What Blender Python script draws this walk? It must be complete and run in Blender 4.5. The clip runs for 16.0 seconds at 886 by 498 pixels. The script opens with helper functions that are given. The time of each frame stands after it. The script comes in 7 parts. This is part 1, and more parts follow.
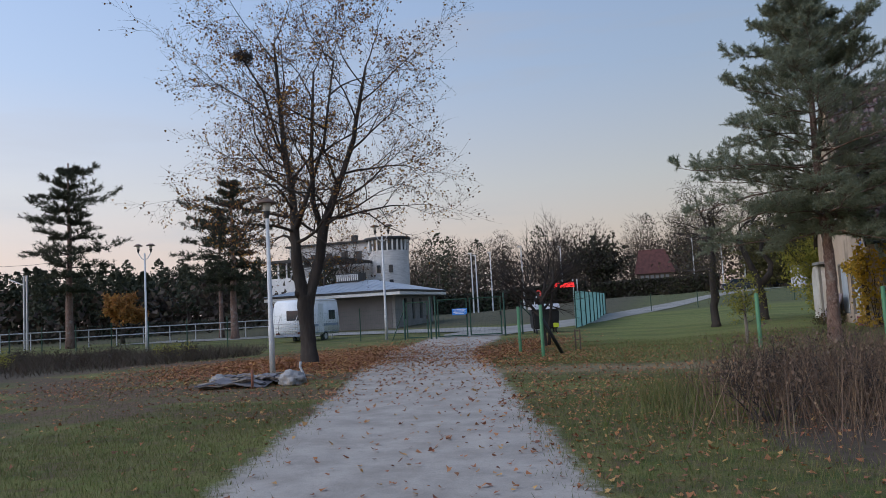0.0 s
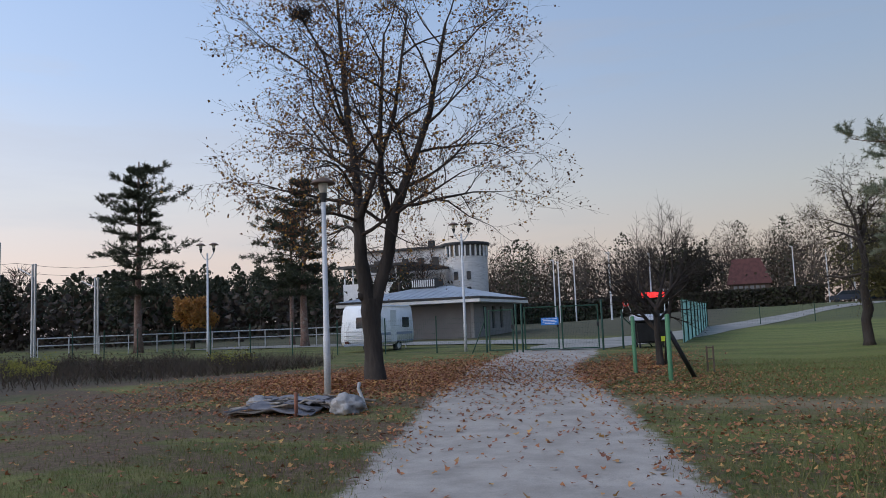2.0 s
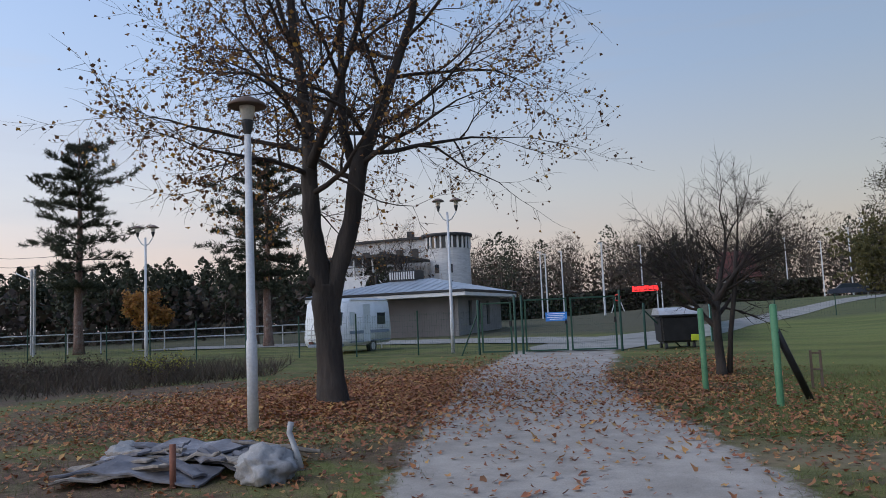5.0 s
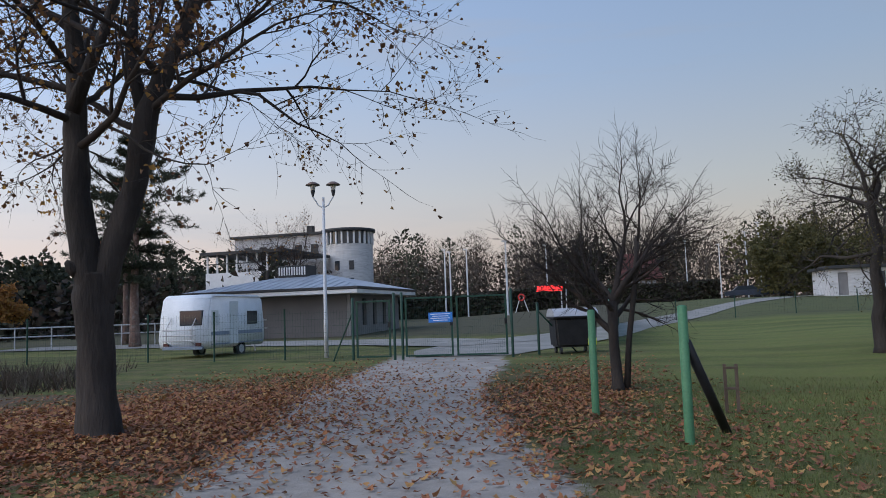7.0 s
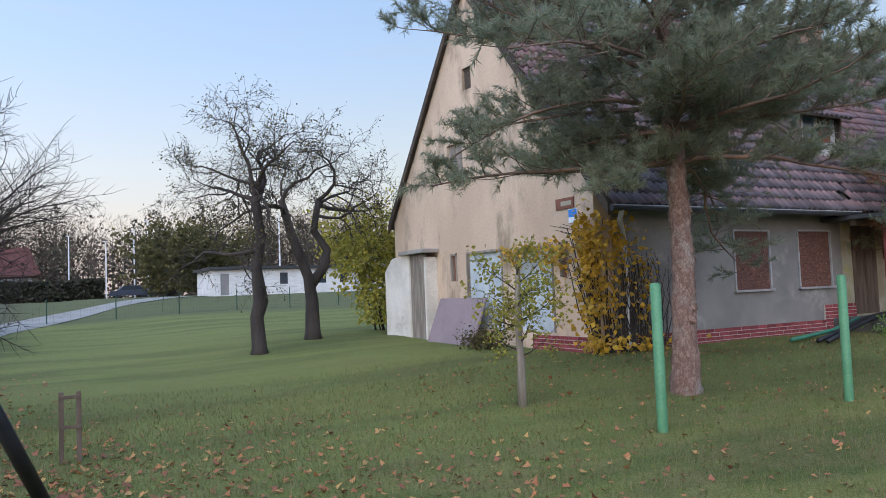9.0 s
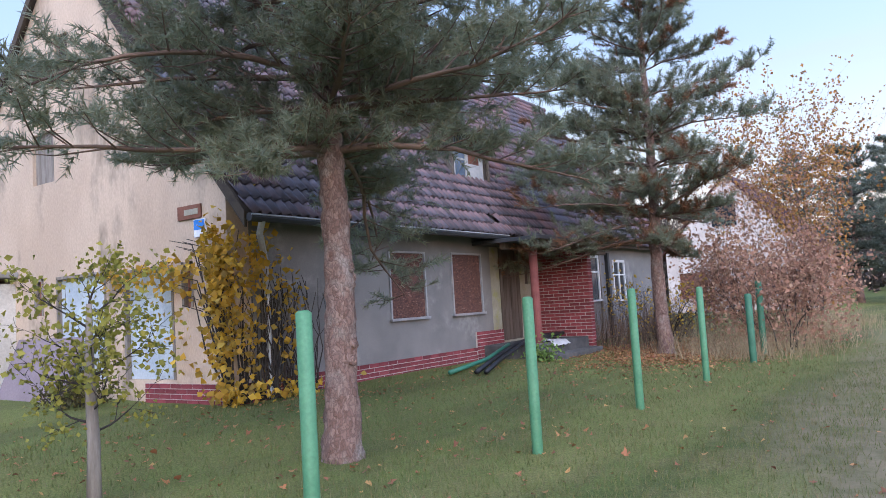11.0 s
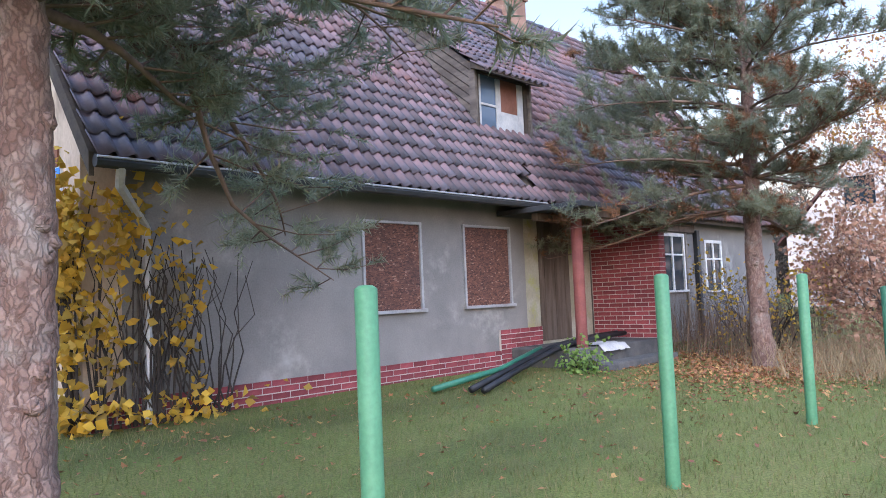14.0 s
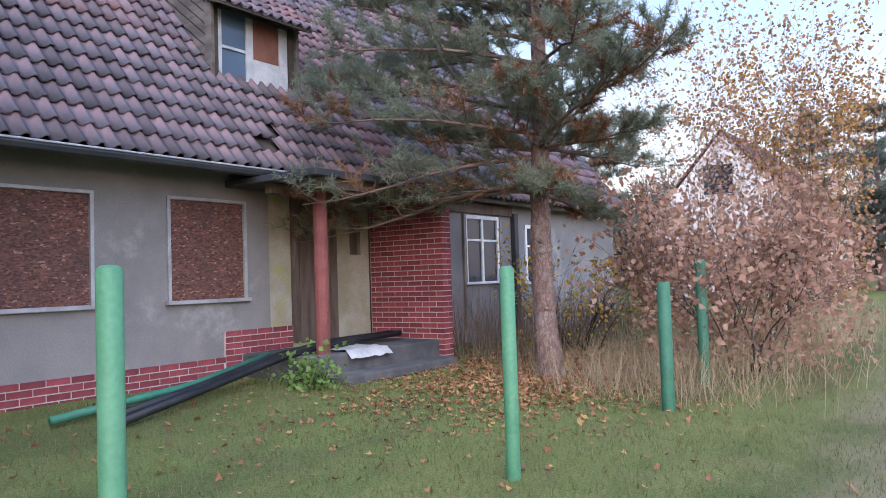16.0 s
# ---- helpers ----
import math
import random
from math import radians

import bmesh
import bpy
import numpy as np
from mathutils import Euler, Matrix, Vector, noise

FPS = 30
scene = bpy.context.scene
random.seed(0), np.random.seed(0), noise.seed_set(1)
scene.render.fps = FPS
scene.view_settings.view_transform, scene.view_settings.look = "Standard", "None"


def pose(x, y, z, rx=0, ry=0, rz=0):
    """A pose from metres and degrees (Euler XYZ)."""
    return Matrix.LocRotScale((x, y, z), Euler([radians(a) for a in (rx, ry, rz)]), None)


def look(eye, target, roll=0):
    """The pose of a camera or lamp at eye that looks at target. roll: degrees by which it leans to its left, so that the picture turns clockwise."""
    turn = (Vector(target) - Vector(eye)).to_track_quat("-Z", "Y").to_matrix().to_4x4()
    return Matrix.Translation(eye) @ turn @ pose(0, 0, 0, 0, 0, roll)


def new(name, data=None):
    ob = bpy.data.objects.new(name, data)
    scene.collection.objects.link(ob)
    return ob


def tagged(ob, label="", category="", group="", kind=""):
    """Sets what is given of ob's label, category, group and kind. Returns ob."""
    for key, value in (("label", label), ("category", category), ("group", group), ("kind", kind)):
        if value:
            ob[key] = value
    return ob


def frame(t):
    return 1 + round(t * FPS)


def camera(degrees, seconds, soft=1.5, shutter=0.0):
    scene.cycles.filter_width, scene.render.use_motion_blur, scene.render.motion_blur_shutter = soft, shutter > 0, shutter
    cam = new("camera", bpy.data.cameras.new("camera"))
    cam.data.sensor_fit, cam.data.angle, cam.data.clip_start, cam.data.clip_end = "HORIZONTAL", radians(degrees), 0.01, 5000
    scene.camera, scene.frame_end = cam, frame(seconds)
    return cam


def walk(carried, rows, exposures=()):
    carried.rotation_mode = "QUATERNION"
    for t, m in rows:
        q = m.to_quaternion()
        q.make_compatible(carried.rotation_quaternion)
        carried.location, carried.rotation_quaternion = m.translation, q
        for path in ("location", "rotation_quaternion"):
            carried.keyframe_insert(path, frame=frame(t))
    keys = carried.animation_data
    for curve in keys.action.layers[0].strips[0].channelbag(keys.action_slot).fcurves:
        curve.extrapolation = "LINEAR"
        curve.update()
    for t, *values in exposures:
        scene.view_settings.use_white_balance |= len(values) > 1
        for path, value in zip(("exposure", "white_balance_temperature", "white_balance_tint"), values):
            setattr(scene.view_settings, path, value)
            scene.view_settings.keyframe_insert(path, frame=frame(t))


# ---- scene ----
cam = camera(61.1, 16.0, 0.9)
METRES, EYE, TILT, LEAN, TURN = 25.9, 1.5, 0.0, 0.0, 17.4
ROWS = [
    (0.0, 0.0, 0.0, 0.0, 0.26, 4.63, 3.16),
    (0.5, -0.0024, 0.0421, -0.0001, 1.59, 4.92, 2.77),
    (1.0, -0.0069, 0.0816, -0.0001, 3.03, 5.3, 2.25),
    (1.5, -0.0115, 0.1208, -0.0003, 4.18, 5.49, 2.04),
    (2.0, -0.0182, 0.159, -0.0001, 6.05, 5.58, 2.22),
    (2.5, -0.0265, 0.1963, -0.0007, 8.02, 5.49, 2.75),
    (3.0, -0.0347, 0.2327, -0.0007, 9.04, 5.38, 3.21),
    (5.5, -0.0394, 0.4043, -0.0001, 2.38, 5.07, 2.13),
    (6.0, -0.0299, 0.4353, -0.0007, 0.29, 4.91, 1.82),
    (6.5, -0.018, 0.4638, -0.0005, -1.14, 4.98, 1.69),
    (7.0, -0.0078, 0.4929, -0.0002, -2.29, 4.87, 1.99),
    (7.5, 0.0026, 0.5212, -0.0005, -7.76, 4.41, 2.37),
    (8.0, 0.0145, 0.547, -0.0011, -18.67, 3.92, 2.4),
    (8.5, 0.0299, 0.5693, -0.0008, -33.04, 3.25, 2.51),
    (9.0, 0.0482, 0.5896, -0.0007, -46.58, 3.19, 2.21),
    (9.5, 0.0686, 0.6075, -0.0003, -57.48, 3.36, 1.8),
    (12.0, 0.1922, 0.6405, -0.002, -76.65, 4.8, 4.15),
    (12.5, 0.2182, 0.6374, -0.0017, -77.98, 4.98, 3.78),
    (13.0, 0.2437, 0.6341, -0.0021, -74.66, 4.66, 2.98),
    (13.5, 0.2685, 0.6291, -0.0019, -69.08, 4.02, 2.4),
    (14.0, 0.2944, 0.6229, -0.0026, -64.3, 3.58, 2.41),
    (14.5, 0.3253, 0.6156, -0.0024, -62.96, 3.66, 2.36),
    (15.0, 0.3542, 0.6065, -0.0026, -65.29, 3.42, 2.28),
    (15.5, 0.3812, 0.5942, -0.0029, -67.5, 2.86, 2.26),
    (16.0, 0.4097, 0.5784, -0.0025, -71.63, 2.21, 1.82),
]
walk(cam, [(t, pose(0, 0, EYE, TILT, LEAN, TURN) @ pose(METRES * x, METRES * y, METRES * z, 90 + pitch, roll, yaw)) for t, x, y, z, yaw, pitch, roll in ROWS],
     [(0.0, -0.05, 6450, 10), (7.0, -0.05, 6300, 10), (8.3, 0.06, 6250, 10), (9.0, 0.72, 6150, 10), (9.6, 1.1, 5850, 16), (12.0, 1.12, 5900, 16), (13.0, 1.12, 5900, 15), (13.5, 1.24, 5950, 14), (14.0, 1.62, 5950, 14), (15.0, 1.5, 5950, 15), (16.0, 1.34, 5900, 15)])

# ---- world, sun ----
world = bpy.data.worlds.new("dusk_sky")
scene.world = world
world.use_nodes = True
wn = world.node_tree
wn.nodes.clear()


def wnode(kind, **values):
    n = wn.nodes.new(kind)
    for k, v in values.items():
        n.inputs[k].default_value = v
    return n


w_out = wnode("ShaderNodeOutputWorld")
w_tc = wnode("ShaderNodeTexCoord")
w_sep = wnode("ShaderNodeSeparateXYZ")
wn.links.new(w_tc.outputs["Generated"], w_sep.inputs[0])
w_ramp = wnode("ShaderNodeValToRGB")
wn.links.new(w_sep.outputs["Z"], w_ramp.inputs[0])
cr = w_ramp.color_ramp
cr.elements[0].position, cr.elements[0].color = 0.0, (0.60, 0.50, 0.53, 1)
cr.elements[1].position, cr.elements[1].color = 1.0, (0.16, 0.30, 0.66, 1)
for p, c in ((0.08, (0.70, 0.58, 0.58, 1)), (0.16, (0.62, 0.62, 0.68, 1)), (0.30, (0.44, 0.56, 0.80, 1)), (0.55, (0.28, 0.44, 0.78, 1))):
    e = cr.elements.new(p)
    e.color = c
# thin cloud streaks low over the woods
w_map = wnode("ShaderNodeMapping", Scale=(1.2, 1.2, 9.0))
wn.links.new(w_tc.outputs["Generated"], w_map.inputs[0])
w_noise = wnode("ShaderNodeTexNoise", Scale=2.2, Detail=5.0, Roughness=0.55)
wn.links.new(w_map.outputs[0], w_noise.inputs["Vector"])
w_cut = wnode("ShaderNodeMapRange", **{"From Min": 0.52, "From Max": 0.72, "To Min": 0.0, "To Max": 0.45})
wn.links.new(w_noise.outputs[0], w_cut.inputs[0])
w_mix = wn.nodes.new("ShaderNodeMix")
w_mix.data_type = "RGBA"
wn.links.new(w_cut.outputs[0], w_mix.inputs[0])
wn.links.new(w_ramp.outputs[0], w_mix.inputs[6])
w_mix.inputs[7].default_value = (0.50, 0.52, 0.62, 1)
w_sky = wnode("ShaderNodeTexSky")
w_sky.sky_type, w_sky.sun_disc = "NISHITA", False
w_sky.sun_elevation, w_sky.sun_rotation = radians(4), radians(-128)
w_bg = wnode("ShaderNodeBackground", Strength=0.95)
# the sky dims gently away from where the sun went down
w_dot = wn.nodes.new("ShaderNodeVectorMath")
w_dot.operation = "DOT_PRODUCT"
wn.links.new(w_tc.outputs["Generated"], w_dot.inputs[0])
w_dot.inputs[1].default_value = (-0.78, -0.62, 0.0)
w_fade = wnode("ShaderNodeMapRange", **{"From Min": -1.0, "From Max": 1.0, "To Min": 0.48, "To Max": 1.52})
wn.links.new(w_dot.outputs["Value"], w_fade.inputs[0])
w_mul = wn.nodes.new("ShaderNodeVectorMath")
w_mul.operation = "SCALE"
wn.links.new(w_mix.outputs[2], w_mul.inputs[0])
wn.links.new(w_fade.outputs[0], w_mul.inputs["Scale"])
wn.links.new(w_mul.outputs[0], w_bg.inputs[0])
w_bg2 = wnode("ShaderNodeBackground", Strength=0.06)
wn.links.new(w_sky.outputs[0], w_bg2.inputs[0])
w_add = wnode("ShaderNodeAddShader")
wn.links.new(w_bg.outputs[0], w_add.inputs[0])
wn.links.new(w_bg2.outputs[0], w_add.inputs[1])
wn.links.new(w_add.outputs[0], w_out.inputs[0])
sun = new("sun", bpy.data.lights.new("sun", "SUN"))
sun.data.energy, sun.data.angle, sun.data.color = 1.9, radians(70), (1.0, 0.95, 0.90)
sun.matrix_world = look((-30, -24, 34), (0, 0, 0))

# ---- materials ----
MATS = {}


def nodes_of(name):
    m = bpy.data.materials.new(name)
    m.use_nodes = True
    nt = m.node_tree
    return m, nt, nt.nodes["Principled BSDF"]


class Net:
    """Short hand for wiring a node tree."""

    def __init__(self, nt):
        self.nt = nt

    def put(self, kind, **values):
        n = self.nt.nodes.new(kind)
        for k, v in values.items():
            self.feed(v, n.inputs[k])
        return n

    def feed(self, v, socket):
        if isinstance(v, bpy.types.NodeSocket):
            self.nt.links.new(v, socket)
        else:
            socket.default_value = v

    def math(self, op, a, b=0.0, c=0.0):
        n = self.nt.nodes.new("ShaderNodeMath")
        n.operation = op
        for s, v in zip(n.inputs, (a, b, c)):
            self.feed(v, s)
        return n.outputs[0]

    def mix(self, f, a, b, blend="MIX"):
        n = self.nt.nodes.new("ShaderNodeMix")
        n.data_type, n.blend_type = "RGBA", blend
        self.feed(f, n.inputs[0])
        for i, v in ((6, a), (7, b)):
            self.feed(v if isinstance(v, bpy.types.NodeSocket) else (*v[:3], 1), n.inputs[i])
        return n.outputs[2]

    def noise(self, vec, scale, detail=4.0, rough=0.6):
        return self.put("ShaderNodeTexNoise", Vector=vec, Scale=scale, Detail=detail, Roughness=rough).outputs[0]

    def span(self, v, a, b, lo=0.0, hi=1.0):
        n = self.put("ShaderNodeMapRange", **{"Value": v, "From Min": a, "From Max": b, "To Min": lo, "To Max": hi})
        n.interpolation_type = "SMOOTHSTEP"
        return n.outputs[0]


def surf(name, c1, c2, scale=2.0, fine=35.0, rough=0.85, bump=0.25, stain=None, stain_scale=0.9, stain_cut=0.55, metal=0.0, vary=0.0, island=0.0,
         stretch=(1, 1, 1), thin=0.0, spec=0.3, dist=0.004):
    """A procedural surface: two colours in patches, fine grain, stains, and a spread from piece to piece."""
    m, nt, b = nodes_of(name)
    k = Net(nt)
    co = k.put("ShaderNodeMapping", Vector=k.put("ShaderNodeTexCoord").outputs["Object"], Scale=stretch).outputs[0]
    big, small = k.noise(co, scale), k.noise(co, fine, 3.0)
    col = k.mix(k.span(big, 0.35, 0.65), c1, c2)
    col = k.mix(1.0, col, k.mix(small, (0.72, 0.72, 0.72), (1.25, 1.25, 1.25)), "MULTIPLY")
    if stain:
        s = k.span(k.noise(co, stain_scale, 6.0, 0.7), stain_cut, stain_cut + 0.16)
        col = k.mix(s, col, stain)
    for amount, source in ((vary, "ob"), (island, "isl")):
        if amount:
            r = k.put("ShaderNodeObjectInfo").outputs["Random"] if source == "ob" else k.put("ShaderNodeNewGeometry").outputs["Random Per Island"]
            lo, hi = 1 - amount, 1 + amount
            col = k.mix(1.0, col, k.mix(r, (lo, lo, lo), (hi, hi, hi)), "MULTIPLY")
    k.feed(col, b.inputs["Base Color"])
    k.feed(k.math("ADD", rough - 0.08, k.math("MULTIPLY", big, 0.16)), b.inputs["Roughness"])
    b.inputs["Metallic"].default_value = metal
    b.inputs["Specular IOR Level"].default_value = spec
    if bump:
        k.feed(k.put("ShaderNodeBump", Strength=bump, Distance=dist, Height=small).outputs[0], b.inputs["Normal"])
    if thin:
        t = k.put("ShaderNodeBsdfTranslucent", Color=col)
        mx = k.put("ShaderNodeMixShader", Fac=thin)
        nt.links.new(b.outputs[0], mx.inputs[1])
        nt.links.new(t.outputs[0], mx.inputs[2])
        nt.links.new(mx.outputs[0], nt.nodes["Material Output"].inputs[0])
    return m


def leaf_mat(name, colours, thin=0.35):
    """Foliage whose leaves differ one from another among a few colours."""
    m, nt, b = nodes_of(name)
    k = Net(nt)
    r = k.put("ShaderNodeNewGeometry").outputs["Random Per Island"]
    ramp = k.put("ShaderNodeValToRGB", Fac=r)
    el = ramp.color_ramp.elements
    el[0].color = (*colours[0], 1)
    el[1].color = (*colours[-1], 1)
    for i, c in enumerate(colours[1:-1], 1):
        el.new(i / (len(colours) - 1)).color = (*c, 1)
    co = k.put("ShaderNodeTexCoord").outputs["Object"]
    col = k.mix(1.0, ramp.outputs[0], k.mix(k.noise(co, 1.3), (0.6, 0.6, 0.6), (1.35, 1.35, 1.35)), "MULTIPLY")
    k.feed(col, b.inputs["Base Color"])
    b.inputs["Roughness"].default_value = 0.7
    b.inputs["Specular IOR Level"].default_value = 0.2
    t = k.put("ShaderNodeBsdfTranslucent", Color=col)
    mx = k.put("ShaderNodeMixShader", Fac=thin)
    nt.links.new(b.outputs[0], mx.inputs[1])
    nt.links.new(t.outputs[0], mx.inputs[2])
    nt.links.new(mx.outputs[0], nt.nodes["Material Output"].inputs[0])
    return m


def ground_mat():
    """Lawn, the sandy drive, the worn trail and bare patches, blended along noisy edges."""
    m, nt, b = nodes_of("ground")
    k = Net(nt)
    co = k.put("ShaderNodeTexCoord").outputs["Object"]
    sep = k.put("ShaderNodeSeparateXYZ", Vector=co)
    x, y = sep.outputs[0], sep.outputs[1]
    n1, n2, n3, n4 = k.noise(co, 0.35), k.noise(co, 1.6, 6.0, 0.65), k.noise(co, 9.0, 5.0, 0.7), k.noise(co, 60.0, 3.0)
    grass = k.mix(k.span(n2, 0.38, 0.62), (0.046, 0.066, 0.017), (0.118, 0.100, 0.046))
    # the mown lawn behind the posts is greener, with added brightness in its colour
    lawn = k.math("MULTIPLY", k.span(y, 17.5, 22.0), k.span(x, -5.5, -2.5))
    grass = k.mix(k.math("MULTIPLY", lawn, k.span(n2, 0.35, 0.6, 0.95, 0.6)), grass, (0.132, 0.157, 0.046))
    streak = k.put("ShaderNodeTexNoise", Vector=k.put("ShaderNodeMapping", Vector=co, Scale=(0.22, 1.0, 1.0), Rotation=(0, 0, 0.25)).outputs[0], Scale=0.5, Detail=5.0, Roughness=0.65).outputs[0]
    grass = k.mix(k.span(streak, 0.42, 0.60, 0.0, 0.55), grass, (0.165, 0.175, 0.052))
    grass = k.mix(k.span(streak, 0.50, 0.36, 0.0, 0.6), grass, (0.075, 0.088, 0.030))
    grass = k.mix(k.span(n3, 0.52, 0.75, 0.0, 0.55), grass, (0.150, 0.120, 0.068))
    grass = k.mix(1.0, grass, k.mix(k.span(n4, 0.3, 0.7), (0.68, 0.68, 0.68), (1.28, 1.28, 1.25)), "MULTIPLY")
    bare = k.mix(k.span(n3, 0.3, 0.7), (0.055, 0.036, 0.027), (0.150, 0.104, 0.074))
    bare = k.mix(1.0, bare, k.mix(k.span(n4, 0.3, 0.7), (0.6, 0.6, 0.6), (1.35, 1.3, 1.25)), "MULTIPLY")
    # worn ground left of the drive
    wear = k.math("MULTIPLY", k.span(k.put("ShaderNodeTexNoise", Vector=k.put("ShaderNodeMapping", Vector=co, Scale=(0.5, 1.0, 1.0), Rotation=(0, 0, 0.3)).outputs[0], Scale=0.55, Detail=5.0).outputs[0], k.span(y, 8.5, 12.5, 0.50, 0.40), k.span(y, 8.5, 12.5, 0.60, 0.52)), k.span(x, -3.0, -6.0))
    wear = k.math("MULTIPLY", wear, k.span(y, 30.0, 24.0))
    col = k.mix(k.math("MULTIPLY", wear, k.span(n2, 0.3, 0.55, 0.45, 0.95)), grass, bare)
    # brown debris and bare flecks in the rough grass
    fleck = k.put("ShaderNodeTexNoise", Vector=co, Scale=3.4, Detail=6.0, Roughness=0.7).outputs[0]
    rough_ = k.math("MULTIPLY", k.span(fleck, 0.50, 0.62, 0.0, 0.75), k.span(y, 18.0, 15.5))
    col = k.mix(rough_, col, k.mix(n3, (0.060, 0.040, 0.030), (0.130, 0.090, 0.060)))
    # bare soil before the dead weeds
    sx, sy = k.math("MULTIPLY", k.math("SUBTRACT", x, 2.2), 0.62), k.math("MULTIPLY", k.math("SUBTRACT", y, 9.0), 0.40)
    soil = k.math("ADD", k.math("ADD", k.math("MULTIPLY", sx, sx), k.math("MULTIPLY", sy, sy)), k.math("MULTIPLY", k.math("SUBTRACT", n2, 0.5), 1.3))
    col = k.mix(k.math("MULTIPLY", k.span(soil, 1.15, 0.7), 0.85), col, k.mix(n3, (0.050, 0.036, 0.032), (0.095, 0.068, 0.056)))
    # the trail to the houses
    tr = k.math("ABSOLUTE", k.math("SUBTRACT", y, k.math("ADD", k.math("ADD", 15.9, k.span(x, 0.0, 8.0, 0.0, 1.2)), k.math("MULTIPLY", n1, 1.4))))
    tr = k.math("ADD", tr, k.math("MULTIPLY", k.math("SUBTRACT", n3, 0.5), 1.6))
    trail = k.math("MULTIPLY", k.math("MULTIPLY", k.span(tr, 1.15, 0.3), k.span(x, -5.0, -3.5)), k.span(x, 1.0, 9.0, 1.0, 0.7))
    col = k.mix(k.math("MULTIPLY", trail, k.span(n2, 0.3, 0.6, 0.45, 0.9)), col, k.mix(n3, (0.135, 0.105, 0.064), (0.25, 0.20, 0.13)))
    # leaf mould under the maple and along the drive
    mx_, my_ = k.math("MULTIPLY", k.math("ADD", x, 11.3), 0.30), k.math("MULTIPLY", k.math("SUBTRACT", y, 21.8), 0.24)
    mould = k.math("ADD", k.math("ADD", k.math("MULTIPLY", mx_, mx_), k.math("MULTIPLY", my_, my_)), k.math("MULTIPLY", k.math("SUBTRACT", n2, 0.5), 1.1))
    col = k.mix(k.math("MULTIPLY", k.span(mould, 1.1, 0.5), 0.8), col, k.mix(n3, (0.085, 0.045, 0.030), (0.17, 0.085, 0.050)))
    # the drive
    lateral = k.math("ADD", k.math("ADD", x, 0.45), k.math("MULTIPLY", y, 0.325))
    bend = k.math("MULTIPLY", k.span(y, 24.0, 34.0), 1.6)
    lateral = k.math("ABSOLUTE", k.math("SUBTRACT", lateral, bend))
    lateral = k.math("ADD", lateral, k.math("MULTIPLY", k.math("SUBTRACT", n2, 0.5), 0.9))
    lateral = k.math("ADD", lateral, k.math("MULTIPLY", k.math("SUBTRACT", n3, 0.5), 0.5))
    drive = k.math("MULTIPLY", k.span(lateral, 1.85, 1.6), k.span(y, 36.0, 33.0))
    sand = k.mix(k.span(n2, 0.3, 0.7), (0.265, 0.240, 0.213), (0.375, 0.342, 0.305))
    sand = k.mix(k.span(n3, 0.55, 0.8, 0.0, 0.5), sand, (0.17, 0.15, 0.135))
    sand = k.mix(1.0, sand, k.mix(n4, (0.75, 0.75, 0.75), (1.2, 1.2, 1.2)), "MULTIPLY")
    col = k.mix(drive, col, sand)
    # the unmown bank beyond the far fence
    bank = k.math("MULTIPLY", k.span(y, 56.0, 60.0), k.span(x, -30.0, -6.0))
    col = k.mix(k.math("MULTIPLY", bank, 0.7), col, k.mix(n2, (0.06, 0.065, 0.035), (0.10, 0.10, 0.055)))
    slope = k.math("MULTIPLY", k.span(y, 49.0, 54.0), k.span(x, -2.0, -7.0))
    col = k.mix(k.math("MULTIPLY", slope, 0.75), col, k.mix(n2, (0.055, 0.050, 0.040), (0.10, 0.088, 0.062)))
    # brown heath to the far side of the lamp, woodland floor further out
    heath = k.math("MULTIPLY", k.span(x, -17.0, -21.0), k.span(y, 33.0, 30.0))
    col = k.mix(k.math("MULTIPLY", heath, 0.8), col, (0.055, 0.045, 0.035))
    k.feed(col, b.inputs["Base Color"])
    b.inputs["Roughness"].default_value = 0.95
    b.inputs["Specular IOR Level"].default_value = 0.15
    h = k.math("ADD", k.math("MULTIPLY", n3, 0.7), k.math("MULTIPLY", n4, 0.3))
    k.feed(k.put("ShaderNodeBump", Strength=0.5, Distance=0.03, Height=h).outputs[0], b.inputs["Normal"])
    return m


def glass_mat(name, tint=(0.03, 0.04, 0.05)):
    m, nt, b = nodes_of(name)
    b.inputs["Base Color"].default_value = (*tint, 1)
    b.inputs["Roughness"].default_value = 0.06
    b.inputs["Specular IOR Level"].default_value = 0.4
    return m


M_GROUND = ground_mat()
M_PLASTER = surf("grey_render", (0.165, 0.160, 0.155), (0.225, 0.215, 0.205), 0.8, 50, 0.92, 0.3, stain=(0.34, 0.33, 0.31), stain_scale=0.55, stain_cut=0.56)
M_GABLE = surf("ochre_render", (0.47, 0.365, 0.275), (0.56, 0.445, 0.34), 0.7, 40, 0.92, 0.3, stain=(0.25, 0.20, 0.15), stain_scale=0.6, stain_cut=0.50, stretch=(1, 1, 0.45))
M_PALE = surf("flaking_limewash", (0.27, 0.25, 0.18), (0.38, 0.36, 0.29), 1.5, 30, 0.9, 0.4, stain=(0.30, 0.30, 0.10), stain_scale=1.8, stain_cut=0.54)
M_WHITE = surf("dirty_white_render", (0.55, 0.53, 0.48), (0.68, 0.66, 0.62), 1.0, 30, 0.9, 0.3, stain=(0.33, 0.30, 0.26), stain_scale=1.1, stain_cut=0.56)
M_BRICK = surf("red_brick", (0.165, 0.033, 0.042), (0.235, 0.055, 0.062), 3.0, 60, 0.85, 0.4, vary=0.3)
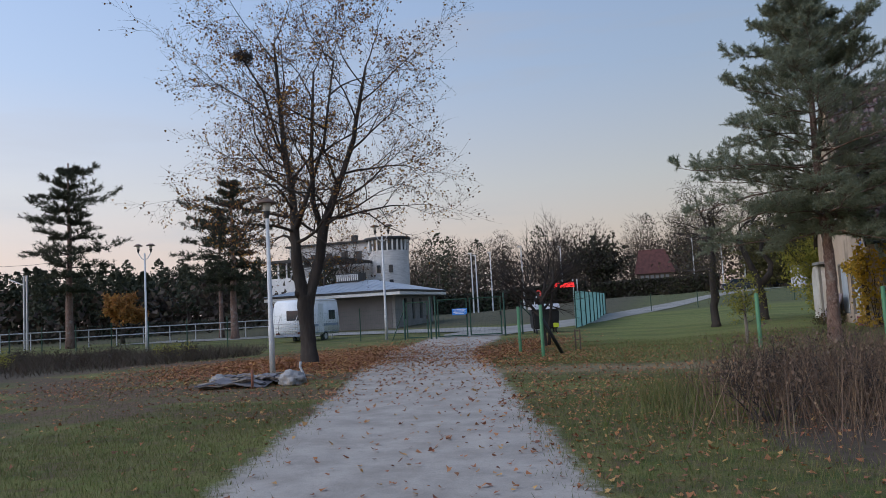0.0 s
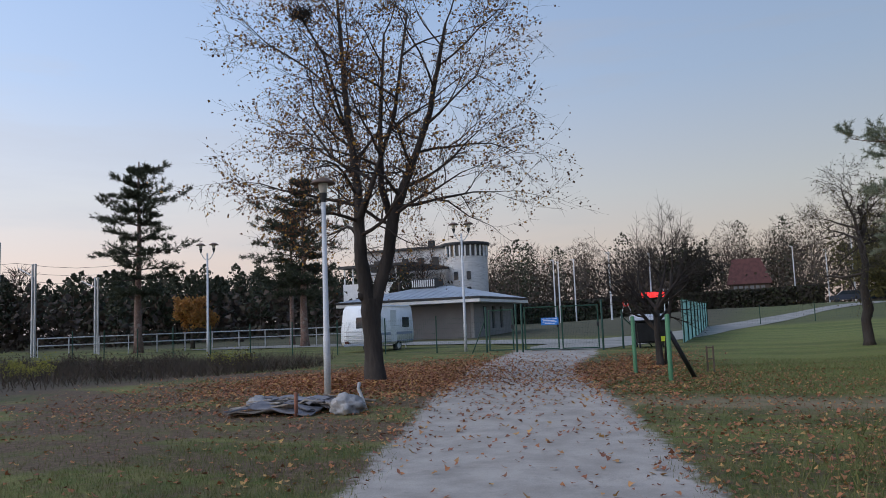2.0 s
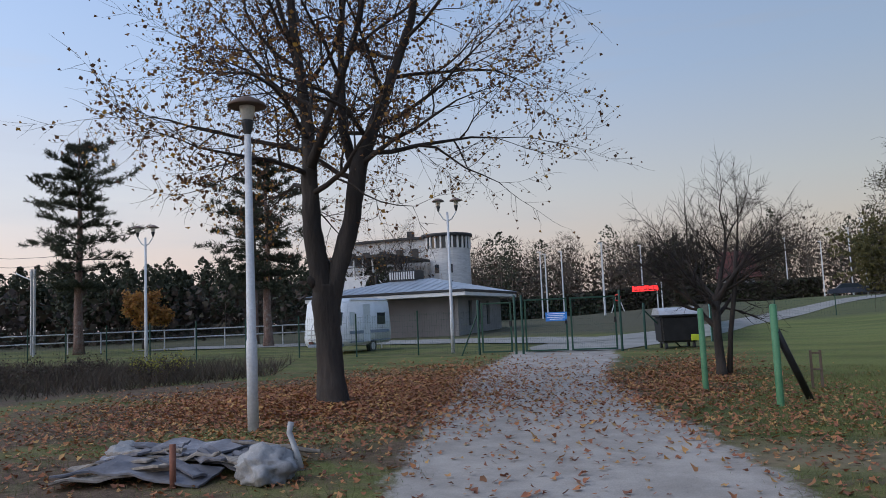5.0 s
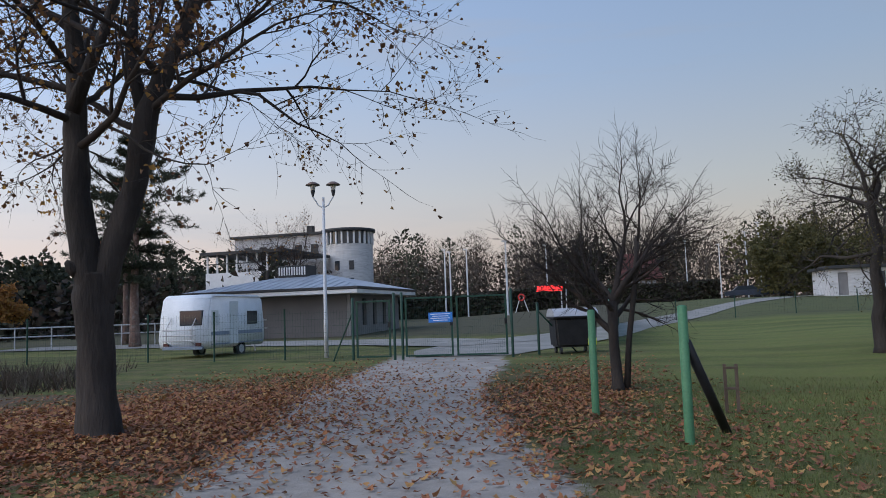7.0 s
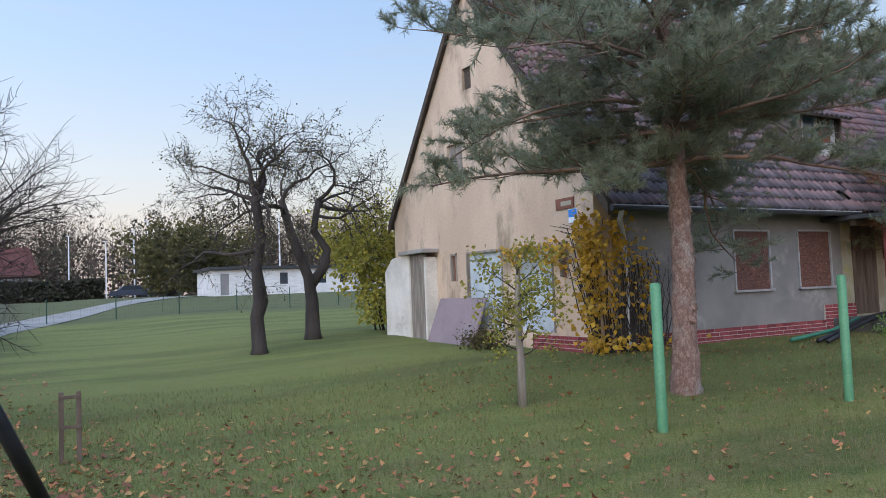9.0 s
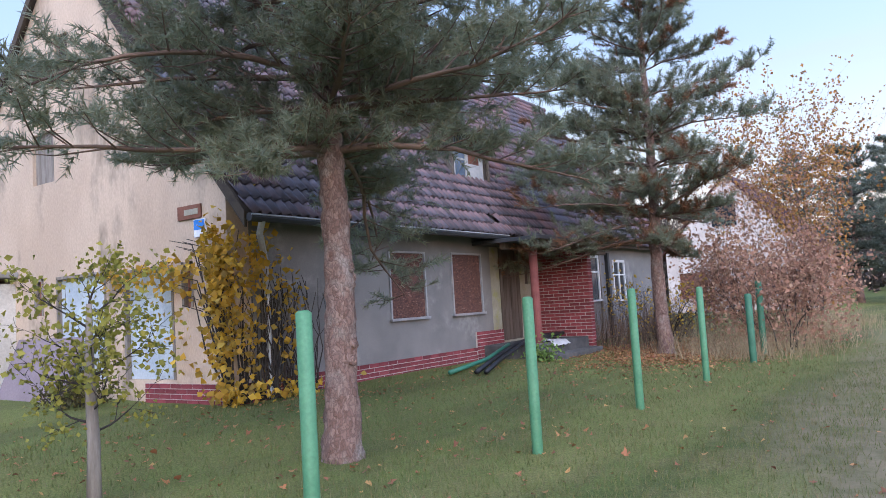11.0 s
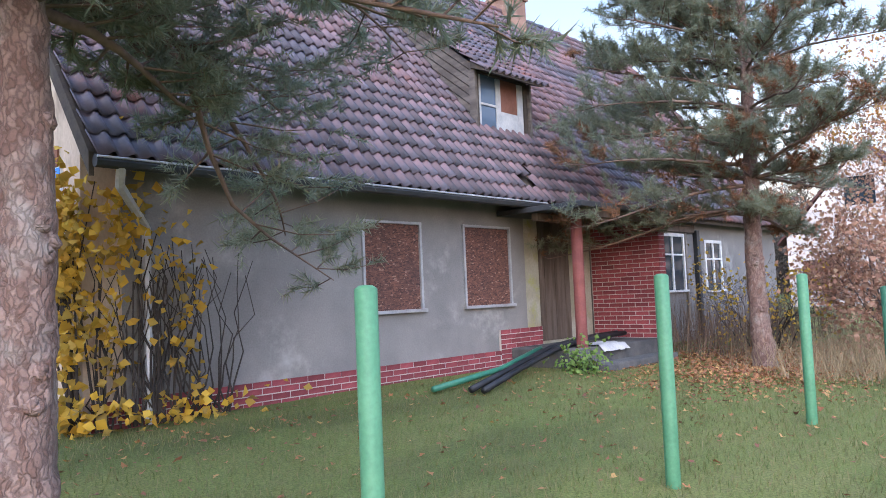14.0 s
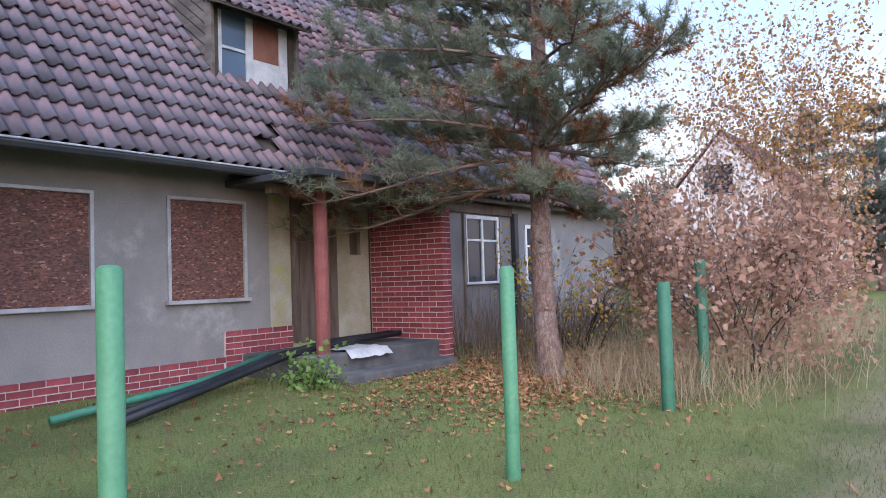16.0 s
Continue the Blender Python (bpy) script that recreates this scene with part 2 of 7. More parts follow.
M_MORTAR = surf("mortar", (0.36, 0.32, 0.30), (0.46, 0.42, 0.39), 4.0, 80, 0.95, 0.3)
M_TILE = surf("aged_clay_tile", (0.058, 0.056, 0.074), (0.145, 0.080, 0.080), 0.55, 30, 0.58, 0.3, stain=(0.22, 0.085, 0.062), stain_scale=1.1, stain_cut=0.58, island=0.42, spec=0.5)
M_TILE_P = surf("aged_clay_tile_piece", (0.070, 0.064, 0.080), (0.150, 0.082, 0.080), 2.5, 30, 0.58, 0.3, vary=0.48, spec=0.5)
M_UNDER = surf("roof_boarding", (0.05, 0.04, 0.035), (0.08, 0.065, 0.05), 3, 40, 0.95, 0.3)
M_CHEEK = surf("dark_weathered_boards", (0.085, 0.07, 0.06), (0.15, 0.125, 0.105), 2.0, 30, 0.9, 0.4, stretch=(4, 0.8, 4), island=0.25)
M_OLDWOOD = surf("weathered_boards", (0.16, 0.14, 0.12), (0.26, 0.23, 0.20), 2.0, 30, 0.9, 0.4, stretch=(6, 6, 0.8), island=0.25)
M_DARKWOOD = surf("dark_door_wood", (0.075, 0.055, 0.042), (0.13, 0.10, 0.08), 1.5, 30, 0.85, 0.4, stretch=(5, 5, 0.7), stain=(0.22, 0.19, 0.16), stain_cut=0.6)
M_ALU = surf("aluminium_trim", (0.27, 0.275, 0.285), (0.35, 0.355, 0.365), 4, 30, 0.45, 0.0, metal=0.2)
M_FRAME = surf("white_window_paint", (0.60, 0.60, 0.60), (0.72, 0.72, 0.70), 5, 50, 0.6, 0.15, stain=(0.4, 0.38, 0.34), stain_cut=0.62)
M_PORCHRED = surf("red_brown_paint", (0.16, 0.05, 0.045), (0.22, 0.075, 0.065), 3, 40, 0.75, 0.2)
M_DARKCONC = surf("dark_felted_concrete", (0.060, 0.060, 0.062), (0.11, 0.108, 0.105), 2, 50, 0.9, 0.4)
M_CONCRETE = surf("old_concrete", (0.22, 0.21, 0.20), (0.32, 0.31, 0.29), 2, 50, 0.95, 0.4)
M_BARK = surf("maple_bark", (0.030, 0.026, 0.024), (0.058, 0.050, 0.045), 2, 22, 0.95, 0.9, stretch=(1, 1, 0.25), dist=0.03)
M_LIMB = surf("pine_limb_bark", (0.12, 0.085, 0.070), (0.19, 0.13, 0.10), 4, 30, 0.95, 0.4)
M_TWIG = surf("twig_bark", (0.032, 0.027, 0.025), (0.058, 0.048, 0.042), 2, 20, 0.95, 0.0)


def pine_bark():
    """Scaly plates: dark cracks between reddish and grey flakes."""
    m, nt, b = nodes_of("pine_bark")
    k = Net(nt)
    co = k.put("ShaderNodeTexCoord").outputs["Object"]
    wob = k.put("ShaderNodeTexNoise", Vector=co, Scale=12.0, Detail=4.0).outputs[1]
    shift = k.nt.nodes.new("ShaderNodeVectorMath")
    shift.operation = "MULTIPLY_ADD"
    k.feed(wob, shift.inputs[0])
    shift.inputs[1].default_value = (0.09, 0.09, 0.09)
    k.feed(co, shift.inputs[2])
    warp = k.put("ShaderNodeMapping", Vector=shift.outputs[0], Scale=(1, 1, 0.40)).outputs[0]
    vo = k.put("ShaderNodeTexVoronoi", Vector=warp, Scale=34.0)
    ed = k.nt.nodes.new("ShaderNodeTexVoronoi")
    ed.feature = "DISTANCE_TO_EDGE"
    k.feed(warp, ed.inputs["Vector"])
    ed.inputs["Scale"].default_value = 34.0
    crack = k.span(ed.outputs["Distance"], 0.0, 0.22, 0.58, 1.0)
    tone = k.put("ShaderNodeSeparateColor", Color=vo.outputs["Color"]).outputs[0]
    plate = k.mix(tone, (0.15, 0.085, 0.066), (0.27, 0.185, 0.155))
    plate = k.mix(k.span(k.noise(co, 3.0), 0.5, 0.7), plate, (0.30, 0.26, 0.235))
    col = k.mix(crack, (0.05, 0.032, 0.027), plate)
    col = k.mix(1.0, col, k.mix(k.noise(co, 70.0), (0.7, 0.7, 0.7), (1.25, 1.25, 1.25)), "MULTIPLY")
    k.feed(col, b.inputs["Base Color"])
    b.inputs["Roughness"].default_value = 0.95
    h = k.math("ADD", crack, k.math("MULTIPLY", k.noise(co, 60.0), 0.4))
    k.feed(k.put("ShaderNodeBump", Strength=0.9, Distance=0.012, Height=h).outputs[0], b.inputs["Normal"])
    return m


def chipboard():
    """Pressed flakes, each with its own brown."""
    m, nt, b = nodes_of("chipboard")
    k = Net(nt)
    co = k.put("ShaderNodeTexCoord").outputs["Object"]
    wv = k.put("ShaderNodeMapping", Vector=co, Scale=(1.0, 1.0, 2.2), Rotation=(0.0, 0.5, 0.0)).outputs[0]
    vo = k.put("ShaderNodeTexVoronoi", Vector=wv, Scale=30.0)
    tone = k.put("ShaderNodeSeparateColor", Color=vo.outputs["Color"]).outputs[0]
    col = k.mix(tone, (0.045, 0.021, 0.017), (0.165, 0.072, 0.050))
    col = k.mix(k.span(tone, 0.93, 0.99), col, (0.26, 0.16, 0.12))
    col = k.mix(k.span(k.noise(co, 1.8), 0.45, 0.7, 0.0, 0.55), col, (0.055, 0.03, 0.027))
    k.feed(col, b.inputs["Base Color"])
    b.inputs["Roughness"].default_value = 0.85
    k.feed(k.put("ShaderNodeBump", Strength=0.4, Distance=0.004, Height=tone).outputs[0], b.inputs["Normal"])
    return m


M_PINEBARK = pine_bark()
M_OSB = chipboard()
M_NEEDLE = leaf_mat("pine_needles", [(0.19, 0.23, 0.15), (0.26, 0.295, 0.20), (0.35, 0.375, 0.28), (0.24, 0.25, 0.165), (0.28, 0.26, 0.17)], 0.68)
M_MIDNEEDLE = leaf_mat("wood_edge_needles", [(0.13, 0.155, 0.12), (0.18, 0.205, 0.155), (0.23, 0.25, 0.20)], 0.45)
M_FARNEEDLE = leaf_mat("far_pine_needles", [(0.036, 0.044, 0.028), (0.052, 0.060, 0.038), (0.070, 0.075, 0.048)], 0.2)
M_RUSTNEEDLE = leaf_mat("dead_pine_needles", [(0.20, 0.09, 0.05), (0.28, 0.14, 0.08), (0.12, 0.10, 0.05)], 0.25)
M_MAPLELEAF = leaf_mat("dry_maple_leaves", [(0.10, 0.06, 0.04), (0.16, 0.085, 0.045), (0.12, 0.065, 0.045), (0.45, 0.25, 0.05), (0.14, 0.075, 0.045), (0.24, 0.12, 0.05)])
M_FALLEN = leaf_mat("fallen_leaves", [(0.27, 0.105, 0.055), (0.38, 0.165, 0.07), (0.17, 0.075, 0.05), (0.46, 0.28, 0.10), (0.31, 0.125, 0.07), (0.20, 0.085, 0.055)], 0.1)
M_YELLOW = leaf_mat("yellow_leaves", [(0.58, 0.36, 0.03), (0.42, 0.25, 0.04), (0.68, 0.46, 0.07), (0.28, 0.20, 0.06), (0.50, 0.34, 0.04)])
M_REDLEAF = leaf_mat("red_brown_leaves", [(0.36, 0.19, 0.13), (0.48, 0.29, 0.20), (0.27, 0.145, 0.10), (0.50, 0.34, 0.22)], 0.45)
M_APPLELEAF = leaf_mat("dull_olive_leaves", [(0.06, 0.06, 0.03), (0.09, 0.085, 0.04), (0.14, 0.11, 0.03)])
M_OLIVE = leaf_mat("olive_yellow_leaves", [(0.22, 0.22, 0.045), (0.33, 0.30, 0.06), (0.15, 0.17, 0.045)])
M_DULLOLIVE = leaf_mat("dull_brown_olive_leaves", [(0.10, 0.095, 0.04), (0.15, 0.135, 0.055), (0.075, 0.075, 0.035)])
M_GOLDOLIVE = leaf_mat("yellowing_bush_leaves", [(0.34, 0.30, 0.05), (0.46, 0.40, 0.08), (0.22, 0.24, 0.05)])
M_FERN = leaf_mat("fresh_weed_leaves", [(0.12, 0.20, 0.05), (0.19, 0.29, 0.08), (0.15, 0.24, 0.06)])
M_ORANGE = leaf_mat("orange_leaves", [(0.36, 0.17, 0.05), (0.46, 0.24, 0.07), (0.28, 0.13, 0.06), (0.42, 0.28, 0.08)])
M_BLADE = leaf_mat("grass_blades", [(0.075, 0.105, 0.028), (0.115, 0.138, 0.040), (0.165, 0.150, 0.065), (0.20, 0.17, 0.085), (0.090, 0.120, 0.034)], 0.2)
M_STRAW = leaf_mat("dry_straw", [(0.30, 0.23, 0.13), (0.40, 0.31, 0.19), (0.20, 0.15, 0.09)], 0.2)
M_STALK = leaf_mat("dead_stalks", [(0.12, 0.080, 0.058), (0.18, 0.12, 0.085), (0.085, 0.062, 0.048), (0.26, 0.185, 0.12)], 0.1)
M_GREENPAINT = surf("green_post_paint", (0.062, 0.180, 0.092), (0.082, 0.215, 0.112), 4, 40, 0.5, 0.1, stain=(0.16, 0.25, 0.15), stain_scale=3, stain_cut=0.62)
M_DARKPOST = surf("weathered_dark_green_paint", (0.030, 0.105, 0.060), (0.045, 0.135, 0.078), 4, 40, 0.6, 0.1, stain=(0.08, 0.13, 0.08), stain_scale=3, stain_cut=0.58)
M_DARKGREEN = surf("dark_green_paint", (0.012, 0.045, 0.032), (0.018, 0.06, 0.042), 3, 40, 0.5, 0.1)
M_BLACK = surf("black_plastic", (0.012, 0.013, 0.015), (0.02, 0.021, 0.024), 3, 40, 0.5, 0.1)
M_GALV = surf("galvanised_steel", (0.42, 0.43, 0.45), (0.50, 0.51, 0.53), 3, 30, 0.5, 0.1, metal=0.3)
M_POLE = surf("grey_lamp_paint", (0.48, 0.50, 0.53), (0.56, 0.58, 0.60), 3, 30, 0.55, 0.1)
M_LAMPDARK = surf("lamp_cap_paint", (0.12, 0.085, 0.07), (0.17, 0.12, 0.10), 3, 30, 0.6, 0.1)
M_LAMPGLASS = surf("frosted_lamp_glass", (0.55, 0.53, 0.50), (0.62, 0.60, 0.56), 6, 30, 0.3, 0.0)
M_CARAVAN = surf("caravan_white", (0.62, 0.66, 0.70), (0.68, 0.72, 0.76), 2, 30, 0.45, 0.05, stain=(0.5, 0.53, 0.55), stain_cut=0.62)
M_STRIPE = surf("caravan_stripe", (0.22, 0.27, 0.36), (0.26, 0.31, 0.40), 3, 30, 0.5, 0.0)
M_GLASS = glass_mat("dark_window_glass")
M_GREYWALL = surf("smooth_grey_wall", (0.135, 0.128, 0.128), (0.16, 0.152, 0.152), 0.6, 30, 0.85, 0.1)
M_LIGHTWALL = surf("light_grey_wall", (0.19, 0.185, 0.185), (0.23, 0.225, 0.225), 0.6, 30, 0.85, 0.1)
M_ROOFMETAL = surf("zinc_roof", (0.30, 0.33, 0.37), (0.38, 0.41, 0.45), 1.0, 30, 0.45, 0.05, metal=0.3)
M_FASCIA = surf("white_fascia", (0.66, 0.66, 0.66), (0.72, 0.72, 0.72), 2, 30, 0.6, 0.0)
M_DARKMETAL = surf("dark_metal", (0.03, 0.032, 0.035), (0.045, 0.047, 0.05), 2, 30, 0.5, 0.0)
M_WBRICK = surf("white_brickwork", (0.50, 0.50, 0.50), (0.60, 0.60, 0.60), 2, 20, 0.9, 0.2, stain=(0.36, 0.36, 0.36), stain_scale=2.5, stain_cut=0.52, stretch=(0.5, 0.5, 3.5))
M_ROAD = surf("pale_asphalt", (0.215, 0.205, 0.185), (0.28, 0.268, 0.245), 0.6, 30, 0.95, 0.2)
M_REDROOF = surf("red_tile_far", (0.075, 0.032, 0.030), (0.105, 0.045, 0.040), 1, 20, 0.85, 0.2)
M_HEDGE = leaf_mat("hedge_leaves", [(0.035, 0.03, 0.025), (0.05, 0.045, 0.035), (0.04, 0.05, 0.025)], 0.1)
M_BLUE = surf("blue_sign", (0.04, 0.20, 0.62), (0.05, 0.24, 0.68), 4, 30, 0.5, 0.0)
M_SIGNWHITE = surf("sign_lettering", (0.7, 0.75, 0.8), (0.75, 0.8, 0.85), 4, 30, 0.6, 0.0)
M_SCREEN = surf("turquoise_screen", (0.22, 0.44, 0.42), (0.27, 0.52, 0.49), 1.5, 40, 0.8, 0.1, thin=0.35)
M_BOARD = surf("mauve_board", (0.20, 0.16, 0.175), (0.235, 0.19, 0.205), 1.5, 30, 0.7, 0.05)
M_TARP = surf("grey_roofing_felt", (0.10, 0.10, 0.115), (0.19, 0.19, 0.21), 2, 25, 0.8, 0.3, stain=(0.4, 0.4, 0.42), stain_scale=2, stain_cut=0.6)
M_STONE = surf("grey_stone", (0.20, 0.20, 0.205), (0.30, 0.30, 0.30), 4, 40, 0.95, 0.6)
M_CLOTH = surf("white_cloth", (0.34, 0.34, 0.35), (0.45, 0.45, 0.45), 4, 30, 0.9, 0.2)
M_PIPEGREEN = surf("green_pipe", (0.03, 0.13, 0.085), (0.04, 0.16, 0.10), 4, 30, 0.5, 0.0)
M_WHITEWIN = surf("blue_boarded_window", (0.36, 0.42, 0.47), (0.46, 0.52, 0.56), 1.3, 30, 0.6, 0.1, stain=(0.25, 0.28, 0.3), stain_cut=0.57)
M_BARETWIG = leaf_mat("bare_twig_haze", [(0.075, 0.058, 0.048), (0.115, 0.090, 0.074), (0.085, 0.075, 0.055)], 0.1)
M_RUST = surf("rusty_timber", (0.17, 0.075, 0.05), (0.22, 0.10, 0.07), 3, 30, 0.9, 0.3)
M_HEATH = leaf_mat("heath_twigs", [(0.050, 0.038, 0.031), (0.082, 0.060, 0.046), (0.058, 0.056, 0.036)], 0.15)
M_CARPAINT = surf("dark_car_paint", (0.03, 0.04, 0.06), (0.035, 0.045, 0.07), 2, 30, 0.3, 0.0)
M_LED, _nt, _b = nodes_of("led_red")
_b.inputs["Base Color"].default_value = (0.8, 0.02, 0.02, 1)
_b.inputs["Emission Color"].default_value = (1.0, 0.03, 0.03, 1)
_b.inputs["Emission Strength"].default_value = 1.6

# ---- building helpers ----


def smooth(v, a, b):
    v = min(1.0, max(0.0, (v - a) / (b - a)))
    return v * v * (3 - 2 * v)


def ground_z(x, y):
    """The lie of the land: a gentle rise to the house, a bank and hill beyond the lawn."""
    z = 0.10 * smooth(y, 12, 20) + 0.20 * smooth(y, 20.8, 24.6) * smooth(x, -1, 4)
    z += 0.10 * smooth(y, 26, 36) + 1.45 * smooth(y, 46, 90) * smooth(x, -30, -6) + 0.5 * smooth(y, 45, 90) * smooth(x, -6, -30)
    return z + 0.35 * smooth(math.hypot(x, y - 20), 60, 110)


class Mesh:
    """Collects faces, then becomes one mesh object."""

    def __init__(self):
        self.v, self.f = [], []

    def add(self, vs, fs):
        n = len(self.v)
        self.v.extend(vs)
        self.f.extend([tuple(i + n for i in f) for f in fs])

    def box(self, x0, x1, y0, y1, z0, z1, m=None):
        vs = [Vector((x, y, z)) for z in (z0, z1) for y in (y0, y1) for x in (x0, x1)]
        if m is not None:
            vs = [m @ v for v in vs]
        self.add(vs, [(0, 2, 3, 1), (4, 5, 7, 6), (0, 1, 5, 4), (2, 6, 7, 3), (0, 4, 6, 2), (1, 3, 7, 5)])

    def soft_box(self, x0, x1, y0, y1, z0, z1, r=0.01, m=None):
        bm = bmesh.new()
        bmesh.ops.create_cube(bm, size=1)
        for v in bm.verts:
            v.co = Vector(((x0 + x1) / 2 + v.co.x * (x1 - x0), (y0 + y1) / 2 + v.co.y * (y1 - y0), (z0 + z1) / 2 + v.co.z * (z1 - z0)))
        bmesh.ops.bevel(bm, geom=bm.edges[:], offset=r, segments=2, affect="EDGES", profile=0.6)
        bm.verts.index_update()
        self.add([m @ v.co if m is not None else v.co.copy() for v in bm.verts], [tuple(v.index for v in f.verts) for f in bm.faces])
        bm.free()

    def prism(self, outline, axis, a, b):
        """An outline in the two other axes, drawn out along axis from a to b."""
        n = len(outline)

        def at(p, w):
            return {"x": (w, p[0], p[1]), "y": (p[0], w, p[1]), "z": (p[0], p[1], w)}[axis]
        vs = [Vector(at(p, a)) for p in outline] + [Vector(at(p, b)) for p in outline]
        fs = [tuple(range(n)), tuple(range(2 * n - 1, n - 1, -1))] + [(i, i + n, (i + 1) % n + n, (i + 1) % n) for i in range(n)]
        self.add(vs, fs)

    def tube(self, pts, radii, sides=6, cap=True):
        pts = [Vector(p) for p in pts]
        n = len(self.v)
        ref = None
        for i, (p, r) in enumerate(zip(pts, radii)):
            d = (pts[min(i + 1, len(pts) - 1)] - pts[max(i - 1, 0)])
            d = d.normalized() if d.length > 1e-9 else Vector((0, 0, 1))
            if ref is None:
                ref = d.orthogonal()
            a = (ref - d * ref.dot(d))
            a = a.normalized() if a.length > 1e-6 else d.orthogonal().normalized()
            ref = a
            c = d.cross(a)
            for k in range(sides):
                w = 2 * math.pi * k / sides
                self.v.append(p + a * (r * math.cos(w)) + c * (r * math.sin(w)))
        for i in range(len(pts) - 1):
            for k in range(sides):
                self.f.append((n + i * sides + k, n + i * sides + (k + 1) % sides, n + (i + 1) * sides + (k + 1) % sides, n + (i + 1) * sides + k))
        if cap:
            self.f.append(tuple(n + k for k in range(sides))[::-1])
            self.f.append(tuple(n + (len(pts) - 1) * sides + k for k in range(sides)))

    def spin(self, profile, at, sides=24):
        """A turned shape from (radius, height) pairs."""
        n = len(self.v)
        for r, z in profile:
            for k in range(sides):
                w = 2 * math.pi * k / sides
                self.v.append(Vector((at[0] + r * math.cos(w), at[1] + r * math.sin(w), at[2] + z)))
        for i in range(len(profile) - 1):
            for k in range(sides):
                self.f.append((n + i * sides + k, n + i * sides + (k + 1) % sides, n + (i + 1) * sides + (k + 1) % sides, n + (i + 1) * sides + k))

    def weld(self):
        bm = bmesh.new()
        vs = [bm.verts.new(v) for v in self.v]
        for f in self.f:
            bm.faces.new([vs[i] for i in f])
        bmesh.ops.remove_doubles(bm, verts=bm.verts[:], dist=0.0005)
        bm.verts.index_update()
        self.v, self.f = [v.co.copy() for v in bm.verts], [tuple(v.index for v in f.verts) for f in bm.faces]
        bm.free()

    def data(self, name, material, smooth_shade=False):
        me = bpy.data.meshes.new(name)
        me.from_pydata(self.v, [], self.f)
        me.materials.append(material)
        if smooth_shade:
            me.polygons.foreach_set("use_smooth", [True] * len(me.polygons))
        me.update()
        return me


def thing(name, label, category, group="", at=(0, 0, 0), rz=0.0):
    ob = new(name)
    ob.matrix_world = pose(*at, 0, 0, rz)
    ob.empty_display_size = 0.2
    return tagged(ob, label, category, group)


def part(name, mesh, material, parent=None, label="", shade=False):
    """Links a Mesh as one object under a thing or part, in its parent's space."""
    ob = new(name, mesh.data(name, material, shade))
    if parent is not None:
        ob.parent = parent
    if label:
        ob["label"] = label
    return ob


def setting(name, mesh, material, label, category, shade=False):
    return tagged(part(name, mesh, material, None, "", shade), label, category, "", "structure")


def wall_cols(mesh, plane_axis, p0, p1, cuts, top, bottom, holes):
    """A wall between two planes across plane_axis, in upright strips, with openings (u0, u1, z0, z1)."""
    us = sorted(set(list(cuts) + [h[0] for h in holes] + [h[1] for h in holes]))
    for a, b in zip(us, us[1:]):
        mid = (a + b) / 2
        gaps = sorted((h[2], h[3]) for h in holes if h[0] < mid < h[1])
        z = bottom
        for g0, g1 in gaps:
            mesh.prism([(a, z), (b, z), (b, g0), (a, g0)], plane_axis, p0, p1)
            z = g1
        mesh.prism([(a, z), (b, z), (b, top(b)), (a, top(a))], plane_axis, p0, p1)
    mesh.weld()


# ---- ground, road ----
def spread(fine0, fine1, step, far):
    xs = list(np.arange(fine0, fine1 + 1e-6, step))
    out, g = [], step
    while xs[-1] < far:
        g *= 1.25
        xs.append(xs[-1] + g)
    g = step
    while xs[0] > -far:
        g *= 1.25
        xs.insert(0, xs[0] - g)
    return xs


gx, gy = spread(-16, 20, 0.4, 1800), spread(2, 38, 0.4, 1800)
gm = Mesh()
gm.v = [Vector((x, y, ground_z(x, y) + 0.035 * (noise.noise((x * 0.7, y * 0.7, 0)) if abs(x) < 40 and abs(y) < 60 else 0))) for y in gy for x in gx]
gm.f = [(j * len(gx) + i, j * len(gx) + i + 1, (j + 1) * len(gx) + i + 1, (j + 1) * len(gx) + i) for j in range(len(gy) - 1) for i in range(len(gx) - 1)]
setting("ground", gm, M_GROUND, "grassy ground with a pale sandy drive and worn trail", "ground", True)


def ribbon(mesh, line, lift=0.03, across=6, steps=8):
    """A strip of road over the land from (x, y, half width) stations."""
    st = []
    for (x0, y0, w0), (x1, y1, w1) in zip(line, line[1:]):
        st += [(x0 + (x1 - x0) * i / steps, y0 + (y1 - y0) * i / steps, w0 + (w1 - w0) * i / steps) for i in range(steps)]
    st.append(line[-1])
    n = len(mesh.v)
    for i, (x, y, w) in enumerate(st):
        a, b = st[max(i - 1, 0)], st[min(i + 1, len(st) - 1)]
        d = Vector((b[0] - a[0], b[1] - a[1])).normalized()
        for k in range(across + 1):
            s = (k / across * 2 - 1) * w
            px, py = x + d.y * s, y - d.x * s
            mesh.v.append(Vector((px, py, ground_z(px, py) + lift)))
    for i in range(len(st) - 1):
        for k in range(across):
            q = n + i * (across + 1) + k
            mesh.f.append((q, q + 1, q + across + 2, q + across + 1))


rm = Mesh()
ribbon(rm, [(-9.3, 33.9, 1.5), (-9.4, 37, 2.4), (-8.6, 44, 3.2), (-5.5, 54, 1.7), (1.0, 71, 1.3), (8.5, 87, 1.3), (24, 100, 1.4), (60, 112, 1.6)])
ribbon(rm, [(-9.5, 41.5, 2.6), (-15, 45.5, 3.0), (-24, 47.5, 2.6), (-40, 48, 2.4)], 0.045)
setting("road", rm, M_ROAD, "pale asphalt road curving up the hill behind the gate", "road", True)

